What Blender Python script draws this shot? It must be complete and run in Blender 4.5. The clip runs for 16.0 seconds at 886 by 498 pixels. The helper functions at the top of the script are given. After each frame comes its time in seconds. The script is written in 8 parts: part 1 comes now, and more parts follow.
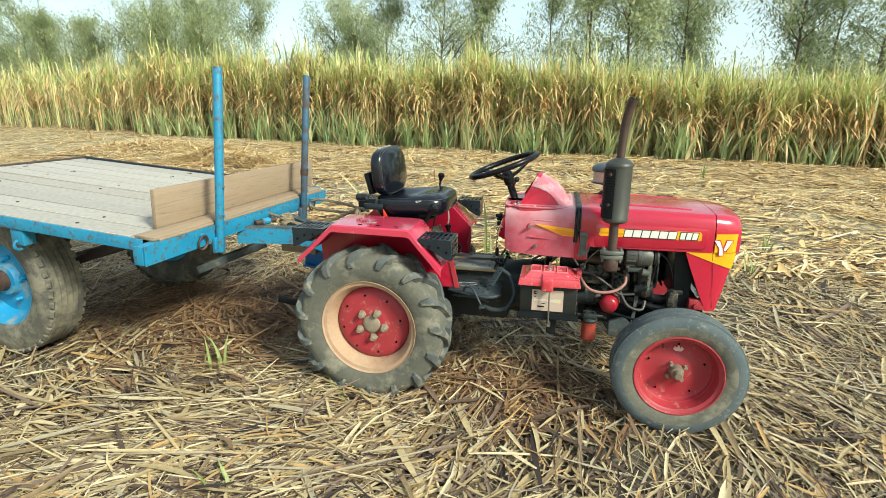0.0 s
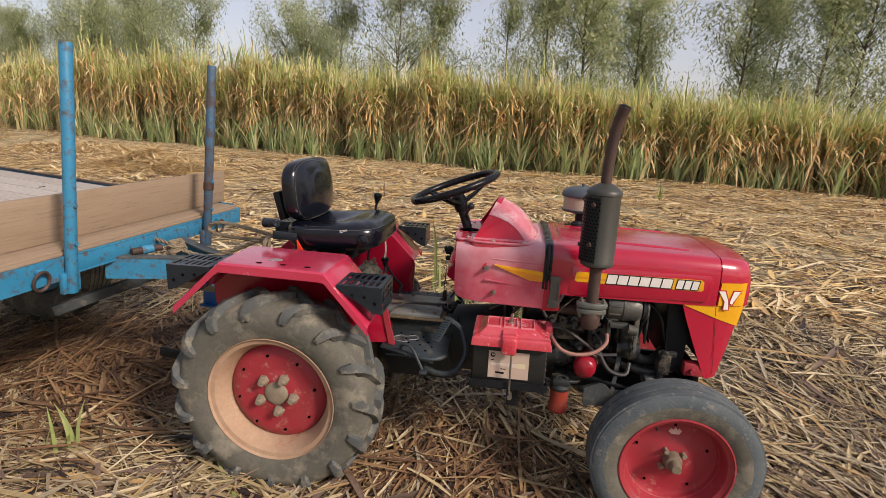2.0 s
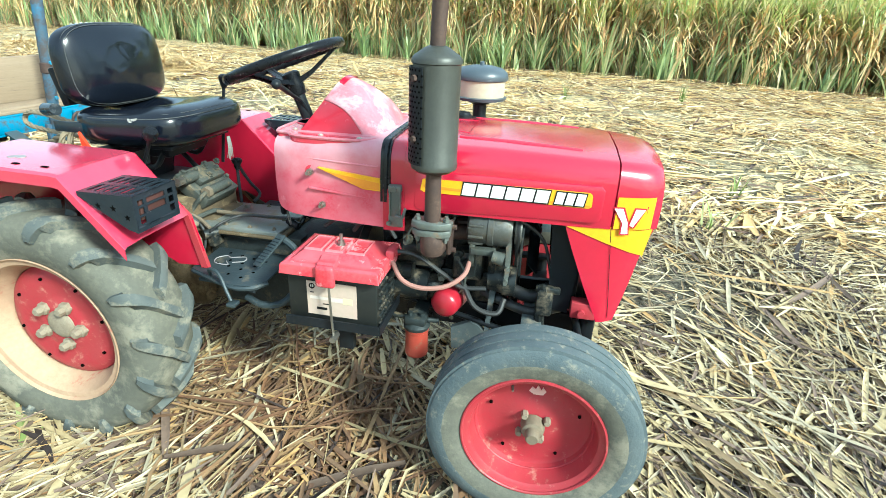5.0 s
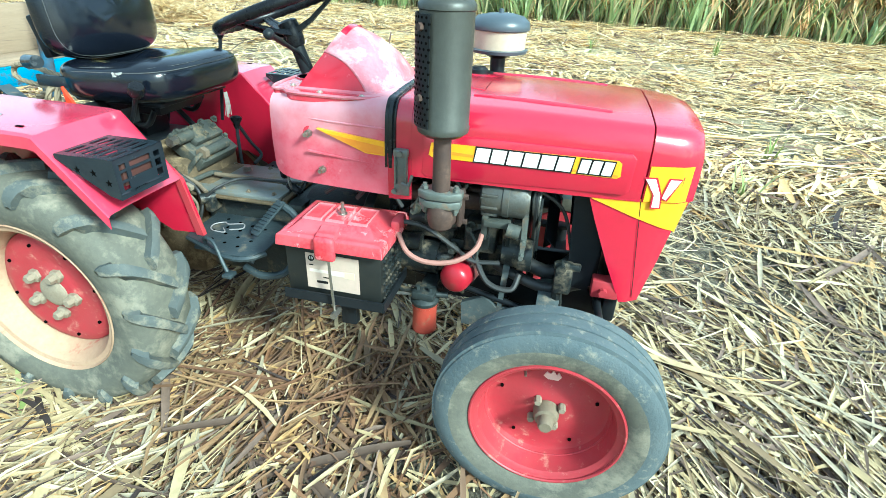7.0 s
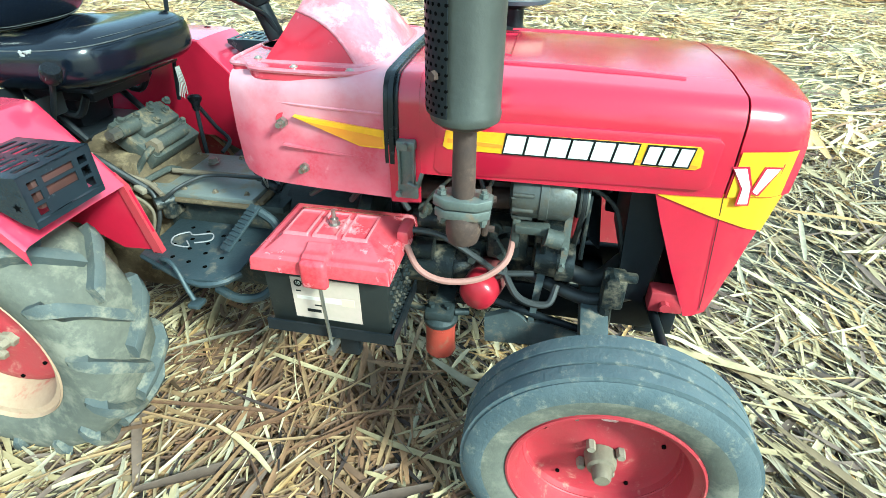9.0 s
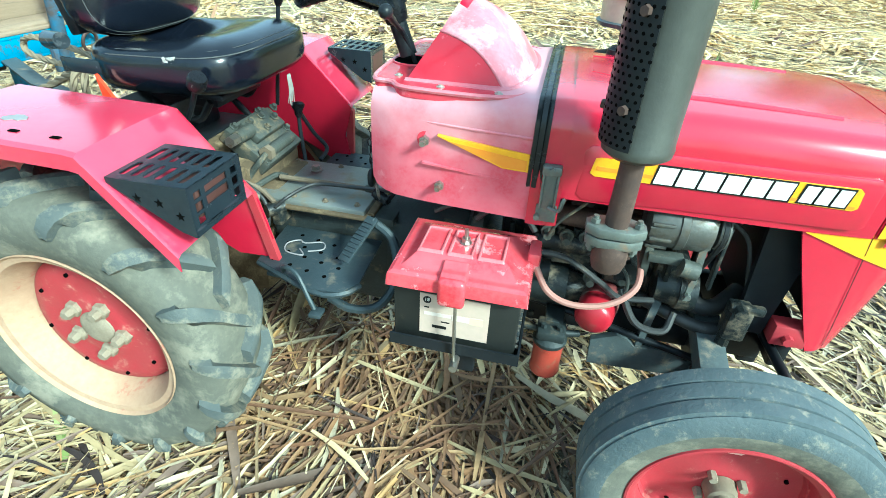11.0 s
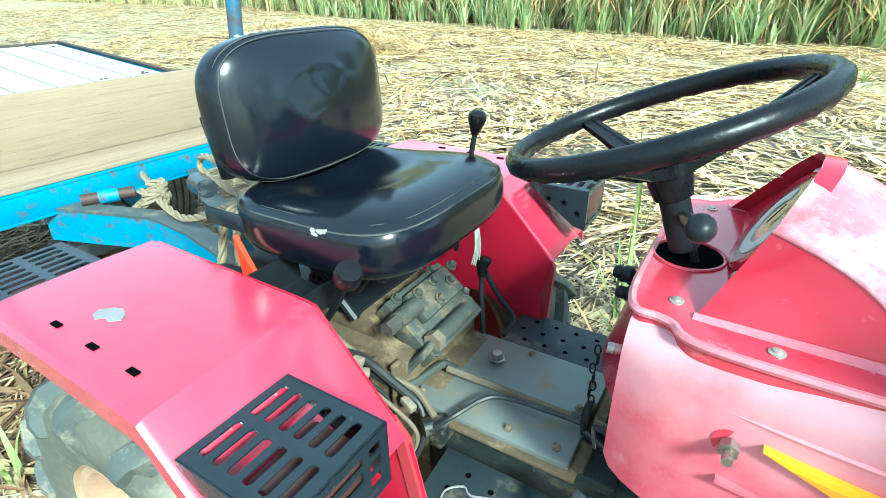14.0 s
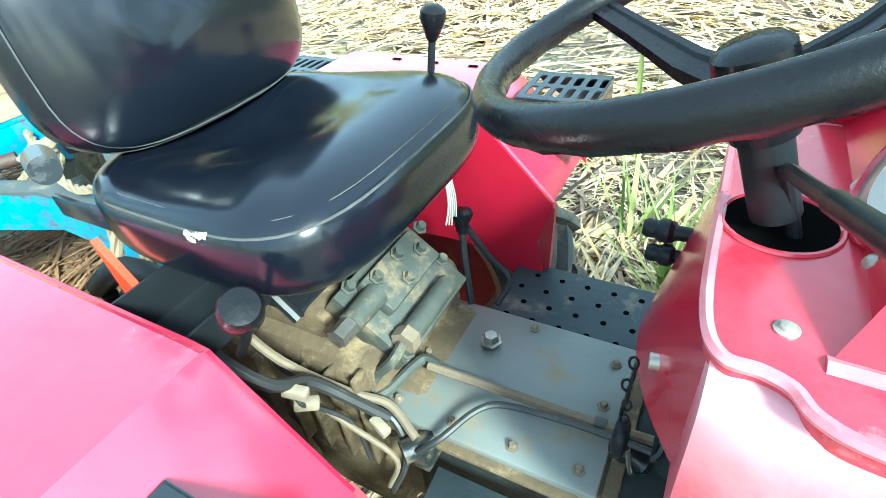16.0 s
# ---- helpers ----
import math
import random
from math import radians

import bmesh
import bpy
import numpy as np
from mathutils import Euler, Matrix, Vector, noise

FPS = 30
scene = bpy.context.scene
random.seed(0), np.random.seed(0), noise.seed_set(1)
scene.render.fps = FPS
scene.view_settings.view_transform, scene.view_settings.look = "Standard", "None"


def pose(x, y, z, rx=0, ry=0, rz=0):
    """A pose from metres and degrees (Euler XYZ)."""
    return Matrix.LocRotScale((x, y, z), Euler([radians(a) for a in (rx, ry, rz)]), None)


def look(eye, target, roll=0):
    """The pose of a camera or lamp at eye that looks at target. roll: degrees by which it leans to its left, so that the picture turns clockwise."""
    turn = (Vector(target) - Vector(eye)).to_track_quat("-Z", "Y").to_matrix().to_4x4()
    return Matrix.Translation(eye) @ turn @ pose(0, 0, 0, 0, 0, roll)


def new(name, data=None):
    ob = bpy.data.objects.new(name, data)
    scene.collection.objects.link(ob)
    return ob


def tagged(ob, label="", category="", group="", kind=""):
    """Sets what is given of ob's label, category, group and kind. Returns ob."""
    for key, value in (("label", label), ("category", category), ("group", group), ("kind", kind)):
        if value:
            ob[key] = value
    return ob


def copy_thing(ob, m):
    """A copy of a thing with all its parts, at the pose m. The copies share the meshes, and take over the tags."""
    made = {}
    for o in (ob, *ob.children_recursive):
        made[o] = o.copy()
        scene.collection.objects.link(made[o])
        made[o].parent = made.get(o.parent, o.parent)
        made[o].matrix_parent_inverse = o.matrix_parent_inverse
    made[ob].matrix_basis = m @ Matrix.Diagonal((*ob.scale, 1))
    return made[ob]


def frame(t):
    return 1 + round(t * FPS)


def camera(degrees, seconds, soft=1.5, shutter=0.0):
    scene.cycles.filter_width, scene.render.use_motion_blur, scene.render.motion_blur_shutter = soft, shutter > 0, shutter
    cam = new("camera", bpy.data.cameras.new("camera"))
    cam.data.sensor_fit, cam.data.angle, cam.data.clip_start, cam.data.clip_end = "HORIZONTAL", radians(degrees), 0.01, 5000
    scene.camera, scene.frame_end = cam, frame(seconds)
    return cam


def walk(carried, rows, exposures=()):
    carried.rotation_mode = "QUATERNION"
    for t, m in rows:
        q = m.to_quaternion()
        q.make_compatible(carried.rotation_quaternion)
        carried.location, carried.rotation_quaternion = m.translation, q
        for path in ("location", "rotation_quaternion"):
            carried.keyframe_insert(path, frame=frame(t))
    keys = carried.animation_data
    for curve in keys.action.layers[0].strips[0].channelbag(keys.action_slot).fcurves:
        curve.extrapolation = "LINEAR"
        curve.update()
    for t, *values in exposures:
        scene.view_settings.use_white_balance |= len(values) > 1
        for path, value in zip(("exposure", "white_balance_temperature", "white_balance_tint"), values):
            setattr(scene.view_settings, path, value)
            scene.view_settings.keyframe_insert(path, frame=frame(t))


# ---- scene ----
cam = camera(81.3, 16.0, soft=0.6)
PATH = [
    (0, (1.030, -2.928, 1.619), (0.556, -1.145, 1.083), 0.7),
    (0.5, (1.072, -2.758, 1.637), (0.473, -1.017, 1.085), -0.3),
    (1, (1.010, -2.660, 1.632), (0.139, -1.033, 1.094), -1.2),
    (1.3, (0.966, -2.617, 1.612), (0.061, -1.009, 1.072), -0.2),
    (1.5, (0.939, -2.471, 1.601), (0.245, -0.755, 1.081), 1.8),
    (2, (0.951, -2.273, 1.575), (0.638, -0.439, 1.088), 3.0),
    (2.5, (1.162, -2.112, 1.532), (0.932, -0.285, 0.977), 0.8),
    (3, (1.393, -1.980, 1.556), (1.162, -0.160, 0.983), 0.5),
    (3.5, (1.462, -1.922, 1.551), (1.243, -0.099, 0.985), 0.5),
    (4, (1.516, -1.764, 1.511), (1.301, 0.050, 0.912), 2.0),
    (4.5, (1.529, -1.688, 1.489), (1.292, 0.081, 0.772), 3.5),
    (5, (1.534, -1.638, 1.444), (1.147, 0.062, 0.634), 2.9),
    (5.2, (1.541, -1.622, 1.426), (1.126, 0.048, 0.570), 2.5),
    (7.3, (1.510, -1.483, 1.423), (1.087, 0.131, 0.469), 2.9),
    (7.5, (1.495, -1.462, 1.406), (1.097, 0.169, 0.471), 2.6),
    (8, (1.453, -1.253, 1.383), (1.060, 0.370, 0.431), 1.5),
    (8.2, (1.436, -1.194, 1.375), (1.050, 0.401, 0.374), 0.8),
    (10.3, (1.201, -1.224, 1.403), (0.867, 0.300, 0.281), 2.0),
    (10.5, (1.162, -1.238, 1.406), (0.816, 0.288, 0.291), 2.5),
    (11, (1.097, -1.250, 1.414), (0.709, 0.285, 0.326), 3.2),
    (11.5, (1.099, -1.177, 1.412), (0.687, 0.367, 0.343), 2.9),
    (12, (1.094, -1.020, 1.409), (0.657, 0.526, 0.353), 2.1),
    (12.5, (1.050, -0.962, 1.438), (0.309, 0.511, 0.451), -1.3),
    (13, (1.005, -0.926, 1.454), (0.095, 0.484, 0.518), -2.1),
    (13.5, (0.866, -0.825, 1.442), (-0.084, 0.576, 0.530), -1.2),
    (14, (0.757, -0.751, 1.435), (-0.202, 0.651, 0.533), -0.6),
    (14.5, (0.704, -0.714, 1.421), (-0.243, 0.686, 0.507), 0.2),
    (15, (0.652, -0.614, 1.398), (-0.276, 0.765, 0.433), -0.1),
    (15.5, (0.638, -0.529, 1.387), (-0.258, 0.783, 0.304), -1.9),
    (16, (0.631, -0.474, 1.373), (-0.215, 0.763, 0.171), -6.8),
]
EXPOSURES = [(0, 0.32, 6200, -4), (0.5, 0.26, 6250, -3), (1, -0.64, 6660, 6), (1.5, -0.58, 6760, 20), (2, -0.36, 6760, 22), (2.5, -0.11, 6460, 14), (3, -0.16, 6160, 10), (3.5, -0.11, 6110, 9),
             (4, 0.39, 5960, 4), (4.5, 0.57, 5690, 0), (5, 0.92, 5340, -11), (7.5, 1.02, 4990, -17), (8, 0.97, 4990, -18), (10.5, 1.15, 4840, -21), (11, 1.05, 4890, -21), (11.5, 0.91, 4940, -21),
             (12, 0.76, 4940, -20), (12.5, 0.57, 4940, -19), (13, 0.71, 4940, -20), (13.5, 0.95, 4940, -21), (14, 1.13, 4940, -20), (14.5, 1.31, 4890, -20), (15, 1.5, 4950, -17), (15.5, 1.62, 5000, -17),
             (16, 1.7, 5050, -17)]
walk(cam, [(t, look(eye, target, roll)) for t, eye, target, roll in PATH], EXPOSURES)

# ---- world, sun ----
SUN_UP, SUN_ROUND = radians(36), radians(120)
world = bpy.data.worlds.new("world")
scene.world = world
world.use_nodes = True
wn = world.node_tree.nodes
sky = wn.new("ShaderNodeTexSky")
sky.sky_type, sky.sun_disc = "NISHITA", False
sky.sun_elevation, sky.sun_rotation = SUN_UP, SUN_ROUND
sky.air_density, sky.dust_density, sky.ozone_density = 1.0, 1.6, 1.0
wn["Background"].inputs["Strength"].default_value = 0.09
world.node_tree.links.new(sky.outputs["Color"], wn["Background"].inputs["Color"])
# even white haze over the whole sky
haze = wn.new("ShaderNodeBackground")
haze.inputs["Color"].default_value, haze.inputs["Strength"].default_value = (0.97, 0.99, 1.0, 1.0), 0.45
both = wn.new("ShaderNodeAddShader")
world.node_tree.links.new(wn["Background"].outputs[0], both.inputs[0])
world.node_tree.links.new(haze.outputs[0], both.inputs[1])
world.node_tree.links.new(both.outputs[0], wn["World Output"].inputs["Surface"])
sun_data = bpy.data.lights.new("sun", "SUN")
sun_data.energy, sun_data.angle, sun_data.color = 4.8, radians(11), (1.0, 0.93, 0.80)
sun = new("sun", sun_data)
to_sun = Vector((math.sin(SUN_ROUND) * math.cos(SUN_UP), math.cos(SUN_ROUND) * math.cos(SUN_UP), math.sin(SUN_UP)))
sun.matrix_world = look(to_sun * 30, (0, 0, 0))


# ---- materials ----
def rgb(c):
    return (c[0], c[1], c[2], 1.0)


def surface(name, col, col2=None, scale=8.0, rough=0.6, rough2=None, metal=0.0, bump=0.0, bscale=80.0,
            dirt=None, amount=0.5, dscale=5.0, coat=0.0, stretch=(1, 1, 1), distort=0.0, spec=0.5):
    """Two-scale painted, cast or worn surface: patchy base colour, dirt or wear over it, fine relief."""
    m = bpy.data.materials.new(name)
    m.use_nodes = True
    nt = m.node_tree
    n, ln = nt.nodes, nt.links.new
    b = n["Principled BSDF"]
    tc = n.new("ShaderNodeTexCoord")
    mp = n.new("ShaderNodeMapping")
    mp.inputs["Scale"].default_value = stretch
    ln(tc.outputs["Object"], mp.inputs["Vector"])

    def noise_of(s, detail=6.0, rgh=0.6):
        t = n.new("ShaderNodeTexNoise")
        t.inputs["Scale"].default_value, t.inputs["Detail"].default_value = s, detail
        t.inputs["Roughness"].default_value, t.inputs["Distortion"].default_value = rgh, distort
        ln(mp.outputs["Vector"], t.inputs["Vector"])
        return t.outputs["Fac"]

    def ramp(fac, lo, hi):
        r = n.new("ShaderNodeMapRange")
        r.inputs["From Min"].default_value, r.inputs["From Max"].default_value = lo, hi
        ln(fac, r.inputs["Value"])
        return r.outputs["Result"]

    def mix(fac, a, c):
        x = n.new("ShaderNodeMix")
        x.data_type = "RGBA"
        ln(fac, x.inputs["Factor"])
        for k, v in ((6, a), (7, c)):
            if isinstance(v, tuple):
                x.inputs[k].default_value = rgb(v)
            else:
                ln(v, x.inputs[k])
        return x.outputs[2]

    out = mix(ramp(noise_of(scale), 0.35, 0.65), col, col2 or tuple(0.82 * v for v in col))
    out = mix(ramp(noise_of(scale * 9, 3.0), 0.2, 0.9), out, tuple(0.9 * v for v in (col2 or col)))
    wear = None
    if dirt:
        wear = ramp(noise_of(dscale, 8.0, 0.7), 0.72 - 0.5 * amount, 0.80 - 0.35 * amount)
        out = mix(wear, out, dirt)
    ln(out, b.inputs["Base Color"])
    r1 = n.new("ShaderNodeMapRange")
    r1.inputs["To Min"].default_value, r1.inputs["To Max"].default_value = rough, rough2 if rough2 is not None else min(1.0, rough + 0.15)
    ln(wear if wear is not None else noise_of(scale * 3), r1.inputs["Value"])
    ln(r1.outputs["Result"], b.inputs["Roughness"])
    b.inputs["Metallic"].default_value = metal
    b.inputs["Coat Weight"].default_value, b.inputs["Coat Roughness"].default_value = coat, 0.16
    b.inputs["Specular IOR Level"].default_value = spec
    if bump:
        bp = n.new("ShaderNodeBump")
        bp.inputs["Strength"].default_value, bp.inputs["Distance"].default_value = bump, 0.004
        ln(noise_of(bscale, 4.0), bp.inputs["Height"])
        ln(bp.outputs["Normal"], b.inputs["Normal"])
    return m


def scattered(name, stops, rough=0.8, sheer=0.0, bump=0.3, per_object=False):
    """Loose pieces, each with its own colour out of the stops (position, colour)."""
    m = bpy.data.materials.new(name)
    m.use_nodes = True
    n, ln = m.node_tree.nodes, m.node_tree.links.new
    b = n["Principled BSDF"]
    cr = n.new("ShaderNodeValToRGB")
    el = cr.color_ramp.elements
    while len(el) < len(stops):
        el.new(0.5)
    for e, (p, c) in zip(el, stops):
        e.position, e.color = p, rgb(c)
    if per_object:
        ln(n.new("ShaderNodeObjectInfo").outputs["Random"], cr.inputs["Fac"])
    else:
        ln(n.new("ShaderNodeNewGeometry").outputs["Random Per Island"], cr.inputs["Fac"])
    tc = n.new("ShaderNodeTexCoord")
    t = n.new("ShaderNodeTexNoise")
    t.inputs["Scale"].default_value, t.inputs["Detail"].default_value = 35.0, 5.0
    ln(tc.outputs["Object"], t.inputs["Vector"])
    mr = n.new("ShaderNodeMapRange")
    mr.inputs["To Min"].default_value, mr.inputs["To Max"].default_value = 0.6, 1.25
    ln(t.outputs["Fac"], mr.inputs["Value"])
    mx = n.new("ShaderNodeMix")
    mx.data_type, mx.blend_type = "RGBA", "MULTIPLY"
    mx.inputs["Factor"].default_value = 1.0
    ln(cr.outputs["Color"], mx.inputs[6])
    ln(mr.outputs["Result"], mx.inputs[7])
    ln(mx.outputs[2], b.inputs["Base Color"])
    b.inputs["Roughness"].default_value = rough
    if sheer:
        b.inputs["Subsurface Weight"].default_value = 0.0
        tr = n.new("ShaderNodeBsdfTranslucent")
        ln(mx.outputs[2], tr.inputs["Color"])
        ms = n.new("ShaderNodeMixShader")
        ms.inputs["Fac"].default_value = sheer
        ln(b.outputs["BSDF"], ms.inputs[1])
        ln(tr.outputs["BSDF"], ms.inputs[2])
        ln(ms.outputs["Shader"], n["Material Output"].inputs["Surface"])
    if bump:
        bp = n.new("ShaderNodeBump")
        bp.inputs["Strength"].default_value, bp.inputs["Distance"].default_value = bump, 0.003
        ln(t.outputs["Fac"], bp.inputs["Height"])
        ln(bp.outputs["Normal"], b.inputs["Normal"])
    return m


DUST = (0.36, 0.29, 0.20)
M_RED = surface("red_paint", (0.46, 0.008, 0.036), (0.42, 0.010, 0.038), 3, 0.20, 0.42, coat=0.7, dirt=(0.52, 0.085, 0.125), amount=0.14, dscale=4)
M_FADED = surface("faded_red_plastic", (0.46, 0.026, 0.058), (0.53, 0.13, 0.17), 15, 0.34, 0.5, dirt=(0.60, 0.27, 0.30), amount=0.22, dscale=9, bump=0.05, spec=0.42)


def bleach(m, lo, hi, tone):
    """Years of sun have bleached the upper rows of a moulding, unevenly."""
    n, ln = m.node_tree.nodes, m.node_tree.links.new
    b = n["Principled BSDF"]
    was = b.inputs["Base Color"].links[0].from_socket
    tc, sp, tx = n.new("ShaderNodeTexCoord"), n.new("ShaderNodeSeparateXYZ"), n.new("ShaderNodeTexNoise")
    tx.inputs["Scale"].default_value, tx.inputs["Detail"].default_value = 7.0, 5.0
    ln(tc.outputs["Object"], sp.inputs["Vector"])
    ln(tc.outputs["Object"], tx.inputs["Vector"])
    ad = n.new("ShaderNodeMath")
    ad.operation, ad.inputs[1].default_value = "MULTIPLY_ADD", 0.26
    ln(tx.outputs["Fac"], ad.inputs[0])
    ln(sp.outputs["Z"], ad.inputs[2])
    mr = n.new("ShaderNodeMapRange")
    mr.inputs["From Min"].default_value, mr.inputs["From Max"].default_value, mr.inputs["To Max"].default_value = lo + 0.13, hi + 0.13, 0.66
    ln(ad.outputs[0], mr.inputs["Value"])
    mx = n.new("ShaderNodeMix")
    mx.data_type = "RGBA"
    ln(mr.outputs["Result"], mx.inputs["Factor"])
    ln(was, mx.inputs[6])
    mx.inputs[7].default_value = rgb(tone)
    ln(mx.outputs[2], b.inputs["Base Color"])


bleach(M_FADED, 0.945, 1.06, (0.64, 0.40, 0.43))
M_FADED_DARK = surface("mottled_red_plastic", (0.48, 0.012, 0.036), (0.52, 0.050, 0.080), 12, 0.24, 0.40, coat=0.5, dirt=(0.57, 0.20, 0.23), amount=0.26, dscale=9, bump=0.04, spec=0.40)
M_BATLID = surface("scuffed_red_plastic", (0.50, 0.012, 0.030), (0.57, 0.085, 0.105), 11, 0.24, 0.45, coat=0.4, dirt=(0.66, 0.34, 0.35), amount=0.29, dscale=13, bump=0.1)
M_BLEACHED = surface("bleached_red_plastic", (0.60, 0.25, 0.285), (0.56, 0.13, 0.165), 9, 0.34, 0.5, coat=0.2, dirt=(0.66, 0.42, 0.43), amount=0.42, dscale=11, bump=0.05, spec=0.4)
M_HUMPSIDE = surface("deep_red_plastic", (0.46, 0.008, 0.026), (0.50, 0.022, 0.045), 10, 0.26, 0.42, coat=0.4, dirt=(0.55, 0.10, 0.125), amount=0.26, dscale=16, bump=0.04, spec=0.36)
M_BATRIB = surface("worn_pale_plastic", (0.62, 0.22, 0.23), (0.54, 0.11, 0.13), 24, 0.4, 0.6)
M_WHEELRED = surface("dusty_red_paint", (0.37, 0.016, 0.034), (0.33, 0.036, 0.045), 12, 0.5, 0.8, dirt=(0.44, 0.18, 0.14), amount=0.29, dscale=22, bump=0.2)
M_RIMDUST = surface("clay_caked_rim", (0.46, 0.33, 0.22), (0.38, 0.245, 0.16), 7, 0.85, 0.95, dirt=(0.36, 0.13, 0.095), amount=0.26, dscale=14, bump=0.35, spec=0.2)
M_RUBBER = surface("dusty_rubber", (0.148, 0.137, 0.107), (0.089, 0.085, 0.073), 6, 0.88, 0.96, dirt=(0.229, 0.207, 0.155), amount=0.50, dscale=7, bump=0.3, bscale=120, spec=0.2)
M_RUBBER_FRONT = surface("worn_front_rubber", (0.055, 0.076, 0.088), (0.104, 0.122, 0.128), 8, 0.7, 0.9, dirt=(0.215, 0.205, 0.170), amount=0.34, dscale=34, bump=0.5, bscale=90, spec=0.25)
M_SIDEWALL = surface("dusty_sidewall", (0.165, 0.155, 0.120), (0.105, 0.104, 0.087), 6, 0.85, 0.95, dirt=(0.235, 0.215, 0.165), amount=0.42, dscale=7, bump=0.25, bscale=120, spec=0.2)
M_LUG = surface("lug_rubber", (0.060, 0.074, 0.080), (0.105, 0.112, 0.105), 9, 0.75, 0.92, dirt=(0.23, 0.21, 0.16), amount=0.46, dscale=15, bump=0.45, bscale=100, spec=0.25)
M_ENGINE = surface("oily_grey_casting", (0.026, 0.032, 0.033), (0.012, 0.015, 0.016), 12, 0.38, 0.75, metal=0.15, dirt=(0.150, 0.122, 0.084), amount=0.44, dscale=20, bump=0.4, bscale=140, spec=0.4)
M_GEARBOX = surface("dusty_grey_casting", (0.036, 0.044, 0.044), (0.020, 0.025, 0.026), 7, 0.55, 0.8, metal=0.1, dirt=(0.15, 0.115, 0.07), amount=0.32, dscale=9, bump=0.4, bscale=120, spec=0.3)
M_CASTING = surface("tan_dusty_casting", (0.160, 0.116, 0.066), (0.080, 0.060, 0.038), 9, 0.8, 0.92, dirt=(0.24, 0.178, 0.102), amount=0.40, dscale=14, bump=0.5, bscale=90, spec=0.2)
M_COVER = surface("dusty_cover_plate", (0.135, 0.152, 0.150), (0.185, 0.192, 0.175), 8, 0.36, 0.60, metal=0.1, dirt=(0.20, 0.158, 0.10), amount=0.30, dscale=8, bump=0.2, spec=0.42)
M_VALVE = surface("grey_green_casting", (0.088, 0.092, 0.080), (0.056, 0.062, 0.055), 10, 0.55, 0.8, metal=0.1, dirt=(0.19, 0.15, 0.095), amount=0.40, dscale=22, bump=0.4, bscale=120, spec=0.28)
M_HOLE = surface("deep_hole", (0.004, 0.004, 0.004), None, 20, 0.95, spec=0.0)
M_PLATE = surface("scuffed_steel_plate", (0.020, 0.032, 0.040), (0.040, 0.052, 0.058), 10, 0.5, 0.75, metal=0.15, dirt=(0.15, 0.128, 0.095), amount=0.32, dscale=12, bump=0.25, spec=0.4)
M_BLACK = surface("black_paint", (0.008, 0.010, 0.012), (0.014, 0.016, 0.019), 14, 0.38, 0.6, dirt=(0.07, 0.062, 0.05), amount=0.13, dscale=16, bump=0.1, spec=0.2)
# the blue of the sky's highlights is tinted into the black
M_VINYL = surface("black_vinyl", (0.0028, 0.0042, 0.0085), (0.005, 0.0066, 0.0115), 5, 0.15, 0.23, bump=0.22, bscale=9, spec=0.50)
M_STITCH = surface("grey_thread", (0.10, 0.10, 0.095), (0.05, 0.05, 0.05), 60, 0.8)
M_STUFFING = surface("pale_stuffing", (0.50, 0.49, 0.45), (0.36, 0.35, 0.32), 30, 0.9)
M_STRAP = surface("black_strap", (0.008, 0.009, 0.011), (0.016, 0.018, 0.02), 10, 0.18, 0.35, bump=0.1, spec=0.32)
M_STEER = surface("black_steering_plastic", (0.004, 0.005, 0.006), (0.008, 0.008, 0.010), 20, 0.2, 0.36, bump=0.12, bscale=160, spec=0.22)
M_MUFFLER = surface("muffler_paint", (0.075, 0.078, 0.066), (0.050, 0.050, 0.043), 7, 0.45, 0.7, metal=0.3, dirt=(0.16, 0.10, 0.07), amount=0.22, dscale=9, bump=0.15)
M_RUST = surface("rusty_pipe", (0.105, 0.062, 0.045), (0.060, 0.038, 0.032), 14, 0.65, 0.85, metal=0.3, dirt=(0.17, 0.11, 0.08), amount=0.3, dscale=12, bump=0.3)
M_STEEL = surface("bare_steel", (0.42, 0.40, 0.36), (0.30, 0.28, 0.25), 20, 0.35, 0.6, metal=0.85, dirt=(0.20, 0.14, 0.09), amount=0.3, dscale=30, bump=0.1)
M_ALU = surface("dull_aluminium", (0.155, 0.155, 0.142), (0.09, 0.09, 0.082), 18, 0.45, 0.7, metal=0.5, dirt=(0.10, 0.085, 0.065), amount=0.42, dscale=25, bump=0.25)
M_NUT = surface("mud_caked_nut", (0.33, 0.28, 0.205), (0.235, 0.19, 0.135), 25, 0.7, 0.9, metal=0.2, bump=0.3)
M_YELLOW = surface("yellow_sticker", (0.80, 0.42, 0.012), (0.75, 0.36, 0.01), 8, 0.3, 0.45, dirt=(0.62, 0.30, 0.05), amount=0.12, dscale=25)
M_ORANGE = surface("orange_sticker", (0.66, 0.20, 0.012), (0.72, 0.28, 0.02), 30, 0.32, 0.45)
M_WHITE = surface("white_sticker", (0.78, 0.76, 0.70), (0.72, 0.70, 0.65), 20, 0.35, 0.5)
M_PINKISH = surface("pale_red_sticker", (0.72, 0.36, 0.32), (0.76, 0.52, 0.46), 20, 0.35, 0.5)
M_INK = surface("black_print", (0.010, 0.010, 0.010), None, 20, 0.6, spec=0.2)
M_BATTERY = surface("black_battery_case", (0.0098, 0.0112, 0.0105), (0.0168, 0.0175, 0.0161), 15, 0.5, 0.75, dirt=(0.0700, 0.0581, 0.0420), amount=0.22, dscale=14, bump=0.1, spec=0.35)
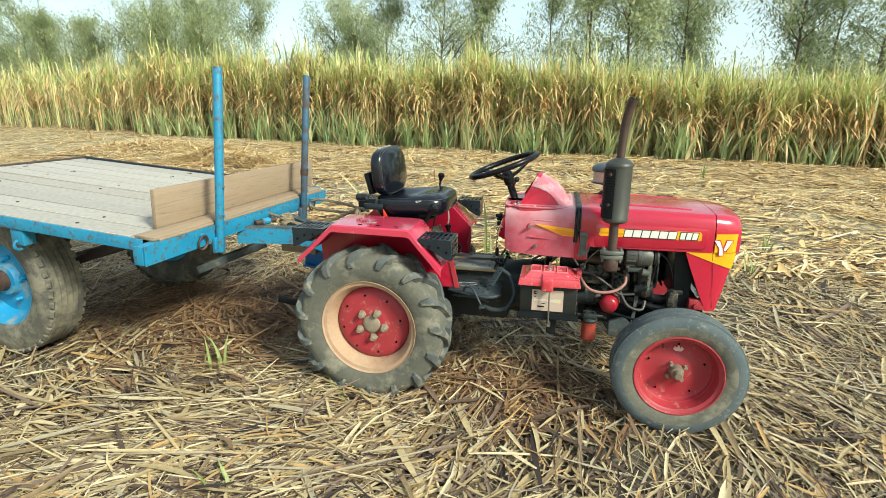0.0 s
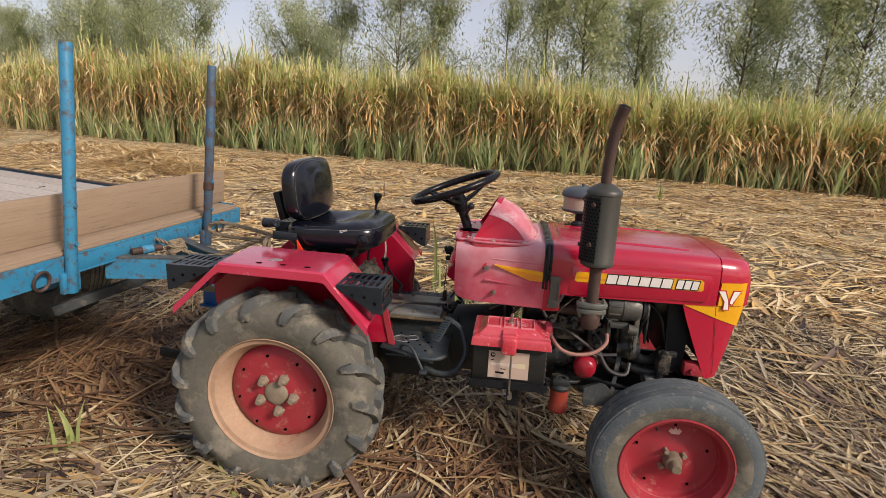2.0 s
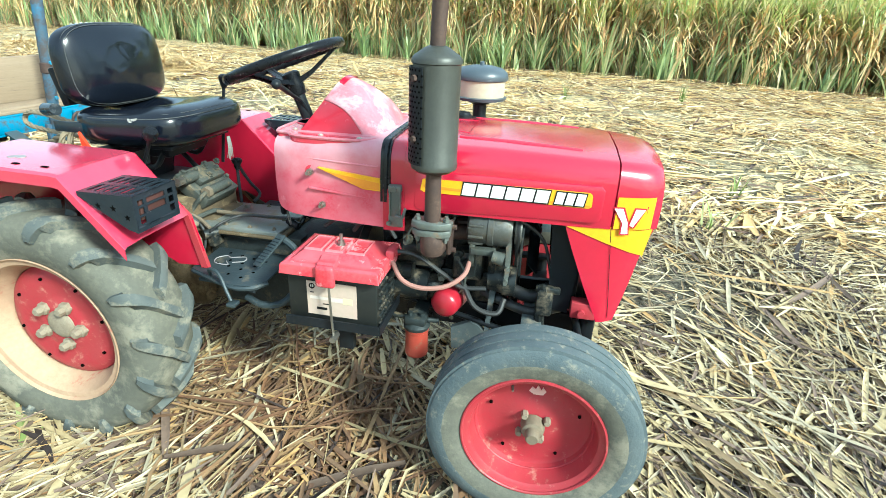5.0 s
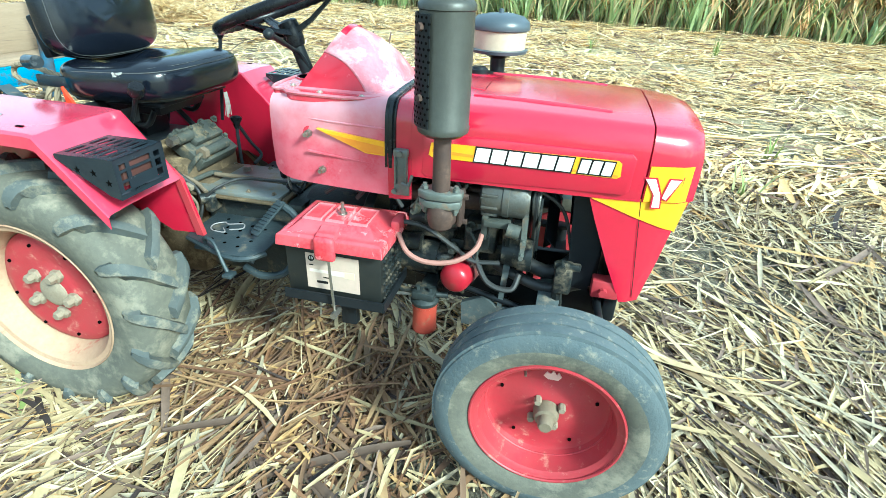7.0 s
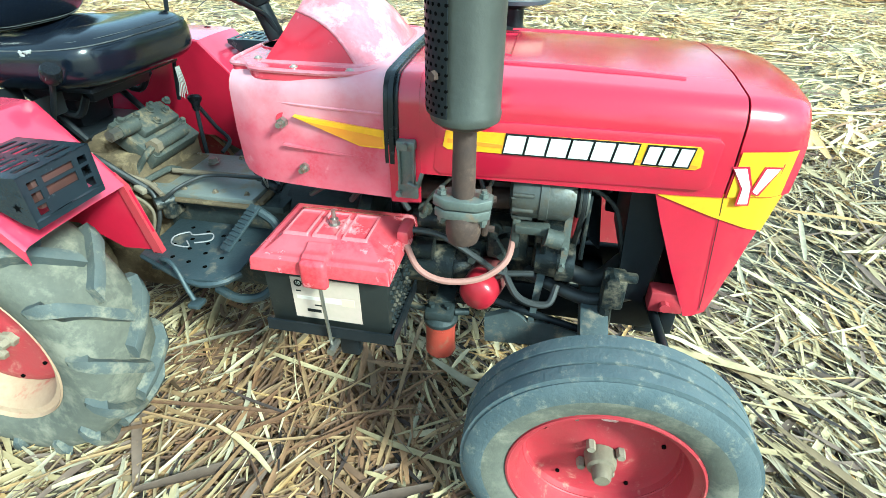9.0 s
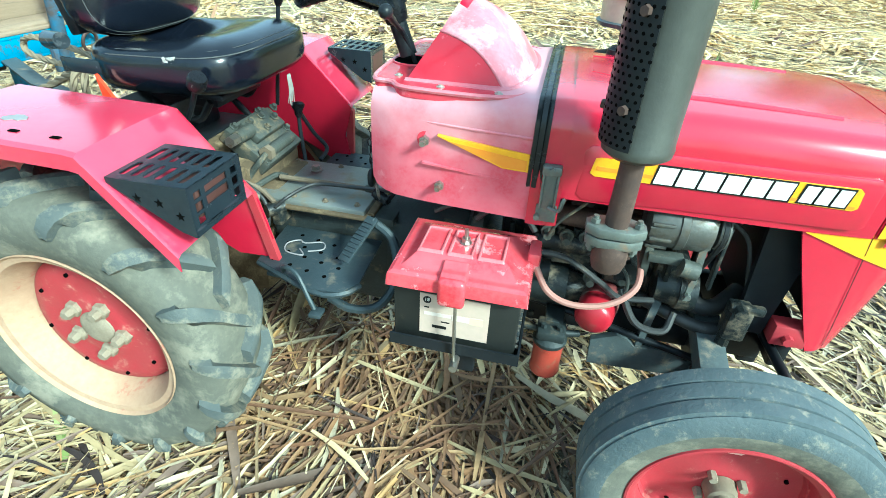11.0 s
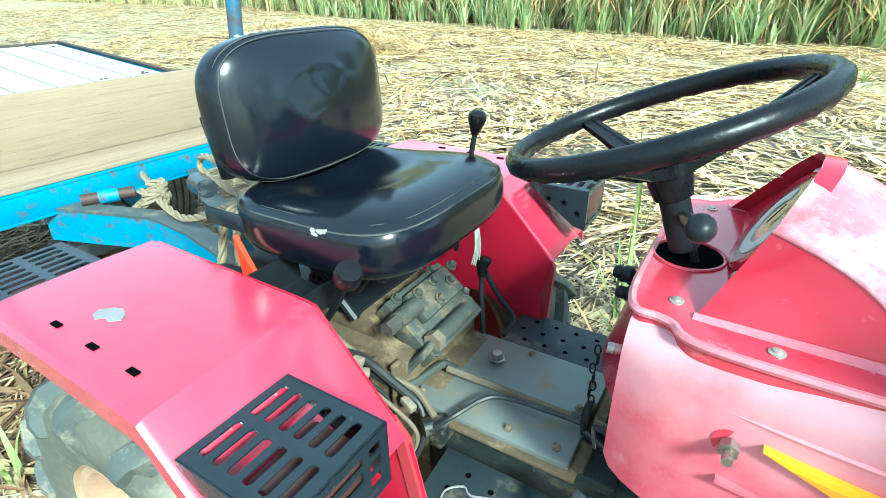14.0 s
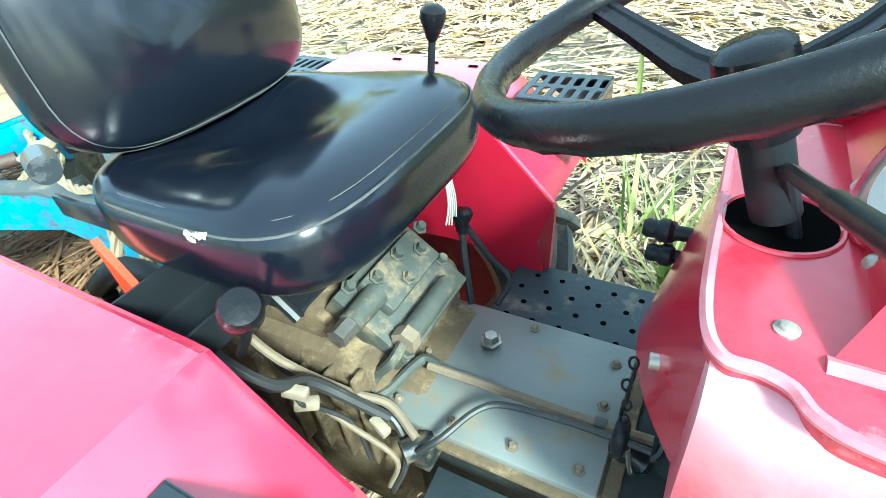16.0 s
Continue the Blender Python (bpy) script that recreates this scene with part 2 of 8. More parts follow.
M_LABEL = surface("faded_label", (0.54, 0.385, 0.325), (0.50, 0.39, 0.315), 7, 0.5, 0.7, dirt=(0.50, 0.42, 0.33), amount=0.3, dscale=9)
M_BARE_BAR = surface("faint_print", (0.66, 0.60, 0.36), None, 20, 0.5)
M_PALE_PRINT = surface("pale_print", (0.66, 0.57, 0.50), None, 20, 0.5)
M_ORANGE_RIM = surface("orange_plastic", (0.62, 0.14, 0.03), (0.50, 0.10, 0.03), 15, 0.5)
M_FILTER = surface("rust_red_filter", (0.36, 0.045, 0.025), (0.28, 0.04, 0.025), 9, 0.5, 0.75, dirt=(0.22, 0.12, 0.07), amount=0.3, dscale=14, bump=0.1)
M_REDCAP = surface("red_filter_can", (0.38, 0.012, 0.030), (0.30, 0.014, 0.026), 9, 0.3, 0.6, dirt=(0.20, 0.06, 0.05), amount=0.30, dscale=14)
M_HOSE = surface("black_hose", (0.016, 0.017, 0.018), (0.03, 0.03, 0.03), 20, 0.5, 0.75, dirt=(0.12, 0.10, 0.07), amount=0.25, dscale=20)
M_WIRE = surface("pinkish_cable", (0.36, 0.17, 0.14), (0.30, 0.15, 0.12), 20, 0.6, 0.8)
M_TAN = surface("dusty_tan_pipe", (0.235, 0.185, 0.125), (0.165, 0.13, 0.09), 12, 0.7, 0.85, metal=0.2, bump=0.2)
M_BLUE = surface("chipped_blue_paint", (0.012, 0.170, 0.33), (0.030, 0.245, 0.41), 5, 0.5, 0.8, dirt=(0.085, 0.075, 0.07), amount=0.42, dscale=26, bump=0.3)
M_BLUE_HITCH = surface("deep_blue_paint", (0.010, 0.11, 0.36), (0.014, 0.13, 0.40), 5, 0.4, 0.6, dirt=(0.10, 0.12, 0.15), amount=0.2, dscale=14, bump=0.1)
M_BLUE_RUSTY = surface("rusty_blue_paint", (0.014, 0.145, 0.29), (0.055, 0.085, 0.115), 9, 0.6, 0.85, dirt=(0.065, 0.055, 0.055), amount=0.55, dscale=16, bump=0.3)
M_BLUE_WHEEL = surface("bright_blue_wheel", (0.015, 0.21, 0.44), (0.030, 0.26, 0.47), 5, 0.5, 0.75, dirt=(0.26, 0.27, 0.25), amount=0.36, dscale=12, bump=0.2)
M_DARKBEAM = surface("rusty_dark_steel", (0.05, 0.04, 0.035), (0.08, 0.06, 0.05), 9, 0.7, 0.9, metal=0.2, dirt=(0.14, 0.09, 0.06), amount=0.3, dscale=12, bump=0.3)
M_DECK = scattered("weathered_deck_plank", [(0.0, (0.38, 0.34, 0.29)), (0.5, (0.45, 0.41, 0.36)), (1.0, (0.34, 0.31, 0.27))], 0.75, 0, 0.3, True)
M_BOARD = surface("dry_plank", (0.360, 0.272, 0.190), (0.305, 0.225, 0.150), 4, 0.75, 0.9, stretch=(12, 0.7, 12), distort=1.2, dirt=(0.22, 0.165, 0.12), amount=0.34, dscale=5, bump=0.4, spec=0.25)
M_ROPE = surface("hemp_rope", (0.31, 0.25, 0.165), (0.23, 0.18, 0.115), 30, 0.9, 0.95, bump=0.6, bscale=200)
M_GLASSDIAL = surface("dusty_dial_face", (0.15, 0.155, 0.14), (0.10, 0.10, 0.092), 9, 0.15, 0.3, coat=0.8)
M_DIALRIM = surface("pale_dial_ring", (0.62, 0.62, 0.60), None, 20, 0.4)
M_SILVER = surface("zinc_screw", (0.62, 0.58, 0.50), (0.45, 0.42, 0.36), 30, 0.35, 0.5, metal=0.7)
M_BOWL = surface("dusty_clear_bowl", (0.50, 0.42, 0.31), (0.42, 0.35, 0.26), 7, 0.3, 0.5, coat=0.3)
M_BLUECAP = surface("dark_blue_grey_paint", (0.045, 0.06, 0.075), (0.07, 0.085, 0.10), 9, 0.35, 0.55, dirt=(0.16, 0.15, 0.13), amount=0.2, dscale=12)
M_GUARD = surface("dusty_black_sheet", (0.010, 0.014, 0.020), (0.020, 0.027, 0.034), 9, 0.24, 0.42, dirt=(0.085, 0.09, 0.095), amount=0.20, dscale=11, bump=0.06, spec=0.36)
# faded patches, plus the pink of the sky's reflection mixed into the red
M_FENDER = surface("chalky_red_paint", (0.48, 0.015, 0.052), (0.50, 0.042, 0.088), 2.5, 0.20, 0.36, coat=1.0, dirt=(0.51, 0.075, 0.125), amount=0.24, dscale=5, bump=0.02)
M_REFLECT = surface("orange_reflector", (0.80, 0.055, 0.02), None, 20, 0.3)
M_OILGRIP = surface("dusty_red_collar", (0.20, 0.035, 0.035), (0.12, 0.03, 0.03), 20, 0.6, 0.8, dirt=(0.20, 0.15, 0.12), amount=0.42, dscale=26, bump=0.3)
M_BRACKET = surface("blue_grey_steel", (0.10, 0.12, 0.125), (0.07, 0.085, 0.09), 9, 0.55, 0.8, metal=0.2, dirt=(0.24, 0.20, 0.15), amount=0.36, dscale=14, bump=0.2)
M_LAMP = surface("dim_smoked_lamp", (0.050, 0.026, 0.022), (0.075, 0.030, 0.024), 15, 0.4)
M_LATCH = surface("grey_green_steel", (0.17, 0.185, 0.165), (0.11, 0.12, 0.11), 18, 0.45, 0.7, metal=0.3, dirt=(0.20, 0.13, 0.08), amount=0.30, dscale=25, bump=0.2)
M_PATCH = surface("bare_grey_patch", (0.30, 0.29, 0.29), (0.24, 0.22, 0.22), 30, 0.5)


# ---- mesh helpers ----
def part(name, bm, material, parent=None, label="", sharp=38):
    """Links a bmesh as one mesh object under a thing or a part."""
    bmesh.ops.recalc_face_normals(bm, faces=bm.faces)
    me = bpy.data.meshes.new(name)
    bm.to_mesh(me)
    bm.free()
    mats = material if isinstance(material, (list, tuple)) else [material]
    for m in mats:
        me.materials.append(m)
    me.polygons.foreach_set("use_smooth", [True] * len(me.polygons))
    me.set_sharp_from_angle(angle=radians(sharp))
    ob = new(name, me)
    if parent is not None:
        ob.parent = parent
    if label:
        ob["label"] = label
    return ob


def twin(ob, m, parent=None):
    """Another object on the same mesh, at the local pose m."""
    o = new(ob.name.split(".")[0], ob.data)
    o.parent = parent if parent is not None else ob.parent
    o.matrix_basis = m
    return o


def thing(name, m, label, category, group="", kind=""):
    ob = new(name)
    ob.empty_display_size = 0.1
    ob.matrix_world = m
    return tagged(ob, label, category, group, kind)


def box(bm, c, s, r=0.0, m=None, seg=2):
    g = bmesh.ops.create_cube(bm, size=1.0, matrix=(m or Matrix()) @ Matrix.Translation(c) @ Matrix.Diagonal((*s, 1)))
    if r:
        es = list({e for v in g["verts"] for e in v.link_edges})
        bmesh.ops.bevel(bm, geom=es, offset=r, segments=seg, profile=0.5, affect="EDGES")
    return bm


def cyl(bm, p, q, r1, r2=None, seg=16):
    p, q = Vector(p), Vector(q)
    d = q - p
    m = Matrix.Translation((p + q) / 2) @ d.to_track_quat("Z", "Y").to_matrix().to_4x4()
    bmesh.ops.create_cone(bm, cap_ends=True, segments=seg, radius1=r1, radius2=r1 if r2 is None else r2, depth=d.length, matrix=m)
    return bm


def ball(bm, c, s, u=14, v=10, m=None):
    bmesh.ops.create_uvsphere(bm, u_segments=u, v_segments=v, radius=1.0, matrix=(m or Matrix()) @ Matrix.Translation(c) @ Matrix.Diagonal((*s, 1)))
    return bm


def lathe(bm, profile, m=None, seg=32, closed=False):
    """Turns a profile of (radius, height) about the local z axis."""
    m = m or Matrix()
    rings = []
    for r, z in profile:
        rings.append([bm.verts.new(m @ Vector((r * math.cos(2 * math.pi * k / seg), r * math.sin(2 * math.pi * k / seg), z))) for k in range(seg)])
    pairs = list(zip(rings, rings[1:])) + ([(rings[-1], rings[0])] if closed else [])
    for a, b in pairs:
        for k in range(seg):
            bm.faces.new((a[k], a[(k + 1) % seg], b[(k + 1) % seg], b[k]))
    if not closed:
        for ring in (rings[0], rings[-1]):
            bm.faces.new(ring)
    return bm


def smooth_line(pts, n=6):
    """Catmull-Rom through the points."""
    p = [Vector(v) for v in pts]
    p = [2 * p[0] - p[1]] + p + [2 * p[-1] - p[-2]]
    out = []
    for i in range(1, len(p) - 2):
        for k in range(n):
            t = k / n
            out.append(0.5 * (2 * p[i] + (p[i + 1] - p[i - 1]) * t + (2 * p[i - 1] - 5 * p[i] + 4 * p[i + 1] - p[i + 2]) * t * t
                              + (3 * p[i] - p[i - 1] - 3 * p[i + 1] + p[i + 2]) * t ** 3))
    return out + [p[-2]]


def tube(bm, pts, r, seg=8, n=6, cap=True):
    line = smooth_line(pts, n) if n > 1 else [Vector(v) for v in pts]
    rs = r if isinstance(r, (list, tuple)) else [r] * 2
    side, rings = None, []
    for i, p in enumerate(line):
        d = (line[min(i + 1, len(line) - 1)] - line[max(i - 1, 0)]).normalized()
        if side is None:
            side = d.orthogonal().normalized()
        side = (side - d * side.dot(d)).normalized()
        up = d.cross(side)
        rr = rs[0] + (rs[-1] - rs[0]) * i / max(1, len(line) - 1)
        rings.append([bm.verts.new(p + rr * (math.cos(2 * math.pi * k / seg) * side + math.sin(2 * math.pi * k / seg) * up)) for k in range(seg)])
    for a, b in zip(rings, rings[1:]):
        for k in range(seg):
            bm.faces.new((a[k], a[(k + 1) % seg], b[(k + 1) % seg], b[k]))
    if cap:
        bm.faces.new(rings[0])
        bm.faces.new(rings[-1])
    return bm


def prism(bm, poly, a, b, plane="xz", r=0.0):
    """A flat outline (two coordinates each) made solid between a and b along the third axis."""
    def at(u, v, w):
        return {"xz": (u, w, v), "xy": (u, v, w), "yz": (w, u, v)}[plane]
    lo = [bm.verts.new(at(u, v, a)) for u, v in poly]
    hi = [bm.verts.new(at(u, v, b)) for u, v in poly]
    fs = [bm.faces.new(lo), bm.faces.new(hi)]
    for k in range(len(poly)):
        j = (k + 1) % len(poly)
        fs.append(bm.faces.new((lo[k], lo[j], hi[j], hi[k])))
    if r:
        es = list({e for f in fs[:2] for e in f.edges})
        bmesh.ops.bevel(bm, geom=es, offset=r, segments=2, profile=0.5, affect="EDGES")
    return bm


def loft(bm, rows, close=False):
    """Faces between rows of equally many points."""
    vs = [[bm.verts.new(p) for p in row] for row in rows]
    for a, b in zip(vs, vs[1:]):
        m = len(a) if close else len(a) - 1
        for k in range(m):
            j = (k + 1) % len(a)
            bm.faces.new((a[k], a[j], b[j], b[k]))
    return vs


def solid(bm, t):
    """Gives an open sheet thickness."""
    bmesh.ops.recalc_face_normals(bm, faces=bm.faces)
    bmesh.ops.solidify(bm, geom=list(bm.faces), thickness=t)
    return bm


def pillow(bm, c, s, e=0.4, m=None, u=36, v=20, taper=0.0, dish=0.0):
    """A stuffed, rounded block (superellipsoid)."""
    def pw(w, k):
        return math.copysign(abs(w) ** k, w)
    rows = []
    for i in range(v + 1):
        b = -math.pi / 2 + math.pi * i / v
        row = []
        for j in range(u):
            a = 2 * math.pi * j / u
            x, y, z = pw(math.cos(b), e) * pw(math.cos(a), e), pw(math.cos(b), e) * pw(math.sin(a), e), pw(math.sin(b), e)
            z -= dish * (1 - min(1, x * x + y * y)) if z > 0 else 0
            row.append((m or Matrix()) @ Vector((c[0] + s[0] * x, c[1] + s[1] * y * (1 + taper * x), c[2] + s[2] * z)))
        rows.append(row)
    loft(bm, rows, close=True)
    bmesh.ops.remove_doubles(bm, verts=bm.verts, dist=1e-5)
    return bm


def sheet(bm, n_u, n_v, at):
    return loft(bm, [[at(i / n_u, j / n_v) for i in range(n_u + 1)] for j in range(n_v + 1)])


def raw(name, verts, faces, material, slots=None, parent=None):
    """One mesh out of arrays."""
    me = bpy.data.meshes.new(name)
    verts, faces = np.asarray(verts, np.float32), np.asarray(faces, np.int32)
    me.vertices.add(len(verts))
    me.vertices.foreach_set("co", verts.ravel())
    k = faces.shape[1]
    me.loops.add(faces.size)
    me.loops.foreach_set("vertex_index", faces.ravel())
    me.polygons.add(len(faces))
    me.polygons.foreach_set("loop_start", np.arange(0, faces.size, k, dtype=np.int32))
    for m in (material if isinstance(material, (list, tuple)) else [material]):
        me.materials.append(m)
    if slots is not None:
        me.polygons.foreach_set("material_index", np.asarray(slots, np.int32))
    me.update()
    me.validate()
    ob = new(name, me)
    if parent is not None:
        ob.parent = parent
    return ob


# ---- ground ----
rng = np.random.default_rng(5)


def level(x, y):
    """Height of the field."""
    x, y = np.asarray(x, float), np.asarray(y, float)
    h = 0.03 + 0.012 * np.clip(x, 0, 2.5)
    h = h + 0.016 * np.sin(1.9 * x + 0.6 * y) * np.sin(2.3 * y - 0.7 * x + 1.0) + 0.010 * np.sin(5.1 * x + 1.3) * np.sin(4.3 * y + 2.0 * x)
    h = h + 0.02 * np.sin(0.55 * x + 0.4) * np.sin(0.47 * y)
    return h


def graded(lo, hi, mid, fine, grow):
    out, s = [mid], fine
    v = mid
    while v < hi:
        v += s
        out.append(min(v, hi))
        if abs(v - mid) > 5:
            s *= grow
    s, v = fine, mid
    while v > lo:
        v -= s
        out.insert(0, max(v, lo))
        if abs(v - mid) > 5:
            s *= grow
    return np.array(out)


gx, gy = graded(-600, 600, 0.0, 0.09, 1.10), graded(-400, 900, 0.5, 0.09, 1.10)
GX, GY = np.meshgrid(gx, gy)
GZ = level(GX, GY) + np.where(np.hypot(GX, GY) < 9, rng.normal(0, 0.007, GX.shape), 0)
gv = np.stack([GX, GY, GZ], -1).reshape(-1, 3)
ii = (np.arange(len(gy) - 1)[:, None] * len(gx) + np.arange(len(gx) - 1)).ravel()
gf = np.stack([ii, ii + 1, ii + 1 + len(gx), ii + len(gx)], 1)


def soil_material():
    m = bpy.data.materials.new("littered_soil")
    m.use_nodes = True
    n, ln = m.node_tree.nodes, m.node_tree.links.new
    b = n["Principled BSDF"]
    tc = n.new("ShaderNodeTexCoord")

    def nz(scale, detail, stretch=(1, 1, 1), turn=0.0):
        mp = n.new("ShaderNodeMapping")
        mp.inputs["Scale"].default_value = stretch
        mp.inputs["Rotation"].default_value = (0, 0, turn)
        ln(tc.outputs["Object"], mp.inputs["Vector"])
        t = n.new("ShaderNodeTexNoise")
        t.inputs["Scale"].default_value, t.inputs["Detail"].default_value, t.inputs["Roughness"].default_value = scale, detail, 0.65
        ln(mp.outputs["Vector"], t.inputs["Vector"])
        return t.outputs["Fac"]

    def ramp(f, *stops):
        r = n.new("ShaderNodeValToRGB")
        while len(r.color_ramp.elements) < len(stops):
            r.color_ramp.elements.new(0.5)
        for e, (p, c) in zip(r.color_ramp.elements, stops):
            e.position, e.color = p, rgb(c)
        ln(f, r.inputs["Fac"])
        return r.outputs["Color"]

    def mix(f, a, c):
        x = n.new("ShaderNodeMix")
        x.data_type = "RGBA"
        ln(f, x.inputs["Factor"])
        ln(a, x.inputs[6])
        ln(c, x.inputs[7])
        return x.outputs[2]

    soil = ramp(nz(26, 10), (0.34, (0.040, 0.034, 0.024)), (0.5, (0.125, 0.108, 0.074)), (0.68, (0.27, 0.235, 0.16)))
    litter = ramp(nz(11, 9, (1, 4, 1), 0.5), (0.38, (0.12, 0.09, 0.05)), (0.5, (0.56, 0.46, 0.24)), (0.66, (0.78, 0.67, 0.41)))
    litter2 = ramp(nz(11, 9, (4, 1, 1), 0.2), (0.38, (0.11, 0.085, 0.05)), (0.5, (0.58, 0.48, 0.26)), (0.66, (0.80, 0.69, 0.43)))
    # ploughed-in trash covers the field away from the track
    dist = n.new("ShaderNodeVectorMath")
    dist.operation = "LENGTH"
    ln(tc.outputs["Object"], dist.inputs[0])
    cover = n.new("ShaderNodeMapRange")
    cover.inputs["From Min"].default_value, cover.inputs["From Max"].default_value = 2.5, 8.0
    cover.inputs["To Max"].default_value = 0.85
    ln(dist.outputs["Value"], cover.inputs["Value"])
    both_ = n.new("ShaderNodeMath")
    both_.operation = "MULTIPLY"
    ln(cover.outputs["Result"], both_.inputs[0])
    ln(ramp(nz(2.2, 5), (0.38, (0.25, 0.25, 0.25)), (0.55, (1, 1, 1))), both_.inputs[1])
    ln(mix(both_.outputs[0], soil, mix(nz(5, 3), litter, litter2)), b.inputs["Base Color"])
    b.inputs["Roughness"].default_value = 0.92
    bp = n.new("ShaderNodeBump")
    bp.inputs["Strength"].default_value, bp.inputs["Distance"].default_value = 1.0, 0.03
    ln(nz(38, 10), bp.inputs["Height"])
    ln(bp.outputs["Normal"], b.inputs["Normal"])
    return m


ground = raw("ground", gv, gf, soil_material())
ground.data.polygons.foreach_set("use_smooth", [True] * len(ground.data.polygons))
tagged(ground, "grey-brown harvested field soil under dry cane trash", "ground", kind="structure")


# ---- loose straw ----
def strips(x, y, z, yaw, length, width, rise, bend, fold, segs=3, droop=None):
    """Long leaf strips, folded along the middle; arrays of one value a strip."""
    n = len(x)
    t = np.linspace(-0.5, 0.5, segs + 1)
    along = length[:, None] * t
    side = bend[:, None] * (t ** 2 - 0.08) * length[:, None]
    cx = x[:, None] + along * np.cos(yaw)[:, None] - side * np.sin(yaw)[:, None]
    cy = y[:, None] + along * np.sin(yaw)[:, None] + side * np.cos(yaw)[:, None]
    cz = z[:, None] + along * rise[:, None] - (droop[:, None] * t ** 2 * length[:, None] if droop is not None else 0)
    wide = width[:, None] * np.sqrt(np.clip(1.02 - (1.75 * t) ** 2, 0.1, 1))[None]
    nx, ny = -np.sin(yaw)[:, None], np.cos(yaw)[:, None]
    rows = []
    for k, lift in ((-0.5, 1.0), (0.0, 0.0), (0.5, 1.0)):
        rows.append(np.stack([cx + k * wide * nx, cy + k * wide * ny, cz + lift * fold[:, None] * wide], -1))
    v = np.stack(rows, 2).reshape(n, -1, 3)
    q = []
    for s in range(segs):
        for k in range(2):
            a = 3 * s + k
            q.append((a, a + 1, a + 4, a + 3))
    per = 3 * (segs + 1)
    f = (np.arange(n)[:, None, None] * per + np.array(q)[None]).reshape(-1, 4)
    return v.reshape(-1, 3), f


STRAW = [(0.0, (0.70, 0.575, 0.355)), (0.13, (0.56, 0.44, 0.245)), (0.29, (0.42, 0.32, 0.168)), (0.45, (0.27, 0.190, 0.104)), (0.56, (0.43, 0.36, 0.245)),
         (0.67, (0.225, 0.155, 0.115)), (0.77, (0.110, 0.072, 0.050)), (0.87, (0.040, 0.028, 0.025)), (0.93, (0.54, 0.34, 0.14))]
M_STRAW = scattered("dry_cane_trash", STRAW, 0.7, 0.12, 0.4)
M_STRAW.node_tree.nodes["Color Ramp"].color_ramp.interpolation = "CONSTANT"


def litter(name, label, n, where, size, wide, high, segs=3, mat=None):
    x, y = where(n)
    yaw = rng.uniform(0, 2 * np.pi, n)
    # trash lies in drifts that share a direction
    drift = 2.2 * np.sin(0.8 * x + 0.3) * np.sin(0.7 * y + 1.1) + 0.5
    yaw = np.where(rng.random(n) < 0.5, drift + rng.normal(0, 0.4, n), yaw)
    length = rng.lognormal(math.log(size), 0.5, n).clip(0.04, 0.75)
    width = wide * rng.lognormal(0, 0.42, n).clip(0.35, 2.0)
    rise = rng.normal(0, 0.05, n) + np.where(rng.random(n) < 0.04, rng.normal(0, 0.22, n), 0)
    z = level(x, y) + 0.006 + high * rng.random(n) ** 2 + 0.3 * np.abs(rise) * length
    v, f = strips(x, y, z, yaw, length, width, rise, rng.normal(0, 0.10, n) + np.where(rng.random(n) < 0.25, rng.normal(0, 0.38, n), 0), rng.uniform(0.0, 0.35, n), segs)
    v[:, 2] = np.maximum(v[:, 2], level(v[:, 0], v[:, 1]) + 0.003)
    return tagged(raw(name, v, f, mat or M_STRAW), label, "straw", kind="stuff")


# paler than the near straw: the far field's sunlight is put into the colour
M_STRAW_FIELD = scattered("sunlit_field_trash", [(0.0, (0.85, 0.73, 0.48)), (0.28, (0.82, 0.64, 0.36)), (0.5, (0.70, 0.49, 0.24)), (0.66, (0.36, 0.235, 0.12)), (0.72, (0.78, 0.60, 0.32)), (0.86, (0.52, 0.38, 0.22)), (1.0, (0.07, 0.047, 0.033))], 0.7, 0.12, 0.3)


def patchy(x0, x1, y0, y1):
    def where(n):
        xs, ys = np.empty(0), np.empty(0)
        while len(xs) < n:
            x, y = rng.uniform(x0, x1, 2 * n), rng.uniform(y0, y1, 2 * n)
            d = 0.55 + 0.45 * np.sin(1.7 * x + 0.9 * np.sin(1.3 * y)) * np.sin(2.1 * y + 0.8 * np.sin(1.1 * x + 2))
            d = d * (1 - 0.85 * np.exp(-((x - 0.85) / 0.45) ** 2 - ((y + 0.12) / 0.28) ** 2))
            keep = rng.random(2 * n) < d
            xs, ys = np.r_[xs, x[keep]], np.r_[ys, y[keep]]
        return xs[:n], ys[:n]
    return where


litter("near_cane_trash", "dry tan and brown cane leaves strewn over the soil", 34000, patchy(-3.4, 4.8, -2.7, 2.6), 0.19, 0.0110, 0.05, 3)
litter("thin_cane_trash", "thin pale dry leaf shreds over the soil", 30000, patchy(-3.4, 4.8, -2.7, 2.6), 0.15, 0.0055, 0.055, 2)
litter("fine_cane_chaff", "short broken bits of dry cane leaf on soil", 44000, patchy(-3.4, 4.8, -2.7, 2.2), 0.045, 0.0075, 0.02, 1)
litter("field_cane_trash", "pale golden cane trash across the harvested field", 85000, patchy(-14, 13, 2.2, 14.0), 0.14, 0.022, 0.10, 1, M_STRAW_FIELD)
